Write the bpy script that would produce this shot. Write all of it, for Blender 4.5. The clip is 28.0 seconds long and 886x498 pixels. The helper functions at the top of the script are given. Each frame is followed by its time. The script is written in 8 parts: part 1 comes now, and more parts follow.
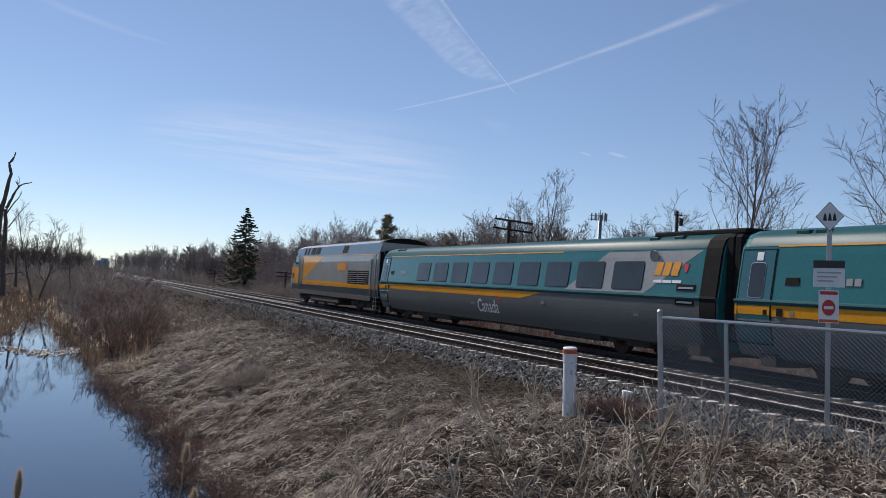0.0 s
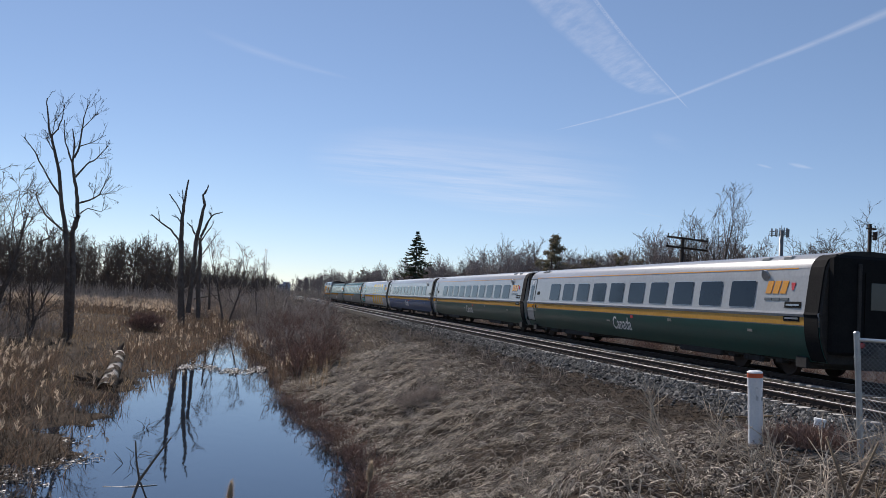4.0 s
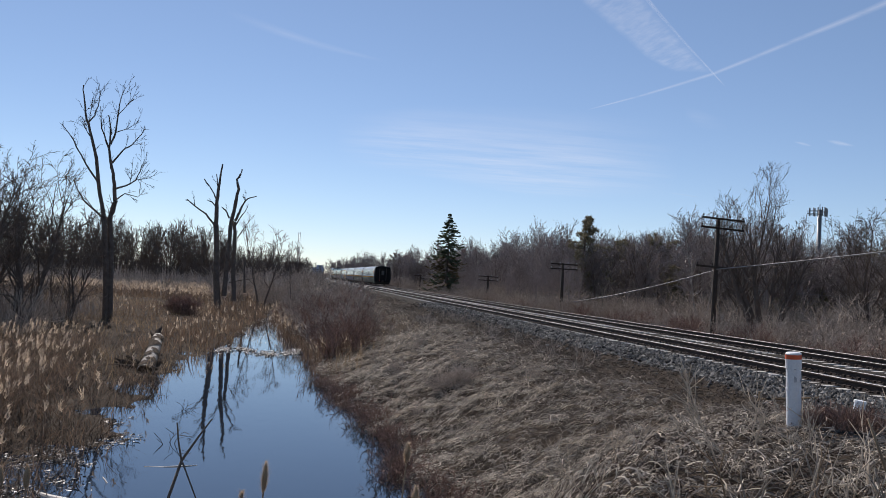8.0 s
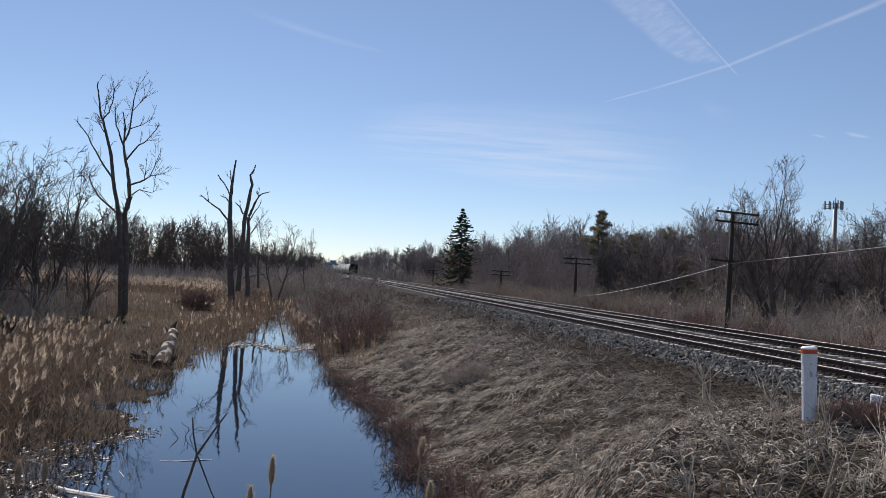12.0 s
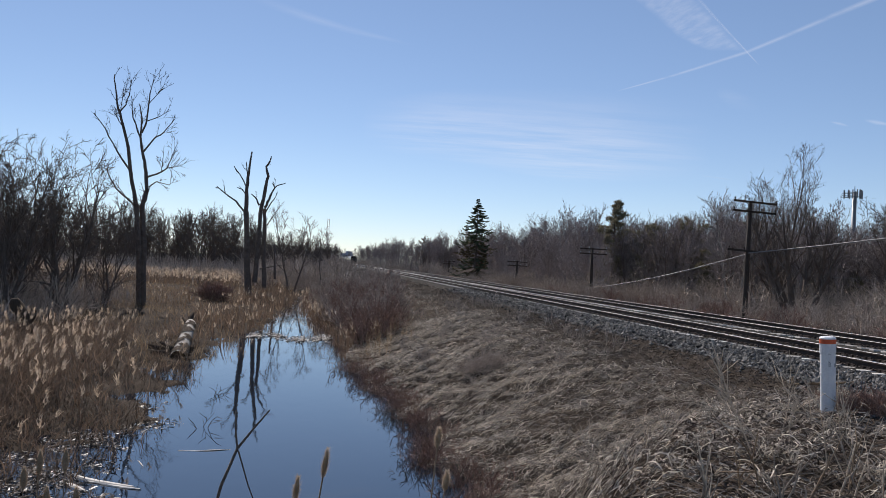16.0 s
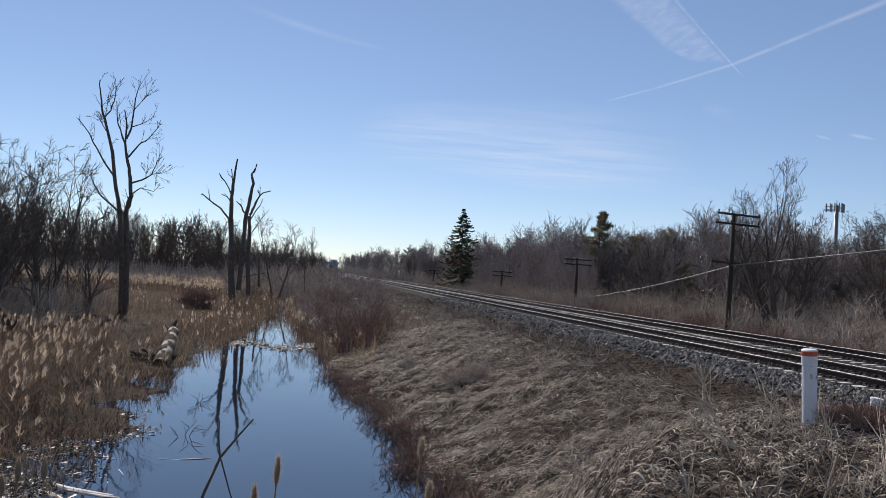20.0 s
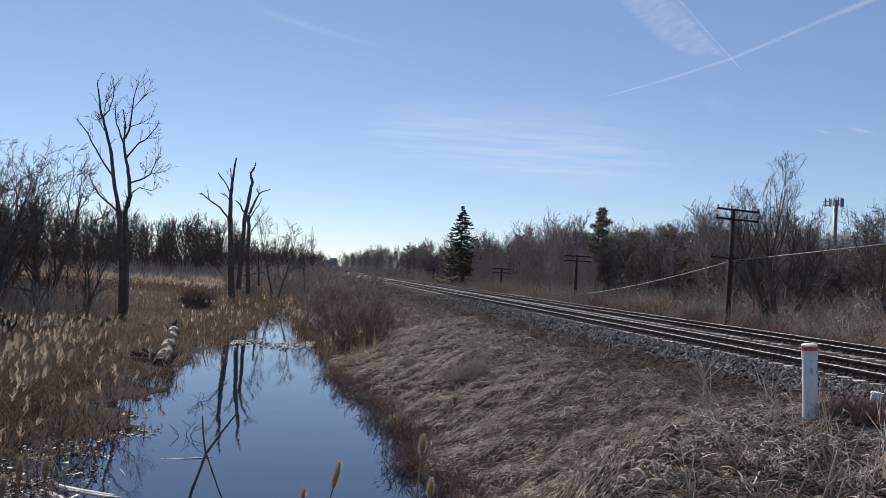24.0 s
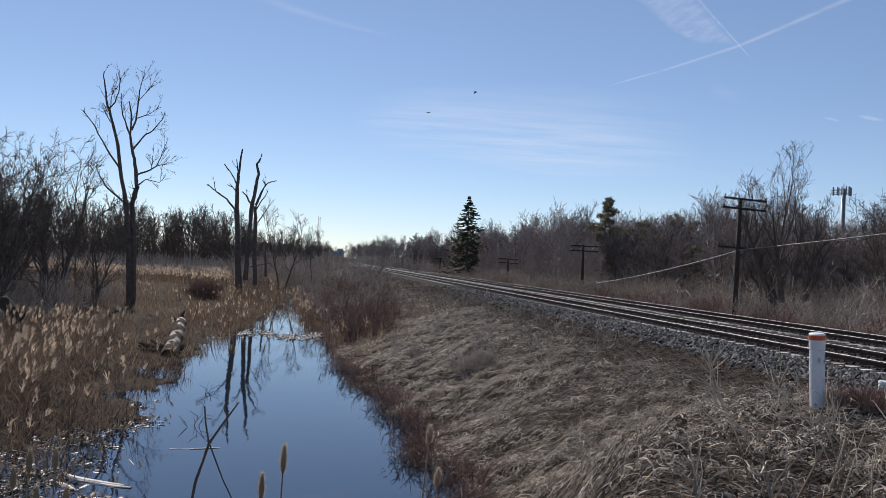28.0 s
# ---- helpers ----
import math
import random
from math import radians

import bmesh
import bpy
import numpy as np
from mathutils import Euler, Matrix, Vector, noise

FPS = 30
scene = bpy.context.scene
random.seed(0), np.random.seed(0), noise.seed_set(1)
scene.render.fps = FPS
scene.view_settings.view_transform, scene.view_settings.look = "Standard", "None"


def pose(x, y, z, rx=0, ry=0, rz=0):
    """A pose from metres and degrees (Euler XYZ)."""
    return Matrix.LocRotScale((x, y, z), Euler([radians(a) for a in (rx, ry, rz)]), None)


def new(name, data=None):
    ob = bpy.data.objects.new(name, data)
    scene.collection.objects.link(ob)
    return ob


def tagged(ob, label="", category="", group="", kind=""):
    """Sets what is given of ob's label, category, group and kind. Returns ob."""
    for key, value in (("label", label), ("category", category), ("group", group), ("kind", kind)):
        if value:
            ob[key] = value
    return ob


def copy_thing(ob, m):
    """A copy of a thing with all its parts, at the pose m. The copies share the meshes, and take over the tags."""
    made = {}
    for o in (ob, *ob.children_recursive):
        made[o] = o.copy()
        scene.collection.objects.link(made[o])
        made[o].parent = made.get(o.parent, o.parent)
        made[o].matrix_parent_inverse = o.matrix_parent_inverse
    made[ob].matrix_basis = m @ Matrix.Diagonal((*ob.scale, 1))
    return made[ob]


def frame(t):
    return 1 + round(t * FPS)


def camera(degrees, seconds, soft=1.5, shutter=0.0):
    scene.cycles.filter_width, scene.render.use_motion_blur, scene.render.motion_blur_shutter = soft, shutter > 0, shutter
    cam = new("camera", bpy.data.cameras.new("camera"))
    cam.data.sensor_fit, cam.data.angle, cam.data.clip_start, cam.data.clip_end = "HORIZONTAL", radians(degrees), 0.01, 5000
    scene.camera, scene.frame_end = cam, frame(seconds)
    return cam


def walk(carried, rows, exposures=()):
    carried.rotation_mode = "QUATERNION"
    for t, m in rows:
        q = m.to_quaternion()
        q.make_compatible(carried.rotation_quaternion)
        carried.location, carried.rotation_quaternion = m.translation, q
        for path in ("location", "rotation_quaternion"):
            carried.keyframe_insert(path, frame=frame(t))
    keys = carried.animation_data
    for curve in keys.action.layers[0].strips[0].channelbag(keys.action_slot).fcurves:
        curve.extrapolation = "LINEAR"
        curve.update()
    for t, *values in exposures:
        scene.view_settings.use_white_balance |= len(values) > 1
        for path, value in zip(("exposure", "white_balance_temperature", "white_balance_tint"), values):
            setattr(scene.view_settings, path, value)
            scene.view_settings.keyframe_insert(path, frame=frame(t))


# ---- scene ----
cam = camera(55.36, 28.0, soft=0.65)
PATH = [
    (0.0, pose(0.069, -0.030, 1.625, 92.71, -3.62, -23.80)),
    (0.5, pose(0.062, -0.021, 1.625, 93.06, -3.92, -18.97)),
    (1.0, pose(0.054, -0.016, 1.625, 93.52, -3.74, -16.31)),
    (1.5, pose(0.045, -0.012, 1.625, 93.74, -3.50, -14.91)),
    (2.0, pose(0.041, -0.010, 1.625, 93.82, -3.50, -14.09)),
    (2.5, pose(0.036, -0.008, 1.625, 93.77, -3.57, -13.09)),
    (3.0, pose(0.031, -0.007, 1.625, 93.65, -3.50, -12.78)),
    (3.5, pose(0.026, -0.006, 1.625, 93.55, -3.36, -12.59)),
    (5.5, pose(0.017, -0.004, 1.625, 93.11, -3.48, -12.09)),
    (6.0, pose(0.014, -0.003, 1.625, 93.00, -3.51, -11.88)),
    (6.5, pose(0.012, -0.002, 1.625, 92.82, -3.54, -11.50)),
    (7.0, pose(0.010, -0.002, 1.625, 92.73, -3.43, -11.35)),
    (7.5, pose(0.007, -0.001, 1.625, 92.62, -3.38, -11.04)),
    (8.0, pose(0.005, -0.001, 1.625, 92.12, -3.02, -10.22)),
    (8.5, pose(0.002, -0.000, 1.625, 91.83, -2.86, -9.83)),
    (9.0, pose(0.000, -0.000, 1.625, 91.81, -2.73, -9.78)),
    (9.5, pose(0.000, -0.000, 1.625, 91.78, -2.74, -9.72)),
    (10.0, pose(0.000, -0.000, 1.625, 91.78, -2.74, -9.69)),
    (10.5, pose(0.000, -0.000, 1.625, 91.79, -2.72, -9.67)),
    (11.0, pose(0.000, -0.000, 1.625, 91.72, -2.75, -9.58)),
    (11.5, pose(0.000, -0.000, 1.625, 91.73, -2.84, -9.48)),
    (13.5, pose(0.000, -0.000, 1.625, 91.46, -2.63, -8.74)),
    (14.0, pose(0.000, -0.000, 1.625, 91.14, -2.54, -8.58)),
    (14.5, pose(0.000, -0.000, 1.625, 91.07, -2.66, -8.41)),
    (15.0, pose(0.000, -0.000, 1.625, 91.07, -2.68, -8.34)),
    (15.5, pose(0.000, -0.000, 1.625, 91.07, -2.68, -8.33)),
    (16.0, pose(0.000, -0.000, 1.625, 91.04, -2.71, -8.27)),
    (16.5, pose(0.000, -0.000, 1.625, 90.86, -2.53, -8.02)),
    (17.0, pose(0.000, -0.000, 1.625, 90.56, -2.66, -8.34)),
    (17.5, pose(0.000, -0.000, 1.625, 90.87, -3.43, -11.60)),
    (18.0, pose(0.000, -0.000, 1.625, 90.88, -3.35, -11.22)),
    (18.5, pose(0.000, -0.000, 1.625, 91.53, -3.30, -9.94)),
    (19.0, pose(0.000, -0.000, 1.625, 91.74, -3.23, -9.37)),
    (19.5, pose(0.000, -0.000, 1.625, 91.79, -3.22, -9.32)),
    (20.0, pose(0.000, -0.000, 1.625, 91.73, -3.23, -9.29)),
    (20.5, pose(0.000, -0.000, 1.625, 91.78, -3.17, -9.25)),
    (21.0, pose(0.000, -0.000, 1.625, 91.70, -3.12, -9.23)),
    (21.5, pose(0.000, -0.000, 1.625, 91.68, -3.18, -9.21)),
    (23.5, pose(0.000, -0.000, 1.625, 91.53, -2.90, -9.37)),
    (24.0, pose(0.000, -0.000, 1.625, 91.56, -2.81, -9.31)),
    (24.5, pose(0.000, -0.000, 1.625, 91.51, -2.89, -9.30)),
    (25.0, pose(0.000, -0.000, 1.625, 91.54, -2.85, -9.29)),
    (25.5, pose(0.000, -0.000, 1.625, 91.25, -2.70, -9.06)),
    (26.0, pose(0.000, -0.000, 1.625, 90.92, -2.65, -8.84)),
    (26.5, pose(0.000, -0.000, 1.625, 90.74, -2.65, -8.76)),
    (27.0, pose(0.000, -0.000, 1.625, 90.75, -2.72, -8.97)),
    (27.5, pose(0.000, -0.000, 1.625, 90.81, -2.66, -8.93)),
    (28.0, pose(0.000, -0.000, 1.625, 90.89, -2.61, -8.87)),
]
walk(cam, PATH, [(0.0, 0.04, 6500, 16), (28.0, 0.04, 6500, 16)])

# ---- light: a clear spring day, sun high ahead, a little to the left ----
SUN_AZ, SUN_EL = 12.0, 40.0     # degrees to the left of the track's heading, and above the horizon
world = bpy.data.worlds.new("sky")
scene.world = world
world.use_nodes = True
wt = world.node_tree
sky = wt.nodes.new("ShaderNodeTexSky")
sky.sky_type = 'NISHITA'
sky.sun_disc = False
sky.sun_elevation = radians(SUN_EL)
sky.sun_rotation = radians(-SUN_AZ)
sky.altitude = 3600
sky.air_density, sky.dust_density, sky.ozone_density = 1.2, 0.6, 2.2
wt.nodes["Background"].inputs[1].default_value = 0.096
haze = wt.nodes.new("ShaderNodeMix")  # thin high haze over the whole sky
haze.data_type = 'RGBA'
haze.inputs[0].default_value, haze.inputs[7].default_value = 0.16, (3.35, 5.3, 7.5, 1)
wt.links.new(sky.outputs[0], haze.inputs[6])
wt.links.new(haze.outputs[2], wt.nodes["Background"].inputs[0])
sun = new("sun", bpy.data.lights.new("sun", 'SUN'))
sun.data.energy, sun.data.angle, sun.data.color = 5.0, radians(0.55), (1.0, 0.95, 0.87)
s_dir = Vector((-math.sin(radians(SUN_AZ)) * math.cos(radians(SUN_EL)), math.cos(radians(SUN_AZ)) * math.cos(radians(SUN_EL)), math.sin(radians(SUN_EL))))
sun.matrix_world = Matrix.Translation(s_dir * 60) @ s_dir.to_track_quat("Z", "Y").to_matrix().to_4x4()


# ---- materials ----
def mat(name, a, b=None, rough=0.8, metal=0.0, scale=4.0, fine=40.0, bump=0.3, dist=0.02, spec=0.4, island=0.0, rnd=0.0, coords="Object", trans=0.0):
    """Two colours mixed by noise at two scales, with a fine relief. island, rnd: brightness spread from piece to piece."""
    m = bpy.data.materials.new(name)
    m.use_nodes = True
    nt = m.node_tree
    bs = nt.nodes["Principled BSDF"]
    b = b or tuple(c * 0.7 for c in a)
    tc = nt.nodes.new("ShaderNodeTexCoord")
    n1 = nt.nodes.new("ShaderNodeTexNoise")
    n1.inputs["Scale"].default_value, n1.inputs["Detail"].default_value = scale, 5
    n2 = nt.nodes.new("ShaderNodeTexNoise")
    n2.inputs["Scale"].default_value, n2.inputs["Detail"].default_value = fine, 3
    for n in (n1, n2):
        nt.links.new(tc.outputs[coords], n.inputs["Vector"])
    add = nt.nodes.new("ShaderNodeMath")
    add.operation = 'ADD'
    nt.links.new(n1.outputs[0], add.inputs[0])
    nt.links.new(n2.outputs[0], add.inputs[1])
    ramp = nt.nodes.new("ShaderNodeMapRange")
    ramp.inputs[1].default_value, ramp.inputs[2].default_value = 0.7, 1.3
    nt.links.new(add.outputs[0], ramp.inputs[0])
    mix = nt.nodes.new("ShaderNodeMix")
    mix.data_type = 'RGBA'
    mix.inputs[6].default_value, mix.inputs[7].default_value = (*a, 1), (*b, 1)
    nt.links.new(ramp.outputs[0], mix.inputs[0])
    out = mix.outputs[2]
    if island or rnd:
        src = nt.nodes.new("ShaderNodeNewGeometry" if island else "ShaderNodeObjectInfo")
        spread = island or rnd
        mr = nt.nodes.new("ShaderNodeMapRange")
        mr.inputs[3].default_value, mr.inputs[4].default_value = 1 - spread, 1 + spread
        nt.links.new(src.outputs["Random Per Island" if island else "Random"], mr.inputs[0])
        hs = nt.nodes.new("ShaderNodeHueSaturation")
        nt.links.new(mr.outputs[0], hs.inputs["Value"])
        nt.links.new(out, hs.inputs["Color"])
        out = hs.outputs[0]
    nt.links.new(out, bs.inputs["Base Color"])
    bs.inputs["Roughness"].default_value, bs.inputs["Metallic"].default_value = rough, metal
    bs.inputs["Specular IOR Level"].default_value = spec
    if trans:
        # thin dry leaves let part of the light through
        tl = nt.nodes.new("ShaderNodeBsdfTranslucent")
        nt.links.new(out, tl.inputs["Color"])
        ms = nt.nodes.new("ShaderNodeMixShader")
        ms.inputs[0].default_value = trans
        nt.links.new(bs.outputs[0], ms.inputs[1])
        nt.links.new(tl.outputs[0], ms.inputs[2])
        nt.links.new(ms.outputs[0], nt.nodes["Material Output"].inputs["Surface"])
    if bump:
        bp = nt.nodes.new("ShaderNodeBump")
        bp.inputs["Strength"].default_value, bp.inputs["Distance"].default_value = bump, dist
        nt.links.new(n2.outputs[0], bp.inputs["Height"])
        nt.links.new(bp.outputs[0], bs.inputs["Normal"])
    return m


M = {}
M["soil"] = mat("dead_grass_soil", (0.032, 0.025, 0.019), (0.078, 0.060, 0.045), 0.95, scale=0.5, fine=9, bump=0.8, dist=0.08, spec=0.03)
M["straw"] = mat("dry_straw", (0.385, 0.335, 0.268), (0.65, 0.57, 0.468), 0.8, scale=0.35, fine=3, bump=0, island=0.7, spec=0.2, trans=0.25)
M["straw_mid"] = mat("weathered_straw", (0.20, 0.172, 0.144), (0.365, 0.318, 0.268), 0.85, scale=0.5, fine=4, bump=0, island=0.5, spec=0.15, trans=0.2)
M["straw_brown"] = mat("brown_dead_grass", (0.118, 0.096, 0.075), (0.21, 0.174, 0.138), 0.85, scale=0.3, fine=2, bump=0, island=0.5, spec=0.15)
M["thatch"] = mat("dark_thatch", (0.062, 0.047, 0.037), (0.14, 0.109, 0.088), 0.9, scale=0.4, fine=3, bump=0, island=0.5, spec=0.1)
M["reed_dark"] = mat("sodden_reed", (0.045, 0.030, 0.021), (0.095, 0.065, 0.042), 0.7, scale=0.4, fine=3, bump=0, island=0.5, spec=0.3)
M["wet_litter"] = mat("wet_reed_litter", (0.055, 0.042, 0.032), (0.14, 0.115, 0.09), 0.38, scale=3, fine=14, bump=0.3, dist=0.01, island=0.5, spec=0.16)
M["reed"] = mat("dry_reed", (0.23, 0.165, 0.10), (0.33, 0.245, 0.155), 0.8, scale=0.2, fine=2, bump=0, island=0.5, spec=0.2, trans=0.35)
M["reed_red"] = mat("rusty_sedge", (0.135, 0.092, 0.064), (0.21, 0.15, 0.108), 0.85, scale=0.2, fine=2, bump=0, island=0.45, spec=0.15, trans=0.35)
M["plume"] = mat("reed_plume", (0.62, 0.50, 0.38), (0.46, 0.36, 0.26), 0.9, scale=2, fine=30, bump=0, island=0.3, spec=0.1, trans=0.45)
M["cattail"] = mat("cattail_fluff", (0.42, 0.31, 0.20), (0.27, 0.185, 0.115), 0.95, scale=20, fine=150, bump=0.9, dist=0.01, spec=0.05)
M["stem"] = mat("dry_cane", (0.26, 0.19, 0.12), (0.17, 0.115, 0.08), 0.8, scale=5, fine=40, bump=0.2, island=0.3, spec=0.2)
M["bramble"] = mat("red_brown_cane", (0.20, 0.12, 0.092), (0.28, 0.185, 0.145), 0.8, scale=3, fine=20, bump=0, island=0.45, spec=0.2)
M["brush"] = mat("bare_brush", (0.315, 0.262, 0.216), (0.46, 0.385, 0.32), 0.85, scale=0.2, fine=2, bump=0, island=0.45, spec=0.15)
# bare_brush lightened to offset the shade inside the dense lineside brush
M["pale_brush"] = mat("lightened_brush", (0.345, 0.287, 0.236), (0.49, 0.41, 0.338), 0.85, scale=0.2, fine=2, bump=0, island=0.45, spec=0.15)
M["straw_pale"] = mat("pale_cane", (0.55, 0.46, 0.36), (0.38, 0.30, 0.22), 0.8, scale=4, fine=30, bump=0, spec=0.2)
M["bark"] = mat("grey_bark", (0.17, 0.137, 0.115), (0.09, 0.072, 0.061), 0.9, scale=3, fine=18, bump=0.8, dist=0.04, spec=0.15)
M["bark_pale"] = mat("pale_bark", (0.50, 0.46, 0.42), (0.28, 0.25, 0.22), 0.9, scale=2, fine=12, bump=0.5, dist=0.03, rnd=0.3, spec=0.15)
M["twig"] = mat("bare_twig", (0.185, 0.155, 0.145), (0.30, 0.258, 0.243), 0.85, scale=0.3, fine=2, bump=0, rnd=0.3, spec=0.15)
M["needle"] = mat("spruce_needles", (0.085, 0.108, 0.072), (0.13, 0.15, 0.095), 0.8, scale=1, fine=8, bump=0, island=0.4, spec=0.1, trans=0.2)
M["needle_olive"] = mat("olive_pine_needles", (0.19, 0.172, 0.115), (0.26, 0.222, 0.15), 0.85, scale=0.6, fine=8, bump=0, island=0.45, spec=0.15, trans=0.25)
M["needle_brown"] = mat("brown_needles", (0.12, 0.10, 0.055), (0.16, 0.12, 0.07), 0.85, scale=1, fine=8, bump=0, island=0.4, spec=0.15)
M["birch"] = mat("birch_bark", (0.38, 0.35, 0.315), (0.13, 0.113, 0.095), 0.8, scale=3, fine=20, bump=0.5, spec=0.3)
M["rot"] = mat("rotten_wood", (0.05, 0.038, 0.03), (0.09, 0.065, 0.045), 0.95, scale=4, fine=25, bump=0.9, dist=0.04, spec=0.1)
# near-white: bleached reed and wood, and painted glints on wet litter
M["litter"] = mat("bleached_glint_litter", (0.80, 0.76, 0.70), (0.62, 0.57, 0.50), 0.8, scale=4, fine=30, bump=0, island=0.35, spec=0.15)
M["stone_pale"] = mat("pale_crushed_stone", (0.20, 0.188, 0.17), (0.30, 0.282, 0.255), 0.8, scale=6, fine=50, bump=0.3, dist=0.01, island=0.4, spec=0.3)
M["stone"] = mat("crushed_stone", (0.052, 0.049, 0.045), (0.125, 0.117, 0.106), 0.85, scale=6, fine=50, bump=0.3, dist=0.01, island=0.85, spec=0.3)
# darker than the loose stones: the shade of their gaps is in its colour
M["ballast"] = mat("gap_shaded_ballast", (0.028, 0.025, 0.021), (0.07, 0.063, 0.054), 0.95, scale=3, fine=26, bump=1.0, dist=0.05, spec=0.03)
M["tie"] = mat("weathered_tie", (0.52, 0.49, 0.45), (0.36, 0.335, 0.305), 0.9, scale=3, fine=25, bump=0.6, dist=0.01, rnd=0.3, spec=0.15)
M["rust"] = mat("rusted_steel", (0.065, 0.045, 0.036), (0.04, 0.030, 0.026), 0.8, metal=0.2, scale=3, fine=40, bump=0.3, dist=0.004, spec=0.3)
M["railhead"] = mat("polished_rail_head", (0.27, 0.265, 0.26), (0.19, 0.185, 0.18), 0.6, metal=1.0, scale=0.7, fine=30, bump=0.05, spec=0.5)
M["galv"] = mat("galvanised_steel", (0.46, 0.47, 0.48), (0.34, 0.35, 0.36), 0.42, metal=0.7, scale=6, fine=60, bump=0.1, dist=0.003)
# for the fence's top rail: sun glare is partly put into this brighter colour
M["bright_galv"] = mat("glare_galvanised_steel", (0.74, 0.75, 0.76), (0.60, 0.61, 0.62), 0.3, metal=0.9, scale=6, fine=60, bump=0.05, dist=0.002)
M["white_post"] = mat("weathered_white_plastic", (0.78, 0.78, 0.78), (0.66, 0.66, 0.67), 0.55, scale=5, fine=40, bump=0.15, dist=0.004)
M["orange"] = mat("faded_orange_band", (0.66, 0.115, 0.035), (0.55, 0.09, 0.035), 0.6, scale=8, fine=40, bump=0.1, dist=0.003)
M["grey_mark"] = mat("faded_print", (0.34, 0.34, 0.36), (0.45, 0.45, 0.46), 0.7, scale=20, fine=80, bump=0)
M["wire"] = mat("weathered_wire", (0.24, 0.245, 0.25), (0.17, 0.175, 0.18), 0.5, metal=0.5, scale=6, fine=60, bump=0)
M["pole"] = mat("creosoted_wood", (0.035, 0.027, 0.023), (0.065, 0.05, 0.04), 0.85, scale=2, fine=25, bump=0.6, dist=0.01, spec=0.2)
M["insulator"] = mat("glass_insulator", (0.55, 0.60, 0.60), (0.45, 0.5, 0.5), 0.2, scale=8, fine=40, bump=0)
M["cable"] = mat("weathered_cable", (0.26, 0.255, 0.25), (0.18, 0.175, 0.17), 0.5, scale=2, fine=20, bump=0)
M["sign_white"] = mat("sign_white", (0.80, 0.80, 0.80), (0.72, 0.72, 0.72), 0.4, scale=5, fine=30, bump=0)
M["sign_black"] = mat("sign_black", (0.03, 0.03, 0.035), (0.05, 0.05, 0.05), 0.45, scale=5, fine=30, bump=0)
M["sign_red"] = mat("sign_red", (0.55, 0.035, 0.03), (0.45, 0.04, 0.035), 0.45, scale=5, fine=30, bump=0)
M["concrete"] = mat("concrete", (0.46, 0.45, 0.43), (0.36, 0.35, 0.33), 0.85, scale=5, fine=40, bump=0.4, dist=0.01)
# the far building's grey, with distance haze put into its pale blue
M["far_wall"] = mat("hazed_grey_wall", (0.40, 0.44, 0.52), (0.34, 0.38, 0.46), 0.7, scale=0.2, fine=2, bump=0)
M["asphalt"] = mat("asphalt", (0.045, 0.045, 0.047), (0.065, 0.064, 0.063), 0.9, scale=3, fine=120, bump=0.5, dist=0.01)
# train paints
def paint(name, c, rough=0.2, metal=0.0, spec=0.5):
    return mat(name, c, tuple(v * 0.82 for v in c), rough, metal, scale=0.6, fine=9, bump=0.04, dist=0.004, spec=spec)
M["teal"] = paint("teal_paint", (0.020, 0.145, 0.15))
M["door_teal"] = paint("door_teal_paint", (0.035, 0.13, 0.155))
M["pale"] = paint("light_grey_paint", (0.40, 0.40, 0.39))
M["mid"] = paint("mid_grey_paint", (0.30, 0.30, 0.29))
M["dark"] = paint("dark_grey_paint", (0.125, 0.138, 0.14), 0.3, spec=0.25)
M["yellow"] = paint("yellow_paint", (0.76, 0.325, 0.020))
M["wrap_yellow"] = paint("warm_yellow_vinyl", (0.80, 0.43, 0.018))
M["blue"] = paint("blue_paint", (0.015, 0.070, 0.19), 0.3, spec=0.2)
M["gold"] = paint("faded_gold_stripe", (0.66, 0.35, 0.075))
M["green"] = paint("dark_green_paint", (0.012, 0.068, 0.058), 0.3, spec=0.4)
M["silver"] = paint("silver_paint", (0.34, 0.345, 0.35), 0.27, 0.0, 0.3)
M["roof_teal"] = paint("roof_teal_paint", (0.020, 0.085, 0.095), 0.4, 0.0, 0.04)
# blue-grey of upper sides and cab, the sky's reflection put into the colour
M["loco_blue"] = paint("sky_tinged_grey_paint", (0.10, 0.17, 0.22), 0.35, 0.0, 0.4)
M["loco_sill"] = paint("dark_sill_paint", (0.040, 0.055, 0.062), 0.45, 0.0, 0.08)
M["loco_roof"] = paint("dark_roof_paint", (0.07, 0.075, 0.08), 0.6, 0.0, 0.03)
M["black"] = mat("black_rubber", (0.010, 0.010, 0.011), (0.016, 0.016, 0.016), 0.9, spec=0.1, scale=3, fine=25, bump=0.3, dist=0.01)
M["under"] = mat("grimy_underframe", (0.022, 0.020, 0.019), (0.042, 0.037, 0.033), 0.85, scale=3, fine=25, bump=0.5, dist=0.01)
M["white_letter"] = mat("white_lettering", (0.80, 0.80, 0.80), (0.72, 0.72, 0.72), 0.4, scale=3, fine=20, bump=0)
M["letter_grey"] = mat("grey_lettering", (0.52, 0.56, 0.56), (0.46, 0.50, 0.50), 0.4, scale=3, fine=20, bump=0)
M["letter_teal"] = mat("teal_lettering", (0.07, 0.55, 0.54), (0.06, 0.48, 0.47), 0.4, scale=3, fine=20, bump=0)
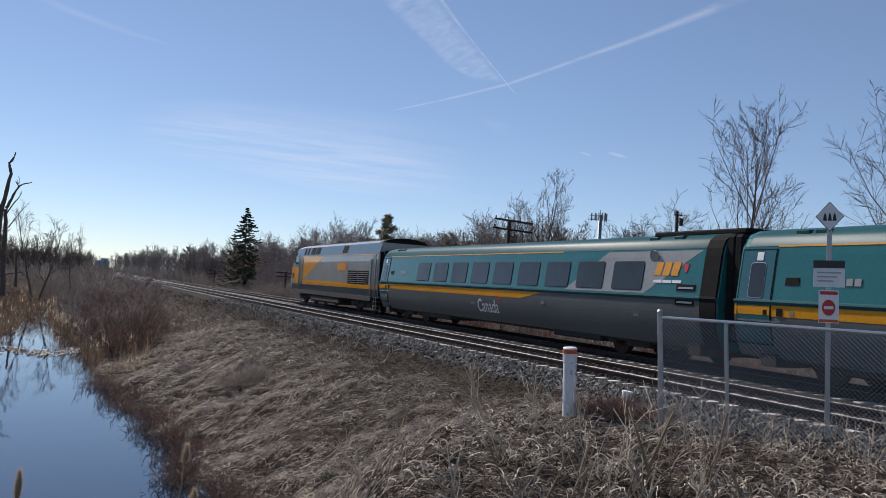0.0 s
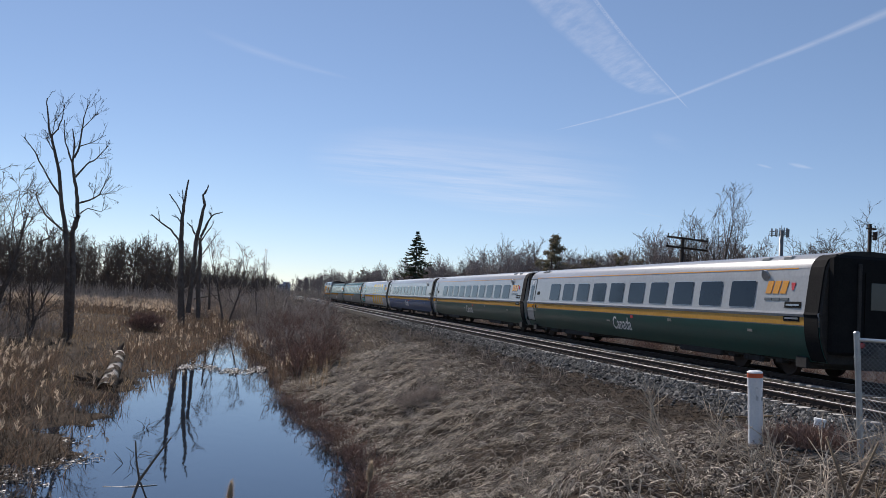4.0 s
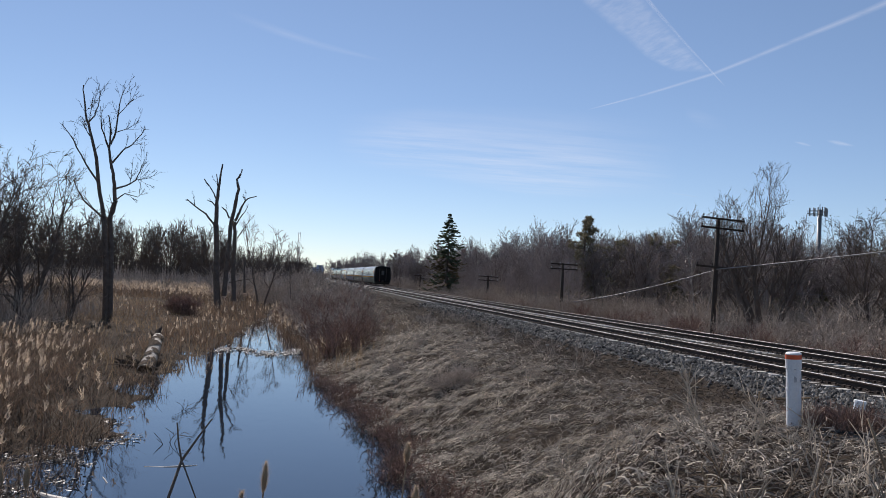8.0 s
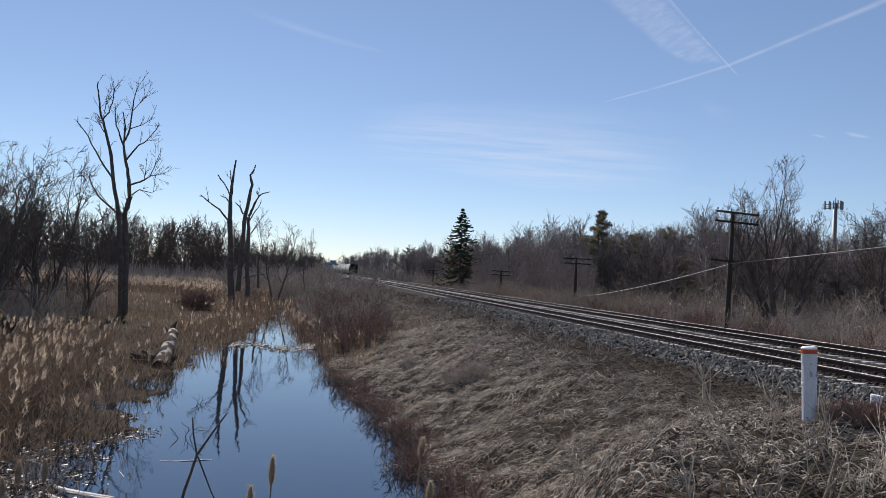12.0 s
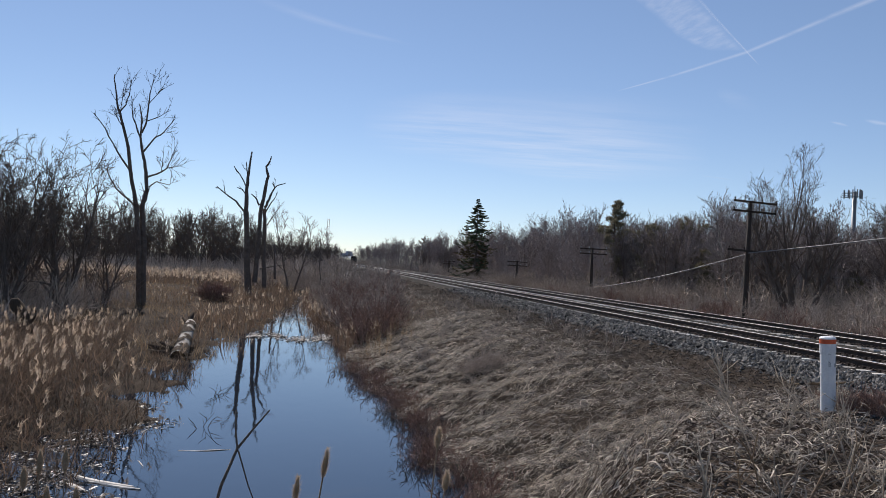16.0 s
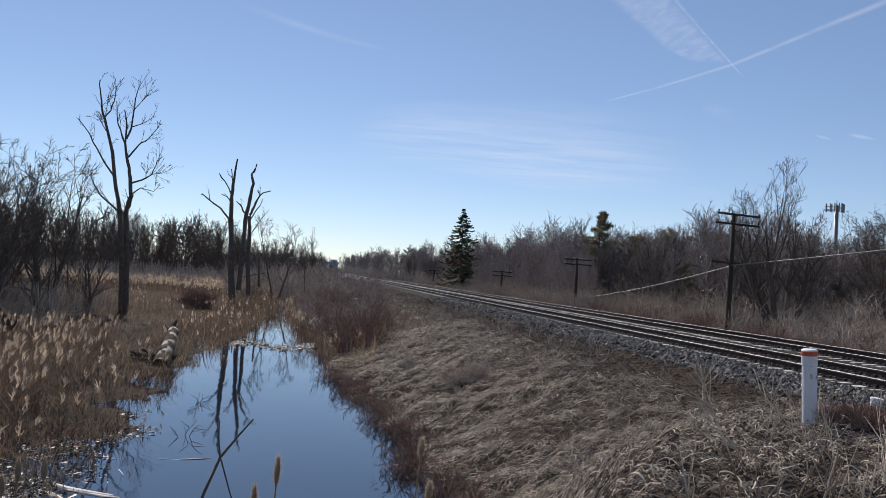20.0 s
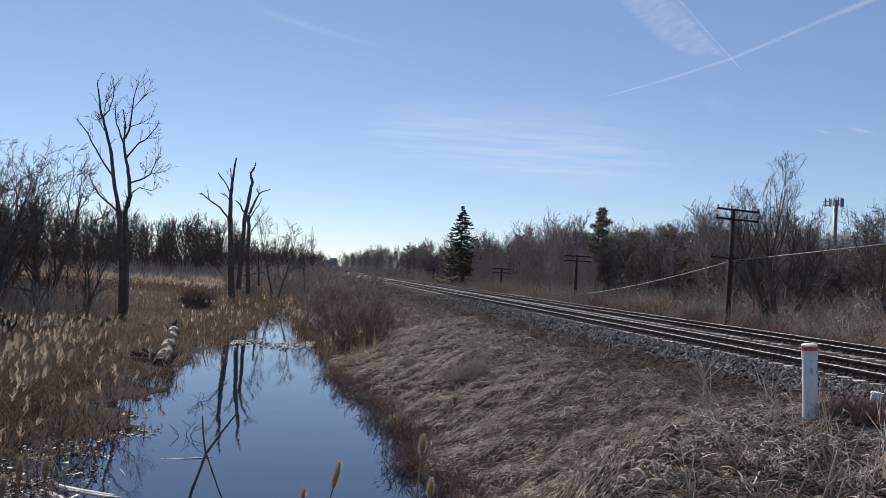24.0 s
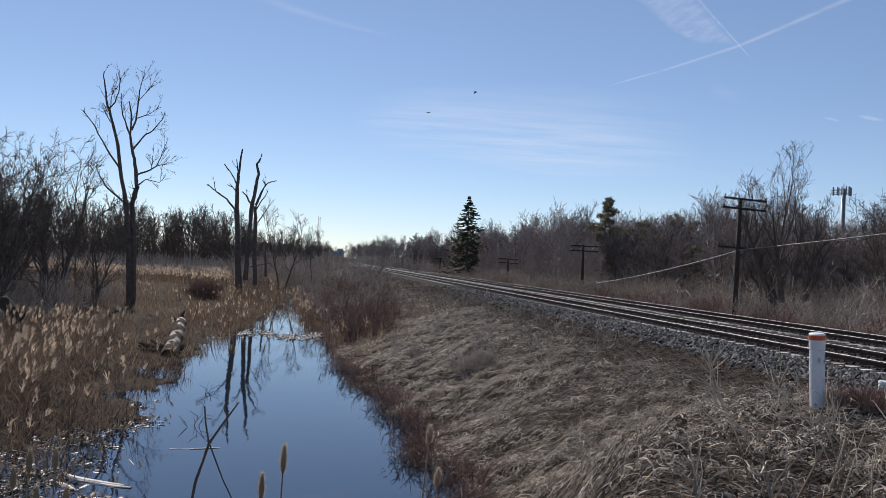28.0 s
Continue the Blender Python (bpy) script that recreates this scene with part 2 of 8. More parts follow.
M["red_leaf"] = mat("red_emblem", (0.60, 0.04, 0.04), (0.5, 0.04, 0.04), 0.4, scale=3, fine=20, bump=0)
# glass paler than dark_window: reflected sky is partly put into the colour
M["tint"] = mat("sky_pale_window", (0.030, 0.038, 0.046), (0.042, 0.050, 0.058), 0.1, scale=0.4, fine=2, bump=0.0, dist=0.01, spec=0.3)
M["tint_dark"] = mat("dark_window", (0.010, 0.016, 0.024), (0.016, 0.022, 0.030), 0.08, scale=0.4, fine=2, bump=0.0, dist=0.01, spec=0.22)
M["steel"] = mat("dull_steel", (0.45, 0.45, 0.45), (0.35, 0.35, 0.35), 0.35, metal=0.9, scale=4, fine=30, bump=0.1)
M["feather"] = mat("dark_feathers", (0.02, 0.02, 0.022), (0.035, 0.033, 0.03), 0.8, scale=10, fine=60, bump=0)


def water_material():
    m = bpy.data.materials.new("still_water")
    m.use_nodes = True
    nt = m.node_tree
    bs = nt.nodes["Principled BSDF"]
    bs.inputs["Base Color"].default_value = (0.008, 0.013, 0.022, 1)
    bs.inputs["Roughness"].default_value = 0.03
    bs.inputs["IOR"].default_value = 1.55
    bs.inputs["Specular IOR Level"].default_value = 1.0
    tc = nt.nodes.new("ShaderNodeTexCoord")
    mp = nt.nodes.new("ShaderNodeMapping")
    mp.inputs["Scale"].default_value = (1.0, 0.35, 1.0)
    nz = nt.nodes.new("ShaderNodeTexNoise")
    nz.inputs["Scale"].default_value, nz.inputs["Detail"].default_value = 3.0, 2
    bp = nt.nodes.new("ShaderNodeBump")
    bp.inputs["Strength"].default_value, bp.inputs["Distance"].default_value = 0.05, 0.04
    nt.links.new(tc.outputs["Object"], mp.inputs["Vector"])
    nt.links.new(mp.outputs[0], nz.inputs["Vector"])
    nt.links.new(nz.outputs[0], bp.inputs["Height"])
    nt.links.new(bp.outputs[0], bs.inputs["Normal"])
    return m


M["water"] = water_material()


def cloud_material(name, strength, scale, lo, hi, stretch=(1, 1, 1), glow=0.8):
    """Thin ice cloud: a veil whose sunlit white is put in as emission, broken up by noise, clear where the noise is
    low.
    """
    m = bpy.data.materials.new(name)
    m.use_nodes = True
    nt = m.node_tree
    nt.nodes.remove(nt.nodes["Principled BSDF"])
    tc = nt.nodes.new("ShaderNodeTexCoord")
    mp = nt.nodes.new("ShaderNodeMapping")
    mp.inputs["Scale"].default_value = stretch
    nz = nt.nodes.new("ShaderNodeTexNoise")
    nz.inputs["Scale"].default_value, nz.inputs["Detail"].default_value, nz.inputs["Roughness"].default_value = scale, 7, 0.62
    nt.links.new(tc.outputs["Object"], mp.inputs["Vector"])
    nt.links.new(mp.outputs[0], nz.inputs["Vector"])
    mr = nt.nodes.new("ShaderNodeMapRange")
    mr.interpolation_type = 'SMOOTHSTEP'
    mr.inputs[1].default_value, mr.inputs[2].default_value = lo, hi
    mr.inputs[4].default_value = strength
    nt.links.new(nz.outputs[0], mr.inputs[0])
    # fades out towards the edges of the sheet by its own edge attribute
    at = nt.nodes.new("ShaderNodeAttribute")
    at.attribute_name = "edge"
    mu = nt.nodes.new("ShaderNodeMath")
    mu.operation = 'MULTIPLY'
    nt.links.new(mr.outputs[0], mu.inputs[0])
    nt.links.new(at.outputs["Fac"], mu.inputs[1])
    tr = nt.nodes.new("ShaderNodeBsdfTransparent")
    em = nt.nodes.new("ShaderNodeEmission")
    em.inputs[0].default_value, em.inputs[1].default_value = (0.92, 0.95, 1.0, 1), glow
    mx = nt.nodes.new("ShaderNodeMixShader")
    nt.links.new(mu.outputs[0], mx.inputs[0])
    nt.links.new(tr.outputs[0], mx.inputs[1])
    nt.links.new(em.outputs[0], mx.inputs[2])
    nt.links.new(mx.outputs[0], nt.nodes["Material Output"].inputs["Surface"])
    return m


# ---- building helpers ----
rng = np.random.default_rng(7)


def mesh_of(name, verts, faces, material, smooth=False):
    me = bpy.data.meshes.new(name)
    verts = np.asarray(verts, dtype=np.float32).reshape(-1, 3)
    me.vertices.add(len(verts))
    me.vertices.foreach_set("co", verts.ravel())
    if isinstance(faces, np.ndarray):
        n, k = faces.shape
        me.loops.add(n * k)
        me.polygons.add(n)
        me.loops.foreach_set("vertex_index", faces.astype(np.int32).ravel())
        me.polygons.foreach_set("loop_start", np.arange(n, dtype=np.int32) * k)
    else:
        sizes = np.array([len(q) for q in faces], dtype=np.int32)
        me.loops.add(int(sizes.sum()))
        me.polygons.add(len(sizes))
        me.loops.foreach_set("vertex_index", np.fromiter((i for q in faces for i in q), dtype=np.int32))
        me.polygons.foreach_set("loop_start", np.concatenate([[0], np.cumsum(sizes)[:-1]]).astype(np.int32))
    me.update(calc_edges=True)
    me.polygons.foreach_set("use_smooth", np.full(len(me.polygons), bool(smooth)))
    me.materials.append(material)
    return me


def piece(name, verts, faces, material, parent=None, label="", smooth=False):
    ob = new(name, mesh_of(name, verts, faces, material, smooth))
    ob.parent = parent
    return tagged(ob, label)


def part(name, bm, material, parent=None, label="", smooth=False):
    me = bpy.data.meshes.new(name)
    bm.to_mesh(me)
    bm.free()
    if smooth:
        me.polygons.foreach_set("use_smooth", np.ones(len(me.polygons), dtype=bool))
    me.materials.append(material)
    ob = new(name, me)
    ob.parent = parent
    return tagged(ob, label)


def box(bm, x0, x1, y0, y1, z0, z1, bevel=0.0):
    made = bmesh.ops.create_cube(bm, size=1, matrix=Matrix.Translation(((x0 + x1) / 2, (y0 + y1) / 2, (z0 + z1) / 2)) @ Matrix.Diagonal((x1 - x0, y1 - y0, z1 - z0, 1)))
    if bevel:
        edges = list({e for v in made["verts"] for e in v.link_edges})
        bmesh.ops.bevel(bm, geom=edges, offset=bevel, segments=1, affect='EDGES')
    return bm


def rod(bm, a, b, r0, r1=None, n=8):
    a, b = Vector(a), Vector(b)
    d = b - a
    m = Matrix.Translation((a + b) / 2) @ d.to_track_quat("Z", "Y").to_matrix().to_4x4()
    bmesh.ops.create_cone(bm, cap_ends=True, segments=n, radius1=r0, radius2=r0 if r1 is None else r1, depth=d.length, matrix=m)
    return bm


class Tubes:
    """Collects tapered tubes and flat blades into one mesh."""
    def __init__(self):
        self.v, self.f = [], []

    def tube(self, pts, radii, n=4):
        pts = [Vector(p) for p in pts]
        base = len(self.v)
        up = Vector((0.31, 0.17, 0.93))
        for i, p in enumerate(pts):
            d = (pts[min(i + 1, len(pts) - 1)] - pts[max(i - 1, 0)])
            s = d.cross(up)
            if s.length < 1e-6:
                s = d.cross(Vector((1, 0, 0)))
            s.normalize()
            t = d.cross(s).normalized()
            for k in range(n):
                a = 2 * math.pi * k / n
                self.v.append(tuple(p + (s * math.cos(a) + t * math.sin(a)) * radii[i]))
        for i in range(len(pts) - 1):
            for k in range(n):
                a, b = base + i * n + k, base + i * n + (k + 1) % n
                self.f.append((a, b, b + n, a + n))
        self.f.append(tuple(base + (len(pts) - 1) * n + k for k in range(n)))

    def tip(self, a, b, side):
        """One thin pointed twig."""
        k = len(self.v)
        self.v += [tuple(a - side), tuple(a + side), tuple(b)]
        self.f.append((k, k + 1, k + 2))

    def sliver(self, pts, side, w):
        """A thin twig of a few joints, tapering to a point."""
        k, n = len(self.v), len(pts)
        for i, p in enumerate(pts[:-1]):
            s = side * (w * (1 - 0.7 * i / n))
            self.v += [tuple(p - s), tuple(p + s)]
        self.v.append(tuple(pts[-1]))
        for i in range(n - 2):
            a = k + 2 * i
            self.f.append((a, a + 1, a + 3, a + 2))
        self.f.append((k + 2 * (n - 2), k + 2 * (n - 2) + 1, k + 2 * (n - 1)))

    def triangles(self):
        """Vertices and triangles as arrays, to be set out many times."""
        return np.array(self.v), np.array([(q[0], q[i], q[i + 1]) for q in self.f for i in range(1, len(q) - 1)])

    def make(self, name, material, parent=None, label="", smooth=True):
        return piece(name, self.v, self.f, material, parent, label, smooth)


def thing(name, label, category, group="", kind=""):
    return tagged(new(name), label, category, group, kind)

# ---- the lie of the land (z = 0 is the top of the rails; the track runs along +y) ----
NEAR_RAIL, GAUGE, SPACING = 11.644, 1.507, 4.101
TRACK_A, TRACK_B = NEAR_RAIL + GAUGE / 2, NEAR_RAIL + SPACING + GAUGE / 2
WATER_Z = -2.6


def sstep(a, b, x):
    t = np.clip((x - a) / (b - a), 0, 1)
    return t * t * (3 - 2 * t)


def wob(x, y, f, s):
    return np.sin(x * f + s) * np.cos(y * f * 0.83 + s * 1.7) + 0.5 * np.sin(x * f * 2.3 + y * f * 1.9 + s * 2.1) + 0.3 * np.cos(y * f * 4.1 - x * f * 3.3 + s)


def right_edge(y):
    return np.interp(y, [10, 16, 21, 26, 30, 47, 65, 80, 120], [2.5, 2.65, 2.5, 2.0, 1.45, 0.9, -0.9, -1.4, -1.9]) + 0.22 * np.sin(y * 1.3) + 0.13 * np.sin(y * 3.1)


def left_edge(y):
    return np.interp(y, [8, 14, 19, 23, 36, 45, 64, 80, 120], [-4.3, -4.0, -3.9, -4.2, -4.7, -3.6, -2.7, -2.2, -2.1]) + 0.35 * np.sin(y * 0.9 + 1) + 0.2 * np.sin(y * 2.7)


def ground_z(x, y):
    x, y = np.asarray(x, float), np.asarray(y, float)
    xr, xl = right_edge(y), left_edge(y)
    # bank from the water up to the shoulder beside the ballast
    u = np.clip((x - xr) / (8.4 - xr), 0, 1)
    bank = WATER_Z - 0.12 + (2.13 * (0.55 * u + 0.45 * sstep(0.0, 0.85, u))) + (0.05 * wob(x, y, 0.9, 2) + 0.035 * wob(x, y, 3.9, 6) + 0.02 * wob(x, y, 8.3, 1)) * sstep(0.02, 0.2, u) * (1 - sstep(0.9, 1.0, u))
    # marsh on the far side of the water
    w = np.clip((xl - x) / 3.0, 0, 1)
    marsh = WATER_Z - 0.10 + 0.10 * sstep(18.5, 24, y) + 0.2 * w + 0.07 * wob(x, y, 0.55, 5) + 0.05 * wob(x, y, 1.7, 1) + 0.35 * sstep(12, 60, xl - x)
    bed = np.full_like(x, WATER_Z - 0.5)
    z = np.where(x > xr, bank, np.where(x < xl, marsh, bed))
    z = np.where((x <= xr) & (x >= xl), np.maximum(bed, WATER_Z - 0.10 - 0.45 * np.minimum(np.minimum((xr - x), (x - xl)) / 0.8, 1)), z)
    # far along, the ditch silts up
    z = np.where((x < xr) & (y > 75), np.maximum(z, WATER_Z - 0.5 + 0.55 * sstep(75, 100, y)), z)
    # the railway's bed and the low ground beyond it
    beyond = -0.95 - 0.25 * sstep(22, 30, x) + 0.10 * wob(x, y, 0.25, 3)
    z = np.where(x > 8.4, -0.59 + 0.14 * sstep(8.6, 10.0, x) + 0.02 * wob(x, y, 1.5, 2) - 0.4 * sstep(10.1, 10.7, x), z)
    z = np.where(x > 19.8, -0.89 + (beyond + 0.89) * sstep(19.8, 23.0, x), z)
    # the crossing's approach, level with the rails, round and to the right of the viewer
    level = 0.06 - 0.12 * sstep(6.5, 9.5, y) + 0.015 * wob(x, y, 1.1, 4) + 0.022 * wob(x, y, 4.6, 3)
    near = 1 - sstep(9.5, 15.5, y + 0.35 * np.maximum(0, 7 - x) + 1.6 * np.maximum(0, 4.0 - x))
    z = z + (np.maximum(z, level) - z) * near * sstep(-30, -24, y) * (1 - sstep(10.2, 11.0, x))
    return z


def graded(stops):
    """Coordinates with a spacing that grows away from the viewer: (from, to, step) ..."""
    out = []
    for a, b, s in stops:
        out.append(np.arange(a, b - 1e-6, s))
    out.append(np.array([stops[-1][1]]))
    return np.concatenate(out)


def build_ground():
    xs = graded([(-3800, -400, 400), (-400, -100, 20), (-100, -30, 4), (-30, -12, 0.8), (-12, 12, 0.24), (12, 40, 1.0), (40, 100, 5), (100, 400, 25), (400, 3800, 400)])
    ys = graded([(-1200, -60, 100), (-60, 0, 5), (0, 3, 0.6), (3, 40, 0.25), (40, 100, 0.8), (100, 240, 4), (240, 800, 25), (800, 4200, 200)])
    X, Y = np.meshgrid(xs, ys)
    Z = ground_z(X, Y)
    n, k = len(ys), len(xs)
    idx = np.arange(n * k).reshape(n, k)
    f = np.stack([idx[:-1, :-1], idx[:-1, 1:], idx[1:, 1:], idx[1:, :-1]], -1).reshape(-1, 4)
    ob = piece("ground", np.stack([X, Y, Z], -1), f, M["soil"], smooth=True)
    tagged(ob, "brown winter ground with matted dead grass beside a flooded ditch", "ground", kind="structure")


build_ground()
wv = [(-60, -1, WATER_Z), (4, -1, WATER_Z), (4, 150, WATER_Z), (-60, 150, WATER_Z)]
tagged(piece("water", wv, [(0, 1, 2, 3)], M["water"]), "still dark water of a flooded ditch mirroring the blue sky", "water", kind="structure")

# road that crosses the tracks behind the viewer
bm = bmesh.new()
box(bm, -40, 9.9, -9.0, -2.6, -0.3, 0.14)
tagged(part("road", bm, M["asphalt"]), "grey asphalt road leading up to the level crossing", "road", kind="structure")


# ---- ballast and track ----
def build_ballast():
    prof = [(9.6, -0.70), (10.05, -0.46), (10.6, -0.27), (11.0, -0.19), (13.9, -0.19), (14.4, -0.24), (15.0, -0.19), (17.9, -0.19), (18.5, -0.32), (20.2, -1.05)]
    ys = graded([(-300, 0, 20), (0, 60, 0.5), (60, 200, 4), (200, 2400, 50)])
    v, f = [], []
    for y in ys:
        for x, z in prof:
            near = 0 < y < 80
            j = 0.05 * math.sin(y * 2.1 + x * 3) * math.sin(y * 0.7 + x) if near else 0
            e = 0.35 * math.sin(y * 0.5 + 1.3) * math.sin(y * 0.21) if (near and x < 10) else 0
            v.append((x + e, y, z + j * 0.6))
    k = len(prof)
    for i in range(len(ys) - 1):
        for q in range(k - 1):
            a = i * k + q
            f.append((a, a + 1, a + 1 + k, a + k))
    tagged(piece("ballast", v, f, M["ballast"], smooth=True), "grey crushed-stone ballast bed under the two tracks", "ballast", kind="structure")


build_ballast()


def scatter_stones():
    """Loose stones, each a squat eight-sided lump, thick on the near shoulder."""
    n = 38000
    y = 5 + 60 * rng.random(n) ** 1.5
    x = np.where(rng.random(n) < 0.88, 9.95 + 1.12 * rng.random(n), 11.2 + 7 * rng.random(n))
    z = np.interp(x, [9.6, 10.05, 10.6, 11.0, 13.9, 14.4, 15.0, 18.0], [-0.7, -0.46, -0.27, -0.19, -0.19, -0.24, -0.19, -0.19])
    s = (0.019 + 0.036 * rng.random(n) ** 1.6) * (1 + y / 60) * np.where(x > 11.1, 0.6, 1.0)
    apron = (y < 13.5) & (rng.random(n) < 0.4)
    x = np.where(apron, 8.0 + 2.6 * rng.random(n), x)
    z = np.where(apron, ground_z(x, y), z)
    stray = rng.random(n) < 0.03
    x = np.where(stray, x - 1.2 * rng.random(n), x)
    z = np.where(stray, np.maximum(z, ground_z(x, y)), z)
    dirs = np.array([(1, 0, 0.1), (0.2, 1, -0.1), (-1, 0.1, 0.1), (-0.1, -1, 0), (0.1, 0.1, 0.75), (0, -0.1, -0.7)], float)
    tris = np.array([(0, 1, 4), (1, 2, 4), (2, 3, 4), (3, 0, 4), (1, 0, 5), (2, 1, 5), (3, 2, 5), (0, 3, 5)])
    a = rng.random(n) * 6.28
    V = dirs[None] * s[:, None, None] * (0.7 + 0.6 * rng.random((n, 6, 1)))
    c, q = np.cos(a)[:, None], np.sin(a)[:, None]
    V = np.stack([V[..., 0] * c - V[..., 1] * q, V[..., 0] * q + V[..., 1] * c, V[..., 2]], -1)
    V += np.stack([x, y, z + s * 0.2], -1)[:, None]
    pale = rng.random(n) < 0.14
    for m, q in (("stone", ~pale), ("stone_pale", pale)):
        F = tris[None] + 6 * np.arange(int(q.sum()))[:, None, None]
        tagged(piece("ballast_stones", V[q], F.reshape(-1, 3), M[m]), "loose grey crushed stones on the shoulder of the track", "stones", kind="stuff")


scatter_stones()


def rail_mesh(y0, y1):
    prof = [(-0.07, -0.185), (0.07, -0.185), (0.07, -0.172), (0.012, -0.155), (0.012, -0.045), (0.038, -0.035), (0.038, -0.005), (0.033, 0.0), (-0.033, 0.0), (-0.038, -0.005), (-0.038, -0.035), (-0.012, -0.045), (-0.012, -0.155), (-0.07, -0.172)]
    ys = [y0, 0, 60, 200, 700, y1]
    k = len(prof)
    v = [(x, y, z) for y in ys for x, z in prof]
    f = [(i * k + q, i * k + (q + 1) % k, (i + 1) * k + (q + 1) % k, (i + 1) * k + q) for i in range(len(ys) - 1) for q in range(k)]
    me = mesh_of("rail", v, f, M["rust"])
    me.materials.append(M["railhead"])
    for i, p in enumerate(me.polygons):
        if i % k in (6, 7, 8):
            p.material_index = 1
    return me


RAIL = rail_mesh(-300, 2400)
tie_bm = box(bmesh.new(), -1.3, 1.3, -0.115, 0.115, -0.36, -0.17, 0.012)
TIE = bpy.data.meshes.new("tie")
tie_bm.to_mesh(TIE)
tie_bm.free()
TIE.materials.append(M["tie"])
plate_bm = box(bmesh.new(), -0.17, 0.17, -0.095, 0.095, -0.172, -0.150, 0.004)
for sx in (-0.11, 0.11):
    for sy in (-0.05, 0.05):
        box(plate_bm, sx - 0.018, sx + 0.018, sy - 0.018, sy + 0.018, -0.150, -0.118)
for sy in (-0.175, 0.175):
    box(plate_bm, -0.085, 0.085, sy - 0.045, sy + 0.045, -0.186, -0.120)
PLATE = bpy.data.meshes.new("tie_plate")
plate_bm.to_mesh(PLATE)
plate_bm.free()
PLATE.materials.append(M["rust"])


def build_track(cx, label, near):
    tr = thing("railway_track", label, "railway track", "tracks", "structure")
    for sx in (-GAUGE / 2, GAUGE / 2):
        ob = new("rail", RAIL)
        ob.parent, ob.location = tr, (cx + sx, 0, 0)
    pitch = 0.52
    y = -4.0
    count = 0
    rest_v, rest_f, pv, pf = [], [], [], []
    tv = np.array([v.co for v in TIE.vertices])
    tf = [tuple(p.vertices) for p in TIE.polygons]
    qv = np.array([v.co for v in PLATE.vertices])
    qf = [tuple(p.vertices) for p in PLATE.polygons]
    while y < 420:
        jx, jy, jr = random.uniform(-0.05, 0.05), random.uniform(-0.03, 0.03), random.uniform(-1.2, 1.2)
        if 4 < y < near:
            ob = new("tie", TIE)
            ob.parent, ob.matrix_basis = tr, pose(cx + jx, y + jy, random.uniform(-0.008, 0.0), 0, 0, jr)
            for sx in (-GAUGE / 2, GAUGE / 2):
                ob = new("tie_plate", PLATE)
                ob.parent, ob.matrix_basis = tr, pose(cx + sx, y + jy, 0)
        else:
            b = len(rest_v)
            rest_v.extend(tv + np.array((cx + jx, y + jy, 0)))
            rest_f.extend(tuple(i + b for i in q) for q in tf)
            if y < 130 and y > 0:
                for sx in (-GAUGE / 2, GAUGE / 2):
                    b = len(pv)
                    pv.extend(qv + np.array((cx + sx, y + jy, 0)))
                    pf.extend(tuple(i + b for i in q) for q in qf)
        y += pitch
    tagged(piece("ties_far_off", rest_v, rest_f, M["tie"], tr), kind="stuff")
    tagged(piece("tie_plates_far_off", pv, pf, M["rust"], tr), kind="stuff")
    return tr


build_track(TRACK_A, "rusty steel rails on weathered wooden ties in grey ballast", 62)
build_track(TRACK_B, "polished steel rails on weathered ties, the track the train runs on", 40)

# ---- the train ----
# side profile of a coach: half width at a height
PROFILE = [(0.50 + 1.22 * k / 11, 1.535 - 0.30 * (1 - k / 11) ** 2.4) for k in range(12)] + [(1.80, 1.56), (1.86, 1.535), (2.9, 1.405), (3.12, 1.365), (3.32, 1.27), (3.45, 1.12), (3.55, 0.85), (3.61, 0.45), (3.63, 0.0)]
COACH = 25.4


def half_width(z):
    return float(np.interp(z, [p[0] for p in PROFILE], [p[1] for p in PROFILE]))


def side_patch(corners, material, parent, name, proud=0.006, side=-1, label=""):
    """A panel that lies on the coach's curved side. corners: (along, height) bottom-front, bottom-rear, top-rear, top-front."""
    (ya, za), (yb, zb), (yc, zc), (yd, zd) = corners
    zs = sorted({0.0, 1.0} | {(p[0] - za) / (zd - za) for p in PROFILE if za + 0.02 < p[0] < zd - 0.02})
    v, f = [], []
    for t in zs:
        z = za + (zd - za) * t
        y0, y1 = ya + (yd - ya) * t, yb + (yc - yb) * t
        w = half_width(z)
        for d in (proud, -0.02):
            v += [(side * (w + d), y0, z), (side * (w + d), y1, z)]
    for i in range(len(zs) - 1):
        a, b = i * 4, (i + 1) * 4
        f += [(a, a + 1, b + 1, b), (a + 2, b + 2, b + 3, a + 3), (a, b, b + 2, a + 2), (a + 1, a + 3, b + 3, b + 1)]
    e = (len(zs) - 1) * 4
    f += [(0, 2, 3, 1), (e, e + 1, e + 3, e + 2)]
    if side > 0:
        f = [q[::-1] for q in f]
    return piece(name, v, f, material, parent, label)


def strip(y0, y1, z0, z1, *rest, **more):
    return side_patch([(y0, z0), (y1, z0), (y1, z1), (y0, z1)], *rest, **more)


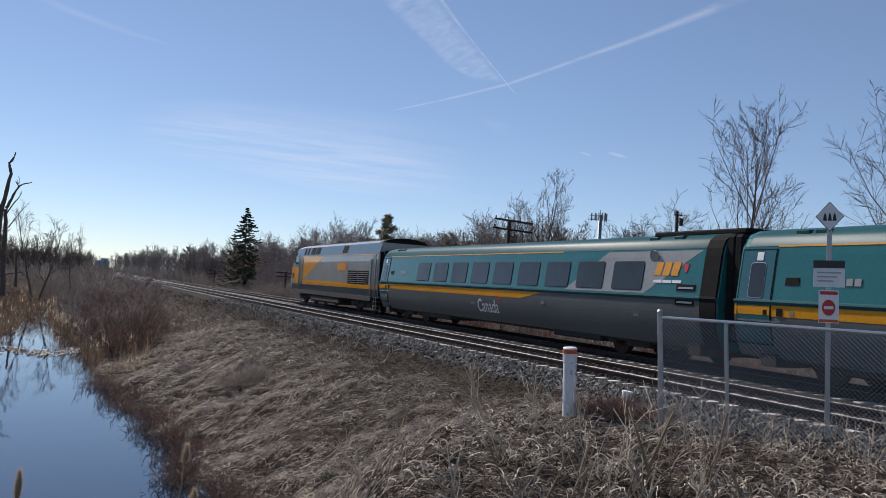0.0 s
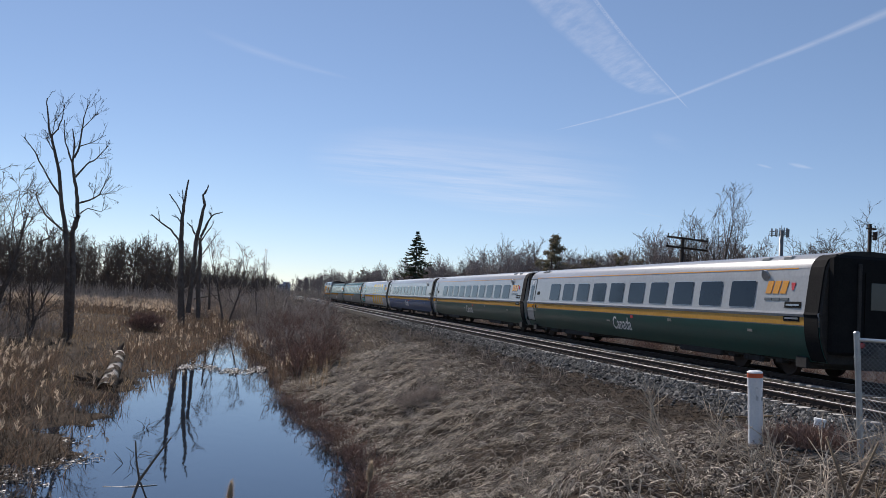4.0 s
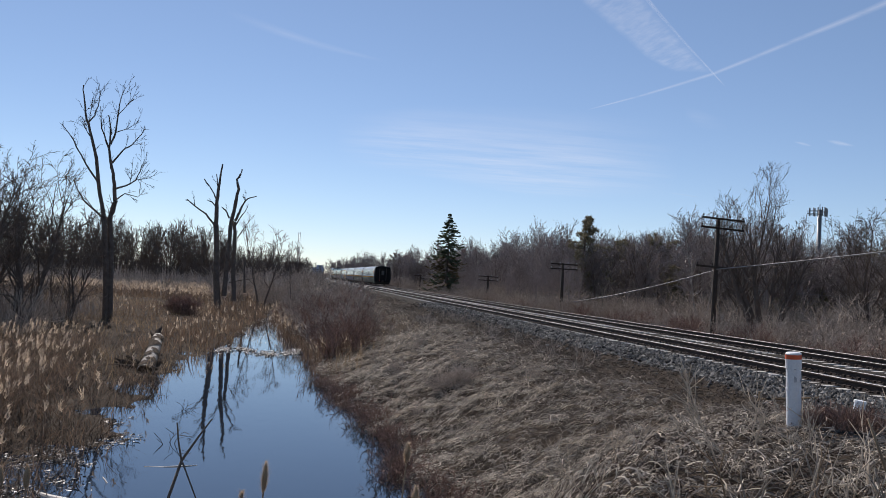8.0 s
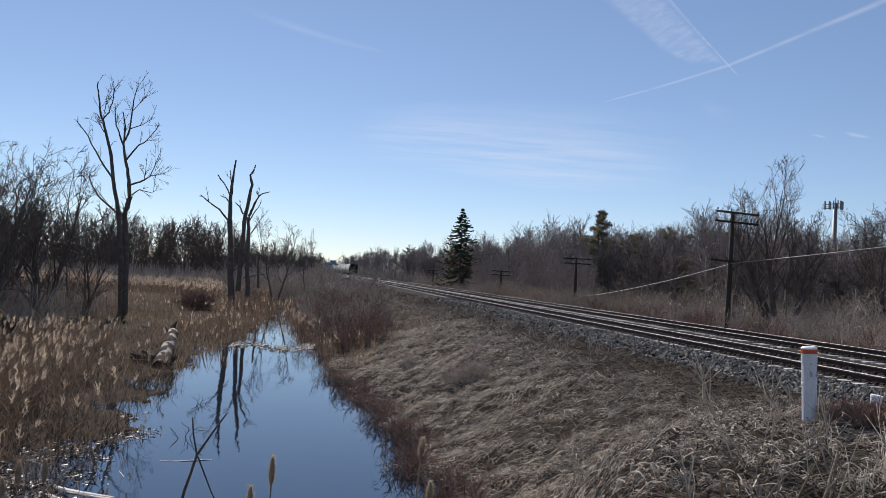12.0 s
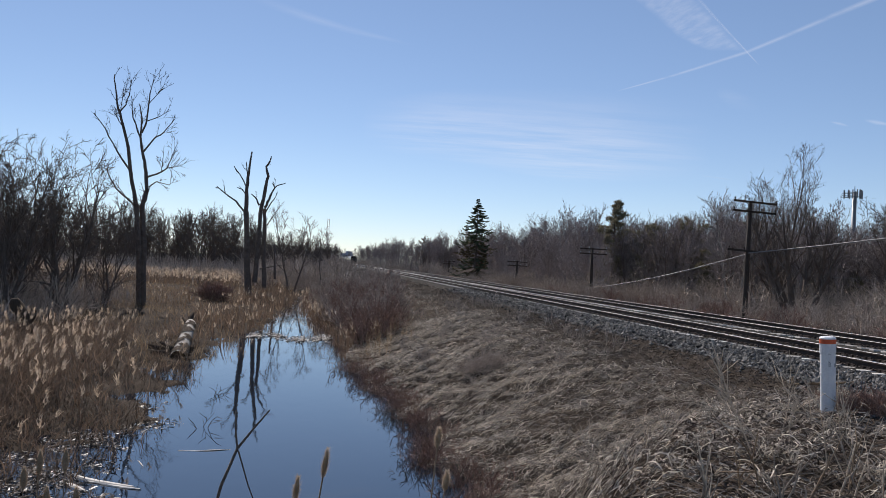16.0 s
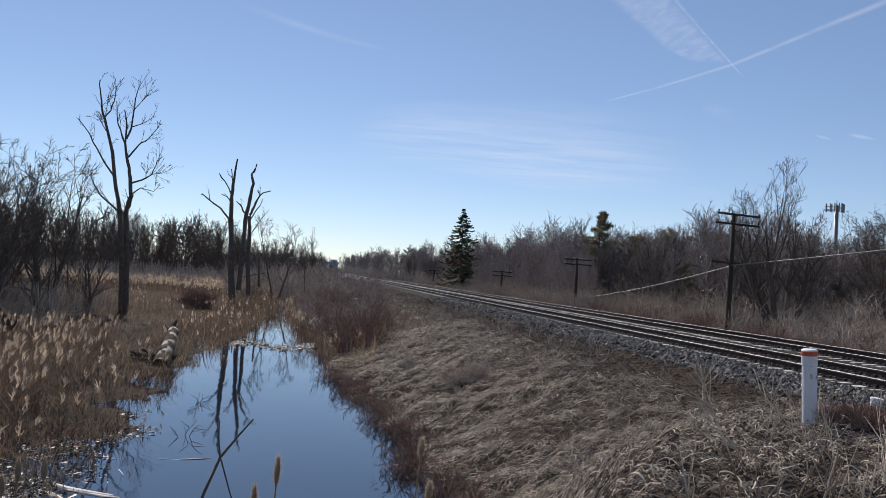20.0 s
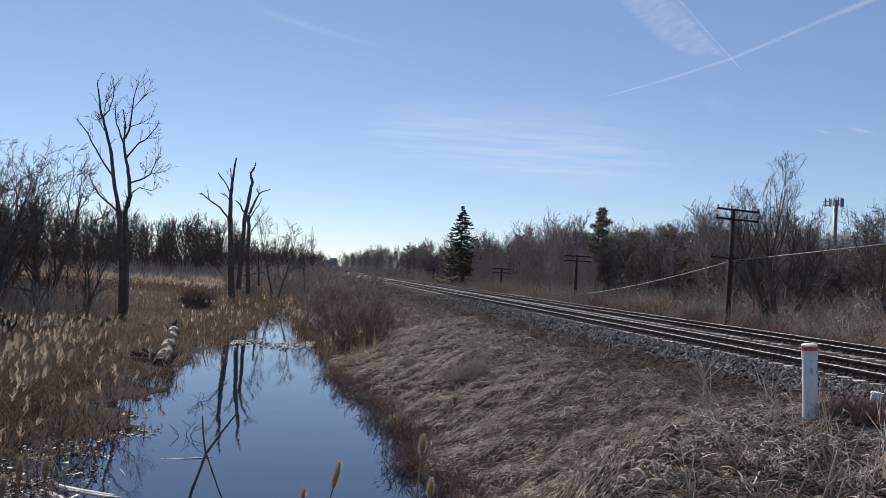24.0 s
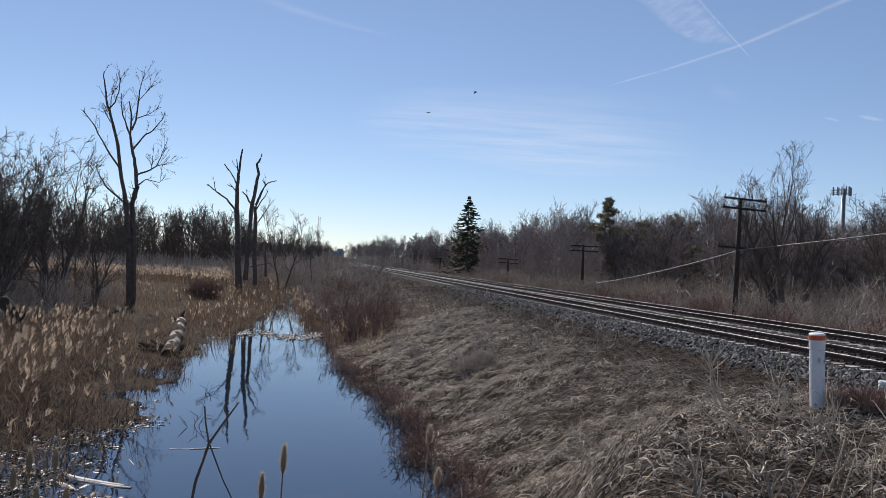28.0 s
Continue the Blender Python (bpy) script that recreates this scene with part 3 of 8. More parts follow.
def rounded_window(yc, w, z0, z1, parent, side=-1, grow_out=0.004, rim="galv", glass="tint"):
    """A dark pane with rounded corners in a thin black rubber frame, following the side's curve."""
    holder = parent
    for name, grow, proud, m in (("window_frame", 0.018, 0.010, M[rim]), ("window", 0.0, 0.016, M[glass])):
        a, b, c, d = yc - w / 2 - grow, yc + w / 2 + grow, z0 - grow, z1 + grow
        r = 0.07 + grow
        rows = [(c, r), (c + r * 0.3, r * 0.29), (c + r, 0.0), (d - r, 0.0), (d - r * 0.3, r * 0.29), (d, r)]
        v, f = [], []
        wc, wd = half_width(c), half_width(d)
        for z, cut in rows:
            x = side * (wc + (wd - wc) * (z - c) / (d - c) + proud + grow_out)
            v += [(x, a + cut, z), (x, b - cut, z), (x - side * 0.05, a + cut, z), (x - side * 0.05, b - cut, z)]
        for i in range(len(rows) - 1):
            p, q = 4 * i, 4 * i + 4
            f += [(p, p + 1, q + 1, q), (p, q, q + 2, p + 2), (p + 1, p + 3, q + 3, q + 1)]
        if side > 0:
            f = [q[::-1] for q in f]
        holder = piece(name, v, f, m, holder)


def lettering(text, size, material, parent, y, z, side=-1, name="lettering", label="", proud=0.014, squeeze=1.0, bold=0.0):
    """Flat raised letters on the near side, read along the car."""
    cu = bpy.data.curves.new(name, 'FONT')
    cu.body, cu.size, cu.extrude, cu.resolution_u, cu.offset = text, size, 0.002, 3, bold
    tmp = bpy.data.objects.new(name, cu)
    me = bpy.data.meshes.new_from_object(tmp)
    bpy.data.objects.remove(tmp)
    # bend the flat letters on to the side: letter x runs towards the rear (-y), letter y upwards
    co = [tuple(v.co) for v in me.vertices]
    root = list(range(len(co)))

    def top_of(i):
        while root[i] != i:
            root[i] = root[root[i]]
            i = root[i]
        return i

    faces = [tuple(f.vertices) for f in me.polygons]
    for f in faces:
        for k in f[1:]:
            root[top_of(k)] = top_of(f[0])
    islands = {}
    for f in faces:
        islands.setdefault(top_of(f[0]), []).append(f)
    # pieces that stand over one another (the dot of an i) are one letter
    letters = []
    for fs in sorted(islands.values(), key=lambda fs: min(co[k][0] for f in fs for k in f)):
        x0, x1 = min(co[k][0] for f in fs for k in f), max(co[k][0] for f in fs for k in f)
        if letters and x0 < letters[-1][0] - 0.02 * size:
            letters[-1][1].extend(fs)
            letters[-1][0] = max(letters[-1][0], x1)
        else:
            letters.append([x1, list(fs)])
    bpy.data.meshes.remove(me)
    for _, fs in letters:
        used = sorted({k for f in fs for k in f})
        at = {k: n for n, k in enumerate(used)}
        v = [(-(half_width(z + co[k][1]) + proud + co[k][2]), y - co[k][0] * squeeze, z + co[k][1]) for k in used]
        piece(name, v, [tuple(at[k] for k in f) for f in fs], material, parent, label)


def bars(parent, y, z, n, w, h, gap, material, name="print_bar"):
    for i in range(n):
        strip(y - i * (w + gap) - w, y - i * (w + gap), z, z + h, material, parent, name, proud=0.018)


def bogie(parent, yc, wheelbase=2.6, radius=0.46):
    bm = bmesh.new()
    for sx in (-1.05, 1.05):
        box(bm, sx - 0.09, sx + 0.09, yc - wheelbase / 2 - 0.55, yc + wheelbase / 2 + 0.55, 0.42, 0.66, 0.03)
        box(bm, sx - 0.13, sx + 0.13, yc - 0.55, yc + 0.55, 0.30, 0.50, 0.03)
        for q in (-0.32, 0.32):
            rod(bm, (sx * 1.05, yc + q, 0.34), (sx * 1.05, yc + q, 0.72), 0.11, n=10)
        for q in (-wheelbase / 2, wheelbase / 2):
            box(bm, sx - 0.12, sx + 0.12, yc + q - 0.19, yc + q + 0.19, 0.33, 0.60, 0.03)
    box(bm, -1.1, 1.1, yc - 0.25, yc + 0.25, 0.45, 0.7)
    fr = part("bogie", bm, M["under"], parent)
    for q in (-wheelbase / 2, wheelbase / 2):
        for sx in (-0.75, 0.75):
            w = bmesh.new()
            rod(w, (sx - 0.065, yc + q, radius), (sx + 0.065, yc + q, radius), radius, n=24)
            rod(w, (sx * 0.93 - 0.02, yc + q, radius), (sx * 0.93 + 0.02, yc + q, radius), radius + 0.03, n=24)
            rod(w, (sx - 0.11, yc + q, radius), (sx + 0.11, yc + q, radius), 0.16, n=12)
            part("wheel", w, M["rust"], fr, "dark rolled-steel wheel")


def shell(parent, y0, y1, profile, material, name, label="", roof_only=False):
    """Skin swept along the car from the profile's points."""
    pts = [(-w, z) for z, w in profile] + [(w, z) for z, w in reversed(profile[:-1])]
    k = len(pts)
    cuts = [y0, y0 + 0.12, y1 - 0.12, y1]
    v, f = [], []
    for i, y in enumerate(cuts):
        s = 0.97 if i in (0, len(cuts) - 1) else 1.0
        v += [(x * s, y, z) for x, z in pts]
    for i in range(len(cuts) - 1):
        f += [(i * k + q, (i + 1) * k + q, (i + 1) * k + q + 1, i * k + q + 1) for q in range(k - 1)]
    if not roof_only:
        f += [tuple(range(k)), tuple((len(cuts) - 1) * k + q for q in reversed(range(k)))]
        f += [(i * k, i * k + k - 1, (i + 1) * k + k - 1, (i + 1) * k) for i in range(len(cuts) - 1)]
    ob = piece(name, v, f, material, parent, label)
    return ob


def coach(scheme, label, tail=False, windows=10, fairing=False):
    """A coach with its front at y = 0, running towards -y; the near side is -x."""
    car = thing("passenger_coach", label, "train car", "coaches of the train")
    L = COACH
    teal = scheme == "teal"
    upper = M["teal"] if teal else M["pale"]
    lower = {"teal": M["dark"], "wrap": M["pale"], "blue": M["blue"], "green": M["green"]}[scheme]
    shell(car, -L, 0, PROFILE, upper, "body")
    roofp = [(3.12, 1.372), (3.32, 1.275), (3.455, 1.125), (3.555, 0.855), (3.615, 0.455), (3.635, 0.0)]
    shell(car, -L + 0.15, -0.15, roofp, M["roof_teal"] if teal else M["silver"], "roof", "curved metal roof", roof_only=True).data.polygons.foreach_set("use_smooth", np.ones(3 * 10, dtype=bool))
    for side in (-1, 1):
        strip(-L + 0.02, -0.02, 0.50, 1.46, lower, car, "lower_panel", side=side, proud=0.004)
        strip(-L + 0.02, -0.02, 1.735, 1.845, M["roof_teal"] if teal else M["silver"], car, "belt_rail", side=side, proud=0.028)
        y_end = -0.66 * L if teal else -L + 0.03
        if teal:
            strip(-L + 0.02, -0.02, 1.46, 1.735, M["dark"], car, "belt_panel", side=side, proud=0.004)
            side_patch([(-0.60 * L, 1.47), (-0.03, 1.47), (-0.03, 1.725), (-0.66 * L, 1.725)], M["yellow"], car, "yellow_stripe", side=side, proud=0.009)
            strip(-0.70 * L, -1.2, 3.10, 3.135, M["yellow"], car, "pinstripe", side=side, proud=0.012)
        elif scheme == "wrap":
            strip(-L + 0.02, -0.02, 1.46, 1.735, M["pale"], car, "belt_panel", side=side, proud=0.004)
            strip(-0.5 * L, -4.75, 1.49, 1.72, M["yellow"], car, "yellow_stripe", side=side, proud=0.009)
            strip(-L + 0.05, -0.85 * L, 1.49, 1.72, M["yellow"], car, "yellow_stripe", side=side, proud=0.009)
            strip(-1.5, -0.03, 1.49, 1.72, M["yellow"], car, "yellow_stripe", side=side, proud=0.009)
        else:
            strip(-L + 0.02, -0.02, 1.46, 1.735, M["mid"], car, "belt_panel", side=side, proud=0.004)
            strip(y_end, -0.03, 1.49, 1.72, M["gold"], car, "yellow_stripe", side=side, proud=0.009)
            if scheme == "green":
                strip(-L + 1.2, -1.2, 3.10, 3.13, M["yellow"], car, "pinstripe", side=side, proud=0.012)
    # windows, evenly spaced along the saloon
    first, last = -5.85 if windows == 9 else -4.3, -21.55
    for i in range(windows):
        yc = first + (last - first) * i / (windows - 1)
        for side in (-1, 1):
            rounded_window(yc, 1.46 if windows == 9 else 1.38, 1.96, 2.77, car, side, rim="under" if teal else "galv", glass="tint" if teal else "tint_dark")
    # black end band where the body meets the gangway
    for side in (-1, 1):
        strip(-L + 0.03, -L + 0.62, 0.52, 3.50, M["black"], car, "end_band", side=side, proud=0.034)
    # entrance door near the front, in its own frame
    for side in (-1, 1):
        strip(-1.20, -0.10, 0.78, 3.06, M["black"], car, "door_seal", side=side, proud=0.012)
        dm = M["door_teal"] if teal else M["pale"]
        door = strip(-1.16, -0.14, 0.82, 3.02, dm, car, "door", side=side, proud=0.018)
        rounded_window(-0.68, 0.46, 1.90, 2.72, door, side, 0.018)
        strip(-1.16, -0.14, 1.49, 1.70, M["yellow"], door, "yellow_stripe", side=side, proud=0.022)
        strip(-1.08, -0.96, 1.50, 1.62, M["black"], door, "door_handle", side=side, proud=0.026)
        strip(-0.80, -0.60, 2.78, 2.98, M["sign_white"], door, "access_sticker", side=side, proud=0.03)
        strip(-1.55, -1.37, 1.48, 1.66, M["black"], car, "latch_box", side=side, proud=0.02)
        strip(-1.86, -1.76, 1.52, 1.62, M["steel"], car, "latch", side=side, proud=0.02)
        strip(-1.95, -1.55, 2.20, 2.38, M["black"], car, "marker_window", side=side, proud=0.014)
        # vents and grab irons at the rear
        for z in (1.60, 1.98):
            strip(-L + 0.85, -L + 1.6, z - 0.01, z + 0.17, M["black"], car, "vent_box", side=side, proud=0.016)
            strip(-L + 0.92, -L + 1.52, z + 0.05, z + 0.10, M["steel"], car, "vent_bar", side=side, proud=0.026)
        strip(-L + 3.2, -L + 3.45, 1.20, 1.28, M["steel"], car, "socket_cover", side=side, proud=0.02)
        strip(-11.4, -11.1, 1.12, 1.18, M["steel"], car, "socket_cover", side=side, proud=0.016)
        strip(-17.0, -16.75, 1.32, 1.42, M["steel"], car, "lamp_cover", side=side, proud=0.03)
        strip(-1.5, -0.15, 1.33, 1.37, M["steel"], car, "step_edge", side=side, proud=0.035)
    for yc in (-1.7, -2.25, -L + 2.0, -L + 3.1):
        for sx in (-1.05, 1.05):
            part("roof_vent", box(bmesh.new(), sx - 0.14, sx + 0.14, yc - 0.2, yc + 0.2, 3.36, 3.50, 0.02), M["roof_teal"] if teal else M["mid"], car)
    if fairing:
        bm = bmesh.new()
        box(bm, -0.95, 0.95, -L - 0.30, -L + 3.4, 3.50, 3.655, 0.04)
        part("roof_fairing", bm, M["black"], car, "black fairing over the rear end of the roof")
    # round vent above the last windows
    bm = bmesh.new()
    rod(bm, (-1.40, -L + 2.7, 2.93), (-1.465, -L + 2.7, 2.91), 0.17, n=16)
    part("round_vent", bm, M["galv"], car)
    # markings
    if scheme == "teal":
        side_patch([(-22.4, 1.87), (-18.2, 1.87), (-20.4, 3.07), (-24.65, 3.07)], M["mid"], car, "grey_panel", proud=0.005)
    vy = -22.75
    if scheme != "blue":
        for i in range(3):
            side_patch([(vy - 0.36 * i - 0.30, 2.38), (vy - 0.36 * i - 0.02, 2.38), (vy - 0.36 * i - 0.12, 2.76), (vy - 0.36 * i - 0.40, 2.76)], M["yellow"], car, "emblem_bar", proud=0.016)
        side_patch([(vy - 1.38, 2.48), (vy - 1.30, 2.48), (vy - 1.24, 2.70), (vy - 1.44, 2.70)], M["red_leaf"], car, "emblem_leaf", proud=0.016)
        bars(car, vy - 0.02, 2.18, 3, 0.36, 0.075, 0.05, M["white_letter"] if teal else M["dark"])
    if scheme != "wrap":
        lettering("Canada", 0.72, M["white_letter"], car, -11.7, 0.84, name="letter", squeeze=0.84, bold=0.006)
        strip(-13.75, -13.5, 1.33, 1.44, M["red_leaf"], car, "small_flag", proud=0.018)
    if scheme == "wrap":
        side_patch([(-4.15, 0.64), (-1.42, 0.64), (-1.78, 1.46), (-4.55, 1.46)], M["teal"], car, "slogan_panel", proud=0.008)
        side_patch([(-4.55, 1.46), (-1.78, 1.46), (-1.90, 1.735), (-4.68, 1.735)], M["teal"], car, "slogan_panel", proud=0.012)
        side_patch([(-4.74, 1.86), (-1.96, 1.86), (-2.5, 3.14), (-5.3, 3.14)], M["teal"], car, "slogan_panel", proud=0.008)
        for k, (txt, mt, y, z) in enumerate((("the", M["yellow"], -2.62, 2.68), ("future", M["white_letter"], -2.15, 2.07), ("is on", M["letter_grey"], -1.88, 1.40), ("board", M["letter_teal"], -1.70, 0.82))):
            lettering(txt, 0.86, mt, car, y, z, name="letter", squeeze=1.0, proud=0.034 if k == 2 else 0.014, bold=0.016)
        strip(-0.835 * L, -0.5 * L, 1.86, 3.13, M["wrap_yellow"], car, "yellow_block", proud=0.006)
        side_patch([(-0.835 * L, 0.64), (-0.50 * L, 0.64), (-0.49 * L, 1.735), (-0.835 * L, 1.735)], M["wrap_yellow"], car, "yellow_block", proud=0.007)
        for y0 in (-0.545 * L, -0.615 * L, -0.69 * L, -0.765 * L):
            side_patch([(y0 - 0.72, 0.66), (y0 - 0.10, 0.66), (y0 - 0.75, 1.735), (y0 - 1.30, 1.735)], M["pale"], car, "pale_slash", proud=0.011)
            side_patch([(y0 - 1.38, 1.86), (y0 - 0.80, 1.86), (y0 - 1.45, 3.12), (y0 - 2.0, 3.12)], M["pale"], car, "pale_slash", proud=0.010)
    if scheme == "teal":
        bars(car, -3.0, 2.22, 3, 0.16, 0.16, 0.05, M["mid"])
    if scheme == "blue":
        # a window whose bright reflection is painted as a flat grey panel
        strip(-3.45, -2.65, 1.98, 2.76, M["mid"], car, "blanked_window", proud=0.012)
    # end diaphragms and underframe
    for y, nm in ((0.0, "gangway"), (-L, "gangway")):
        s = 1 if y == 0.0 else -1
        bm = bmesh.new()
        box(bm, -1.33, 1.33, min(y, y + s * 0.34), max(y, y + s * 0.34), 0.75, 3.46, 0.08)
        part(nm, bm, M["black"], car, "black rubber gangway bellows")
    bm = bmesh.new()
    box(bm, -1.12, 1.12, -L + 0.3, -0.3, 0.42, 0.70)
    box(bm, -1.25, 1.25, -8.6, -5.4, 0.30, 0.63, 0.04)
    box(bm, -1.25, 1.25, -L + 5.4, -L + 8.2, 0.32, 0.63, 0.04)
    for y in (-1.0, -L + 1.0):
        box(bm, -1.35, 1.35, y - 0.25, y + 0.25, 0.30, 0.62, 0.02)
    part("underframe", bm, M["under"], car)
    for yc in (-3.6, -L + 3.6):
        bogie(car, yc)
    bm = bmesh.new()
    for y in (0.0, -L):
        s = 1 if y == 0.0 else -1
        box(bm, -0.15, 0.15, min(y, y + s * 0.55), max(y, y + s * 0.55), 0.72, 1.0, 0.03)
    part("coupler", bm, M["under"], car)
    if tail:
        # near-black plate: the shade on the train's rear is put into its colour
        shell(car, -L - 0.05, -L + 0.28, [(z, w * 1.003) for z, w in PROFILE], M["under"], "end_wall", "dark end wall with the rear's shade put into its colour")
        bm = bmesh.new()
        box(bm, -0.42, 0.42, -L - 0.37, -L - 0.345, 0.95, 3.0)
        dr = part("end_door", bm, M["black"], car, "dark end door")
        bm = bmesh.new()
        box(bm, -0.25, 0.25, -L - 0.385, -L - 0.372, 2.0, 2.75, 0.01)
        part("door_window", bm, M["tint"], dr)
        for sx in (-0.60, 0.60):
            bm = box(bmesh.new(), sx - 0.06, sx + 0.06, -L - 0.40, -L - 0.345, 0.85, 3.25, 0.02)
            part("door_post", bm, M["under"], car)
        for sx in (-1.05, 1.05):
            bm = box(bmesh.new(), sx - 0.22, sx + 0.22, -L - 0.12, -L - 0.045, 1.5, 1.8, 0.02)
            part("socket_box", bm, M["black"], car)
            bm = rod(bmesh.new(), (sx * 1.2, -L - 0.10, 0.9), (sx * 1.2, -L - 0.10, 2.5), 0.018, n=6)
            part("grab_rail", bm, M["under"], car)
        bm = rod(bmesh.new(), (-0.52, -L - 0.43, 1.05), (-0.52, -L - 0.38, 1.05), 0.07, n=12)
        part("tail_lamp", bm, M["sign_red"], car, "unlit red tail lamp")
    return car


LOCO_PROFILE = [(0.95, 1.46), (1.5, 1.50), (2.9, 1.50), (3.30, 1.47), (3.90, 1.30), (4.06, 1.02), (4.16, 0.55), (4.20, 0.0)]


def locomotive():
    """A cab unit with its nose ahead (+y) and its tail at y = 0."""
    lo = thing("diesel_locomotive", "grey and yellow diesel locomotive with a sloped nose", "locomotive")
    L = 20.2
    global PROFILE
    coach_profile, PROFILE = PROFILE, LOCO_PROFILE
    shell(lo, 0, L - 3.4, LOCO_PROFILE, M["mid"], "body")
    top = [(z, w * 1.004) for z, w in LOCO_PROFILE if z > 3.95]
    shell(lo, 0.2, L - 3.5, [(z + 0.006, w) for z, w in top], M["loco_roof"], "roof", "dark grey roof", roof_only=True)
    # cab and raked nose
    pts = [(-w, z) for z, w in LOCO_PROFILE] + [(w, z) for z, w in reversed(LOCO_PROFILE[:-1])]
    k = len(pts)
    v, f = [], []
    for i, (y, top, sx) in enumerate(((L - 3.4, 4.2, 1.0), (L - 1.9, 4.12, 1.0), (L - 0.95, 3.15, 0.96), (L, 2.2, 0.84))):
        for x, z in pts:
            v.append((x * sx, y if z > 1.2 else min(y, L - 0.25), 0.95 + (z - 0.95) * (top - 0.95) / 3.25))
    for i in range(3):
        f += [(i * k + q, (i + 1) * k + q, (i + 1) * k + q + 1, i * k + q + 1) for q in range(k - 1)]
    f += [tuple(3 * k + q for q in reversed(range(k))), tuple(range(k))]
    piece("nose", v, f, M["loco_blue"], lo, "blue-grey raked nose and cab front")
    for side in (-1, 1):
        strip(0.05, L - 3.4, 3.30, 3.9, M["loco_blue"], lo, "roof_side", side=side, proud=0.006)
        strip(0.05, L - 3.3, 3.25, 3.29, M["yellow"], lo, "pinstripe", side=side, proud=0.01)
        strip(0.05, L - 2.0, 1.36, 1.66, M["yellow"], lo, "yellow_stripe", side=side, proud=0.008)
        strip(0.05, L - 1.2, 0.97, 1.36, M["loco_sill"], lo, "sill_panel", side=side, proud=0.008)
        side_patch([(L - 4.4, 1.66), (L - 3.35, 1.66), (L - 3.35, 3.24), (L - 9.5, 3.24)], M["yellow"], lo, "yellow_wedge", side=side, proud=0.006)
        for y0, y1 in ((L - 4.6, L - 4.1), (L - 5.4, L - 4.9), (L - 7.0, L - 5.9), (L - 8.2, L - 7.15), (5.9, 6.9)):
            strip(y0, y1, 3.40, 3.86, M["black"], lo, "roof_vent_panel", side=side, proud=0.014)
        strip(L - 3.0, L - 2.1, 2.75, 3.4, M["tint"], lo, "cab_window", side=side, proud=0.016)
        strip(L - 2.0, L - 1.75, 2.85, 3.6, M["black"], lo, "windscreen_edge", side=side, proud=0.012)
        strip(L - 3.35, L - 1.1, 1.66, 2.55, M["yellow"], lo, "nose_panel", side=side, proud=0.006)
        strip(L - 1.9, L - 1.4, 1.75, 2.1, M["black"], lo, "nose_grille", side=side, proud=0.014)
        for y in (L - 4.2, L - 3.3):
            strip(y, y + 0.05, 1.1, 3.1, M["steel"], lo, "grab_rail", side=side, proud=0.05)
        strip(L - 4.05, L - 3.45, 1.3, 3.25, M["dark"], lo, "cab_door", side=side, proud=0.012)
        for q in (0, 1):
            g = strip(1.55 + 1.95 * q, 3.4 + 1.95 * q, 1.60, 2.36, M["black"], lo, "grille", side=side, proud=0.012)
            for j in range(6):
                strip(1.6 + 1.95 * q, 3.35 + 1.95 * q, 1.66 + 0.115 * j, 1.70 + 0.115 * j, M["mid"], g, "louvre", side=side, proud=0.03)
        strip(5.8, 7.5, 2.35, 2.8, M["yellow"], lo, "emblem_bar", side=side, proud=0.012)
        strip(5.5, 5.65, 2.4, 2.75, M["red_leaf"], lo, "emblem_leaf", side=side, proud=0.012)
        strip(0.5, 0.95, 1.4, 3.25, M["dark"], lo, "rear_door", side=side, proud=0.012)
        for y in (0.35, 1.1):
            strip(y, y + 0.05, 1.1, 3.0, M["steel"], lo, "grab_rail", side=side, proud=0.05)
    PROFILE = coach_profile
    bm = bmesh.new()
    box(bm, -1.5, 1.5, 1.0, L - 1.2, 0.72, 0.98)
    box(bm, -1.45, 1.45, 7.0, 13.6, 0.28, 0.75, 0.1)
    part("fuel_tank", bm, M["under"], lo)
    for yc in (3.6, L - 4.2):
        bogie(lo, yc, 2.75, 0.5)
    bm = bmesh.new()
    box(bm, -1.42, 1.42, -0.02, 0.01, 1.0, 3.4)
    part("rear_wall", bm, M["black"], lo)
    bm = bmesh.new()
    pts = [(w * 1.01, z) for z, w in LOCO_PROFILE if z > 3.3]
    ring = [(-x, z) for x, z in pts] + [(x, z) for x, z in reversed(pts[:-1])]
    fr = [bm.verts.new((x, 0.55, z + 0.01)) for x, z in ring]
    bk = [bm.verts.new((x, -0.015, z + 0.01)) for x, z in ring]
    for i in range(len(ring) - 1):
        bm.faces.new((fr[i], bk[i], bk[i + 1], fr[i + 1]))
    bm.faces.new(bk)
    bm.faces.new(fr)
    part("roof_end_cowl", bm, M["black"], lo)
    for sx in (-1.3, 1.3):
        for y in (0.5, L - 3.75):
            bm = bmesh.new()
            for j in range(4):
                box(bm, sx - 0.14, sx + 0.14, y - 0.22, y + 0.22, 0.25 + 0.22 * j, 0.28 + 0.22 * j)
            for q in (-0.2, 0.2):
                box(bm, sx - 0.14, sx - 0.10, y + q - 0.02, y + q + 0.02, 0.25, 1.1)
            part("step_ladder", bm, M["steel"], lo)
    return lo


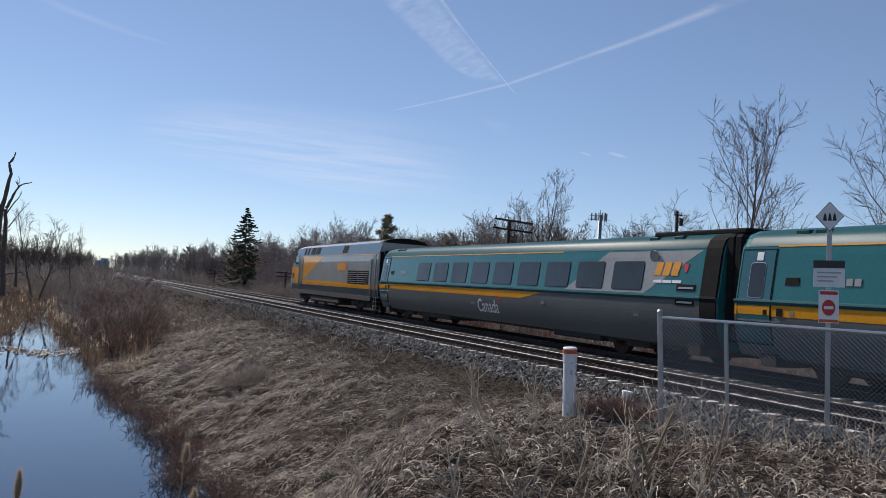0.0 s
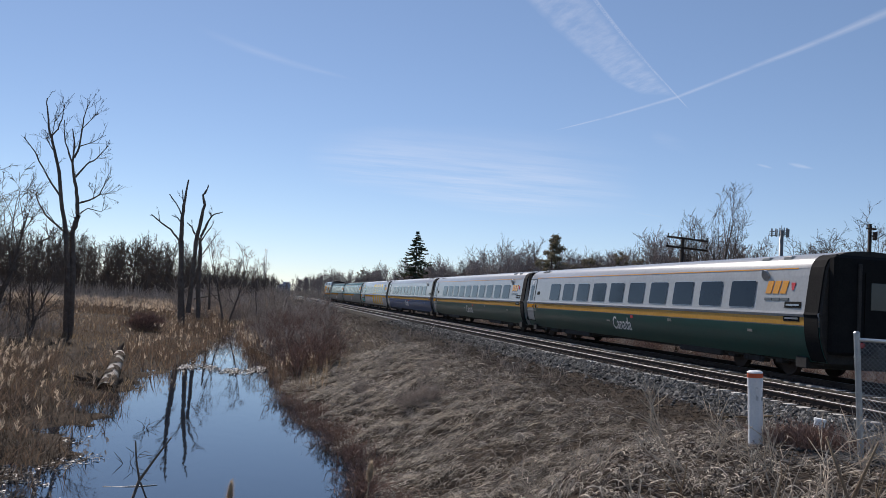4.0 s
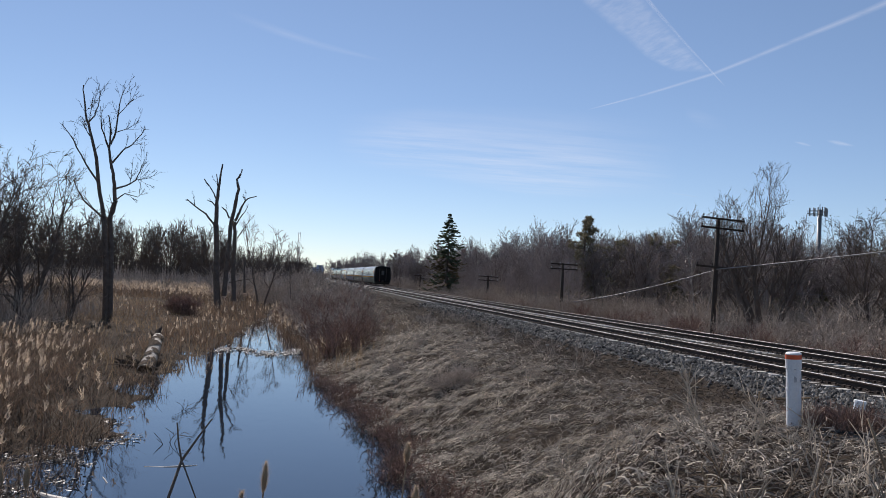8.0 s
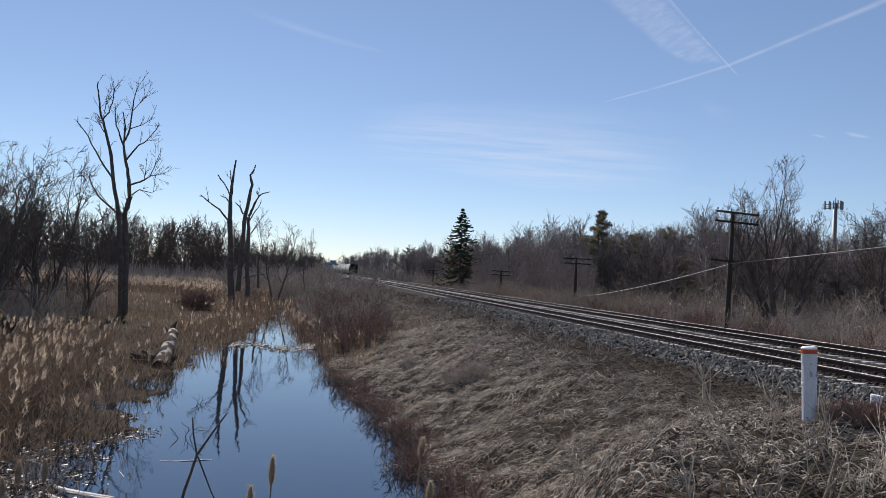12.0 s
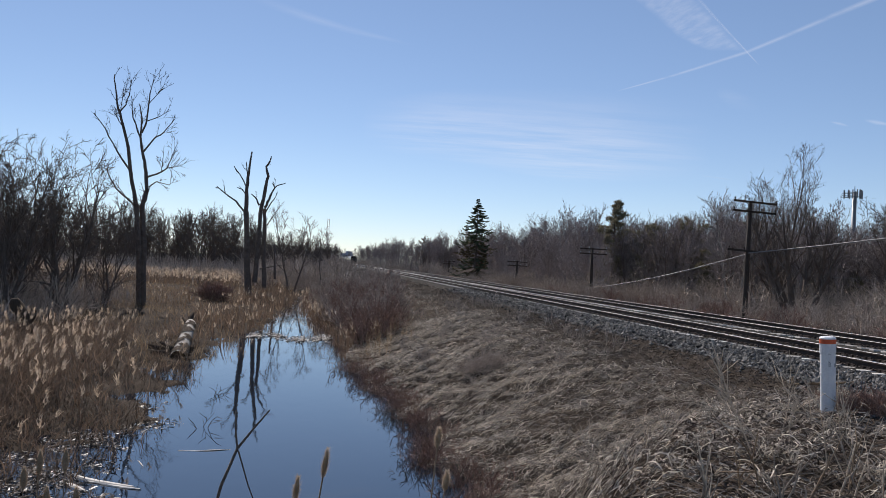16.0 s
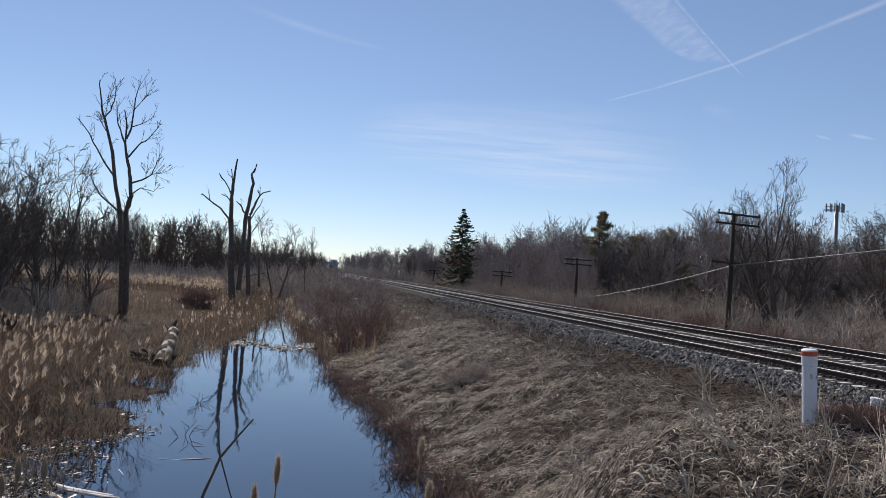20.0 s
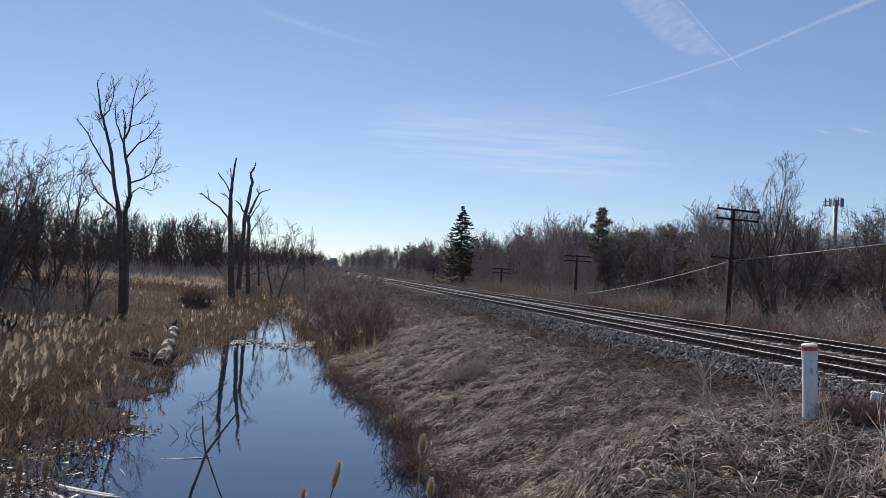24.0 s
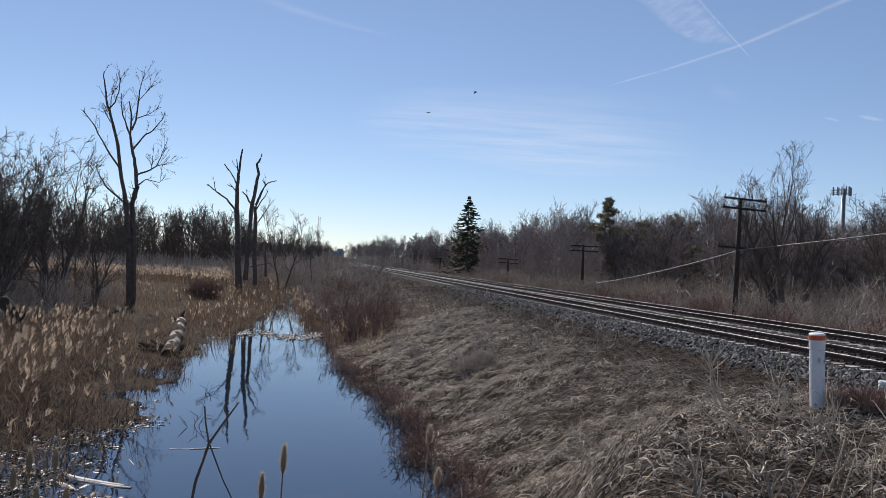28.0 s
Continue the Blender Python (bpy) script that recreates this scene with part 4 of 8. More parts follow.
TRAIN = []
TRAIN.append((locomotive(), 0.0))
for i, (scheme, label, n) in enumerate((
        ("teal", "teal and grey passenger coach with a yellow stripe, behind the locomotive", 9),
        ("teal", "teal and grey passenger coach with a tapering yellow stripe", 9),
        ("wrap", "pale grey passenger coach with broad yellow wedges and a slogan panel", 9),
        ("blue", "light grey passenger coach with a blue lower side and yellow stripe", 10),
        ("green", "light grey passenger coach with a dark green lower side", 10),
        ("green", "last light grey and dark green coach with a dark end door", 10))):
    TRAIN.append((coach(scheme, label, tail=i == 5, windows=n, fairing=i == 0), -0.45 - 26.0 * i))


# ---- line-side fixtures ----
def marker_post():
    x, y, z = 6.86, 10.53, float(ground_z(6.86, 10.53))
    th = thing("marker_post", "white plastic cable marker post with a faded orange band", "marker post")
    th.matrix_basis = pose(x, y, z - 0.05, 0, -3.2, 12)
    bm = bmesh.new()
    rod(bm, (0, 0, 0), (0, 0, 0.86), 0.098, n=20)
    part("post", bm, M["white_post"], th, smooth=False)
    bm = bmesh.new()
    rod(bm, (0, 0, 0.86), (0, 0, 1.06), 0.105, n=20)
    sleeve = part("sleeve", bm, M["white_post"], th)
    bm = rod(bmesh.new(), (0, 0, 0.56), (0, 0, 0.59), 0.102, n=20)
    part("collar", bm, M["white_post"], th)
    bm = bmesh.new()
    rod(bm, (0, 0, 0.985), (0, 0, 1.045), 0.1075, n=20)
    part("band", bm, M["orange"], th, "faded orange band")
    bm = bmesh.new()
    rod(bm, (0, 0, 1.06), (0, 0, 1.075), 0.105, 0.085, n=20)
    part("cap", bm, M["white_post"], th)
    for a, zz, h in ((-1.0, 0.74, 0.10), (-1.25, 0.70, 0.05), (-2.1, 0.72, 0.08), (-2.1, 0.86, 0.03)):
        for j in range(3):
            t = a + (j - 1) * 0.12
            bm = rod(bmesh.new(), (0.099 * math.cos(t), 0.099 * math.sin(t), zz - h / 2), (0.099 * math.cos(t), 0.099 * math.sin(t), zz + h / 2 - 0.012 * j), 0.006, n=4)
            part("print_bar", bm, M["grey_mark"], sleeve, "faded printing" if j == 0 else "")


marker_post()

sx, sy = 8.95, 12.05
stub = thing("pipe_stub", "short white plastic pipe stub in the ballast shoulder", "pipe")
stub.matrix_basis = pose(sx, sy, -0.16, 4, 6, 0)
bm = rod(bmesh.new(), (0, 0, 0), (0, 0, 0.20), 0.085, n=16)
part("pipe", bm, M["white_post"], stub)
bm = rod(bmesh.new(), (0, 0, 0.20), (0, 0, 0.235), 0.098, 0.092, n=16)
part("cap", bm, M["white_post"], stub)

# yellowish marker rod lying in the ballast
bm = rod(bmesh.new(), (9.55, 15.9, -0.46), (10.45, 15.2, -0.30), 0.02, n=6)
rod(bm, (9.55, 15.9, -0.52), (9.55, 15.9, -0.30), 0.022, n=6)
tagged(part("marker_rod", bm, M["reed"]), "dull yellow rod lying across the ballast edge", "rod")


def chain_fence():
    fe = thing("chain_link_fence", "galvanised chain-link fence with a bright top rail", "fence")
    a, d, n = Vector((7.42, 9.16, 0.0)), Vector((0.580, -0.815, 0.0)), Vector((0.815, 0.580, 0))
    length, low, top = 5.6, 0.03, 1.45
    lean = Vector((-0.055, 0.02, 0))
    at = lambda s, z: a + d * s + lean * z + Vector((0, 0, z))
    for i, s in enumerate((0.0, 0.86, 3.6, 5.6)):
        bm = bmesh.new()
        g = float(ground_z(*(a + d * s).xy)) - 0.15
        r = 0.037 if i in (0, 3) else 0.026
        rod(bm, at(s, g), at(s, top + (0.06 if i in (0, 3) else -0.02)), r, n=12)
        po = part("post", bm, M["galv"], fe)
        if i in (0, 3):
            bm = bmesh.new()
            rod(bm, at(s, top + 0.06), at(s, top + 0.085), 0.042, 0.02, n=12)
            part("post_cap", bm, M["galv"], po)
            for z in (0.3, 0.75, 1.2):
                part("tension_band", rod(bmesh.new(), at(s, z), at(s, z + 0.03), 0.043, n=12), M["galv"], po)
    bm = rod(bmesh.new(), at(0, top - 0.02), at(length, top - 0.02), 0.022, n=10)
    part("top_rail", bm, M["bright_galv"], fe)
    # woven wire: two sets of slanting wires, bent to and fro about each other
    v, f = [], []
    pitch, h = 0.058, top - 0.03 - low
    wires = Tubes()
    for sgn in (1, -1):
        s0 = -h if sgn > 0 else 0.0
        while s0 < length + (0 if sgn > 0 else h):
            p0s, p1s, z0, z1 = s0, s0 + sgn * h, low, low + h
            # clip to the panel
            if sgn > 0:
                if p0s < 0.03:
                    z0 += 0.03 - p0s
                    p0s = 0.03
                if p1s > length - 0.03:
                    z1 -= p1s - (length - 0.03)
                    p1s = length - 0.03
            else:
                if p0s > length - 0.03:
                    z0 += p0s - (length - 0.03)
                    p0s = length - 0.03
                if p1s < 0.03:
                    z1 -= 0.03 - p1s
                    p1s = 0.03
            if z1 - z0 > 0.03:
                wires.tube([at(p0s, z0) + n * 0.004 * sgn, at(p1s, z1) + n * 0.004 * sgn], [0.0028, 0.0028], 3)
            s0 += pitch
    wires.make("wire_mesh", M["galv"], fe, smooth=False)


chain_fence()


def crossing_sign():
    x, y = 9.22, 8.06
    sg = thing("crossing_sign", "warning sign post with a diamond plate and two notice plates", "sign")
    sg.matrix_basis = pose(x, y, 0.0, 0, -1.5, -46)   # its face looks towards -y before the turn
    bm = bmesh.new()
    box(bm, -0.03, 0.03, 0.0, 0.04, -0.3, 2.85, 0.004)
    part("post", bm, M["galv"], sg)

    def plate(name, verts, m, yy, parent, label=""):
        k = len(verts)
        v = [(a * 0.76, yy, b) for a, b in verts] + [(a * 0.76, yy + 0.004, b) for a, b in verts]
        f = [tuple(range(k)), tuple(k + i for i in reversed(range(k)))] + [(i, k + i, k + (i + 1) % k, (i + 1) % k) for i in range(k)]
        return piece(name, v, f, m, parent, label)

    dia = [(0, 2.70), (0.225, 2.90), (0, 3.10), (-0.225, 2.90)]
    ob = plate("diamond_plate", dia, M["sign_black"], -0.012, sg, "white diamond plate with black figures")
    plate("diamond_face", [(x_ * 0.94, 2.90 + (z_ - 2.90) * 0.93) for x_, z_ in dia], M["sign_white"], -0.018, ob)
    for q in (-0.072, 0.004, 0.08):
        plate("figure", [(q - 0.036, 2.845), (q + 0.030, 2.845), (q + 0.016, 2.92), (q - 0.004, 2.955), (q - 0.020, 2.92)], M["sign_black"], -0.024, ob)
    ob = plate("notice_plate", [(-0.25, 1.97), (0.25, 1.97), (0.25, 2.32), (-0.25, 2.32)], M["sign_white"], -0.012, sg, "white notice plate with a dark heading")
    plate("heading_bar", [(-0.25, 2.22), (0.25, 2.22), (0.25, 2.32), (-0.25, 2.32)], M["sign_black"], -0.018, ob)
    for i in range(3):
        plate("print_bar", [(-0.19, 2.15 - 0.055 * i), (0.19 - 0.06 * i, 2.15 - 0.055 * i), (0.19 - 0.06 * i, 2.17 - 0.055 * i), (-0.19, 2.17 - 0.055 * i)], M["grey_mark"], -0.018, ob)
    ob = plate("no_entry_plate", [(-0.16, 1.50), (0.16, 1.50), (0.16, 1.93), (-0.16, 1.93)], M["sign_white"], -0.012, sg, "white plate with a red no-entry disc")
    plate("heading_bar", [(-0.14, 1.87), (0.14, 1.87), (0.14, 1.915), (-0.14, 1.915)], M["sign_red"], -0.018, ob)
    disc = [(0.105 * math.cos(t * math.pi / 12), 1.70 + 0.105 * math.sin(t * math.pi / 12)) for t in range(24)]
    plate("no_entry_disc", disc, M["sign_red"], -0.018, ob)
    plate("no_entry_bar", [(-0.075, 1.68), (0.075, 1.68), (0.075, 1.72), (-0.075, 1.72)], M["sign_white"], -0.024, ob)
    plate("footer_bar", [(-0.15, 1.51), (0.15, 1.51), (0.15, 1.545), (-0.15, 1.545)], M["orange"], -0.018, ob)


crossing_sign()


def utility_pole(x, y, top, arms, label, lean=0.0, arm_tilt=0.0):
    g = float(ground_z(x, y))
    po = thing("utility_pole", label, "utility pole", "line of old telegraph poles")
    po.matrix_basis = pose(x, y, g - 0.3, 0, lean, 0)
    h = top - g + 0.3
    t = Tubes()
    t.tube([(0, 0, 0), (0, 0, h * 0.5), (0, 0, h)], [0.155, 0.135, 0.11], 10)
    t.make("pole", M["pole"], po)
    for k, (dz, half, cent) in enumerate(arms):
        bm = box(bmesh.new(), cent - half, cent + half, -0.17, -0.09, h - dz - 0.06, h - dz + 0.05, 0.006)
        arm = part("crossarm", bm, M["pole"], po)
        arm.rotation_euler = (0, radians(arm_tilt), 0)
        n = max(2, int(half * 3.4))
        for i in range(n):
            px = cent - half + 0.08 + (2 * half - 0.16) * i / (n - 1)
            if abs(px) < 0.12:
                continue
            bm = rod(bmesh.new(), (px, -0.13, h - dz + 0.05), (px, -0.13, h - dz + 0.12), 0.014, n=6)
            rod(bm, (px, -0.13, h - dz + 0.10), (px, -0.13, h - dz + 0.20), 0.045, 0.03, n=8)
            part("insulator", bm, M["insulator"] if top < 4 else M["pole"], arm)
        for q in (-1, 1):
            bm = rod(bmesh.new(), (q * half * 0.45, -0.13, h - dz - 0.05), (0, -0.12, h - dz - 0.45), 0.012, n=4)
            part("arm_brace", bm, M["rust"], arm)
    return po


utility_pole(24.0, 45.1, 6.05, [(0.05, 1.32, 0.0), (0.60, 1.32, -0.02), (2.85, 1.0, -0.45)], "tall dark wooden utility pole with three crossarms", 0.6, 2)
utility_pole(24.0, 72.7, 3.75, [(0.12, 1.25, 0.0), (0.55, 1.25, 0.0)], "short dark telegraph pole half hidden in brush", -0.5, 1)
utility_pole(24.0, 102.0, 2.5, [(0.12, 1.25, 0.0), (0.6, 1.25, 0.0)], "low old telegraph pole among the bare trees", 1)
utility_pole(24.4, 160.0, 2.4, [(0.12, 1.2, 0.0), (0.6, 1.2, 0.0)], "low old telegraph pole far along the track", 0)
# power pole behind the trees, seen above the roofs
power_pole = utility_pole(37.2, 45.8, 7.9, [(0.3, 0.35, 0.0)], "thick dark pole with a transformer can near its top", 0)
can_z = 7.9 - float(ground_z(37.2, 45.8)) + 0.3
part("transformer", rod(bmesh.new(), (0.30, -0.1, can_z - 1.0), (0.30, -0.1, can_z - 0.5), 0.14, n=14), M["pole"], power_pole)
part("mounting_bracket", box(bmesh.new(), 0.0, 0.3, -0.14, -0.06, can_z - 0.8, can_z - 0.7), M["rust"], power_pole)


def sagging(a, b, sag, n=18):
    a, b = Vector(a), Vector(b)
    return [a.lerp(b, i / n) - Vector((0, 0, sag * 4 * (i / n) * (1 - i / n))) for i in range(n + 1)]


for a, b, sag, r in (((24.0, 45.0, 3.08), (33.5, 14.0, 6.85), 0.30, 0.030), ((24.0, 45.0, 3.04), (24.0, 72.6, 0.15), 0.25, 0.030), ((33, 60, 2.2), (44, 30, 2.2), 0.3, 0.016)):
    t = Tubes()
    t.tube(sagging(a, b, sag), [r] * 19, 6)
    tagged(t.make("overhead_cable", M["cable"]), "thick grey cable slung from the utility pole", "cable")


def cell_tower():
    x, y = 205.0, 303.0
    to = thing("cell_tower", "slim grey monopole cell tower with antenna panels on top", "cell tower")
    to.matrix_basis = pose(x, y, -1, 0, 0, 0)
    t = Tubes()
    t.tube([(0, 0, 0), (0, 0, 38.5)], [0.95, 0.8], 14)
    t.make("mast", M["wire"], to)
    bm = bmesh.new()
    for k in range(3):
        a0, a1 = k * 2.094 + 0.3, (k + 1) * 2.094 + 0.3
        p, q = Vector((4.6 * math.cos(a0), 4.6 * math.sin(a0), 0)), Vector((4.6 * math.cos(a1), 4.6 * math.sin(a1), 0))
        for z in (36.4, 38.0):
            rod(bm, p + Vector((0, 0, z)), q + Vector((0, 0, z)), 0.10, n=6)
        rod(bm, (0, 0, 37), p + Vector((0, 0, 37)), 0.12, n=6)
    part("platform", bm, M["wire"], to)
    for k in range(3):
        a0, a1 = k * 2.094 + 0.3, (k + 1) * 2.094 + 0.3
        p, q = Vector((4.6 * math.cos(a0), 4.6 * math.sin(a0), 0)), Vector((4.6 * math.cos(a1), 4.6 * math.sin(a1), 0))
        for j in range(4):
            c = p.lerp(q, (j + 0.5) / 4)
            bm = box(bmesh.new(), c.x - 0.17, c.x + 0.17, c.y - 0.17, c.y + 0.17, 35.9, 39.2, 0.03)
            part("antenna_panel", bm, M["wire"], to)
    bm = rod(bmesh.new(), (0, 0, 38.5), (0, 0, 40.6), 0.14, n=6)
    part("whip_antenna", bm, M["wire"], to)


cell_tower()


def lattice_mast():
    x, y = 6.3, 900.0
    ma = thing("lattice_mast", "thin steel lattice mast far beyond the woods", "radio mast")
    ma.matrix_basis = pose(x, y, -2)
    t = Tubes()
    legs = [(1.3, 0), (-0.65, 1.12), (-0.65, -1.12)]
    for lx, ly in legs:
        t.tube([(lx, ly, 0), (lx, ly, 46)], [0.22, 0.22], 4)
    t.make("leg", M["galv"], ma)
    t = Tubes()
    for i in range(20):
        for k in range(3):
            a, b = legs[k], legs[(k + 1) % 3]
            t.tube([(*a, i * 2.3), (*b, i * 2.3 + 2.3)], [0.14, 0.14], 3)
    t.make("bracing", M["galv"], ma)


lattice_mast()

bl = thing("distant_building", "grey flat-roofed block on the horizon", "building")
bl.matrix_basis = pose(48.0, 1500.0, -2)
bm = box(bmesh.new(), -13, 9, 0, 20, 0, 14.5)
part("wall", bm, M["far_wall"], bl)
bm = box(bmesh.new(), -13.3, 9.3, -0.3, 20.3, 14.5, 15.3)
part("roof", bm, M["far_wall"], bl)
bm = box(bmesh.new(), -4, 7, 2, 18, 15.3, 19.0)
part("upper_storey", bm, M["far_wall"], bl)
for i in range(5):
    for j in range(3):
        bm = box(bmesh.new(), -9.8 + 3.1 * i, -8.2 + 3.1 * i, -0.1, 0.05, 2.5 + 3.8 * j, 4.6 + 3.8 * j)
        part("window", bm, M["tint"], bl)


# ---- trees ----
def rand_dir(d, spread, rnd, up=0.0):
    d = Vector(d).normalized()
    v = Vector((rnd.gauss(0, 1), rnd.gauss(0, 1), rnd.gauss(0, 1)))
    v = v - d * v.dot(d)
    if v.length < 1e-5:
        v = Vector((1, 0, 0))
    out = d * math.cos(spread) + v.normalized() * math.sin(spread)
    out.z += up
    return out.normalized()


def limb(wood, twigs, p, d, length, r, depth, rnd, up=0.12, wander=0.16, spread=(0.45, 0.9), kids=(3, 5), fine=0.012, seg=4, start=0.25):
    """A wandering limb that forks into thinner ones; the last two orders go into the twig mesh."""
    pts, rad = [Vector(p)], [r]
    d = Vector(d).normalized()
    for i in range(seg):
        d = rand_dir(d, rnd.gauss(0, wander), rnd, up * 0.22)
        pts.append(pts[-1] + d * (length / seg))
        rad.append(max(fine * 0.6, r * (1 - 0.75 * (i + 1) / seg)))
    (twigs if depth <= 1 else wood).tube(pts, rad, 3 if depth <= 1 else (4 if depth == 2 else 6))
    if depth == 0:
        return
    for j in range(rnd.randint(*kids)):
        t = start + (1 - start) * (j + rnd.random()) / kids[1]
        i = min(int(t * seg), seg - 1)
        q = pts[i].lerp(pts[i + 1], t * seg - i)
        dd = rand_dir(pts[i + 1] - pts[i], rnd.uniform(*spread), rnd, up)
        limb(wood, twigs, q, dd, length * rnd.uniform(0.48, 0.78) * (1.15 - 0.45 * t), max(fine, rad[i] * 0.55), depth - 1, rnd, up, wander, spread, kids, fine, 1 if depth == 1 else max(2, seg - 1))


def grow(wood, twigs, p, d, length, r, order, rnd, crook=0.14, kids=(0, 5, 5, 5), lift=0.05, thin=0.006):
    """A crooked branch and all that forks from it. Order 2 and up are round, order 1 are flat slivers, order 0 are the last thin tips."""
    d = Vector(d).normalized()
    side = rand_dir(d, 1.57, rnd)
    if order == 0:
        twigs.tip(p, p + d * length, side * thin)
        return
    seg = 2 if order == 1 else order + 1
    pts, rad = [p], [r]
    for i in range(seg):
        d = rand_dir(d, rnd.gauss(0, crook), rnd, lift)
        pts.append(pts[-1] + d * (length / seg))
        rad.append(max(thin, r * (1 - 0.8 * (i + 1) / seg)))
    if order == 1:
        twigs.sliver(pts, side, thin * 1.5)
    else:
        wood.tube(pts, rad, 3 if order == 2 else 5)
    n = kids[order]
    for j in range(n):
        t = 0.22 + 0.78 * (j + rnd.random()) / n
        i = min(int(t * seg), seg - 1)
        q = pts[i].lerp(pts[i + 1], t * seg - i)
        dd = rand_dir(pts[i + 1] - pts[i], rnd.uniform(0.45, 1.05), rnd, lift)
        grow(wood, twigs, q, dd, length * rnd.uniform(0.34, 0.62) * (1.12 - 0.5 * t), max(thin * 1.3, rad[i] * 0.5), order - 1, rnd, crook, kids, lift, thin)


def stems_of(wood, twigs, rnd, height, r, order, stems, clear, wide, crook, n, kids, lift, thin, fan, sides=8, leader=0.80):
    """One or more trunks from one foot, with limbs that make a rounded crown."""
    turn = rnd.random() * 6.28
    for s in range(stems):
        a = turn + 6.28 * s / stems + rnd.gauss(0, 0.4)
        out = fan * rnd.uniform(0.6, 1.2) if stems > 1 else 0.03
        d = Vector((math.cos(a) * out, math.sin(a) * out, 1)).normalized()
        full = height * (1 if s == 0 else rnd.uniform(0.75, 0.98))
        h = full * leader
        seg, pts, rad = 7, [Vector((math.cos(a), math.sin(a), 0)) * (r * 1.1 if stems > 1 else 0)], [r * 1.2]
        for i in range(seg):
            d = rand_dir(d, rnd.gauss(0, crook * 0.55), rnd, 0.07)
            pts.append(pts[-1] + d * h / seg)
            rad.append(max(thin * 1.4, r * (1 - 0.86 * ((i + 1) / seg) ** 0.85)))
        wood.tube(pts, rad, sides)
        az = rnd.random() * 6.28
        for j in range(n):
            u = (j + rnd.random() * 0.9) / n
            t = clear + (0.985 - clear) * u
            i = min(int(t * seg), seg - 1)
            q = pts[i].lerp(pts[i + 1], t * seg - i)
            az += 2.4 + rnd.gauss(0, 0.5)
            tilt = 1.0 - 0.68 * u + rnd.gauss(0, 0.14)
            dd = Vector((math.cos(az) * math.sin(tilt), math.sin(az) * math.sin(tilt), math.cos(tilt))) + (pts[i + 1] - pts[i]).normalized() * 0.25
            reach = full * wide * (0.70 + 0.45 * math.sin(3.0 * u + 0.2)) * rnd.uniform(0.7, 1.15)
            grow(wood, twigs, q, dd, reach, max(thin * 2, rad[i] * 0.5), order - 1, rnd, crook, kids, lift, thin)


def bare_tree(seed, height, r, label, order=4, stems=1, clear=0.25, wide=0.30, crook=0.13, n=14, kids=(0, 5, 5, 5), lift=0.05, thin=0.006, fan=0.34, bark="bark", twig="twig", group="", leader=0.80):
    rnd = random.Random(seed)
    tr = thing("bare_tree", label, "tree", group)
    wood, twigs = Tubes(), Tubes()
    stems_of(wood, twigs, rnd, height, r, order, stems, clear, wide, crook, n, kids, lift, thin, fan, 8, leader)
    wood.make("trunk", M[bark], tr)
    twigs.make("crown", M[twig], tr, "leafless crown of fine twigs", smooth=False)
    return tr


def limb_tree(name, label, x, y, z, limbs, seed, twig_len, twig_kids, fine, bark, view, broken=False, stretch=1.0, slim=1.0):
    """A tree whose main limbs are laid out one by one: each a row of (sideways, height) in metres from the foot, with its thickness at the start."""
    rnd = random.Random(seed)
    tr = thing(name, label, "tree")
    tr.matrix_basis = pose(x, y, z, 0, 0, view)
    wood, twigs = Tubes(), Tubes()
    for r0, r1, rows in limbs:
        depth = rnd.uniform(-0.6, 0.6)
        n = len(rows)
        pts = [Vector((a * stretch, depth * (b / 6.0) + rnd.uniform(-0.08, 0.08), b * stretch)) for a, b in rows]
        rad = [r0 + (r1 - r0) * i / (n - 1) for i in range(n)]
        # softened corners and a little wander
        fine_pts, fine_rad = [], []
        for i in range(n - 1):
            for k in range(3):
                w = k / 3
                fine_pts.append(pts[i].lerp(pts[i + 1], w) + Vector((rnd.gauss(0, 0.03), rnd.gauss(0, 0.03), 0)) * (k > 0))
                fine_rad.append((rad[i] + (rad[i + 1] - rad[i]) * w) * rnd.uniform(0.92, 1.08) * slim)
        fine_pts.append(pts[-1])
        fine_rad.append(rad[-1])
        wood.tube(fine_pts, fine_rad, 9 if r0 > 0.15 else 6)
        for j in range(twig_kids):
            i = rnd.randint(len(fine_pts) // 3, len(fine_pts) - 2)
            if fine_pts[i].z < (6.5 if not broken else 7.0):
                continue
            dd = rand_dir(fine_pts[i + 1] - fine_pts[i], rnd.uniform(0.4, 1.0), rnd, 0.2)
            grow(wood, twigs, fine_pts[i], dd, twig_len * rnd.uniform(0.4, 1.1), max(fine, fine_rad[i] * 0.3), 2, rnd, 0.16, (0, 2, 3), 0.10, fine * 0.8)
    wood.make("trunk", M[bark], tr)
    if twigs.v:
        twigs.make("crown", M[bark], tr, "sparse dead twigs", smooth=False)
    return tr


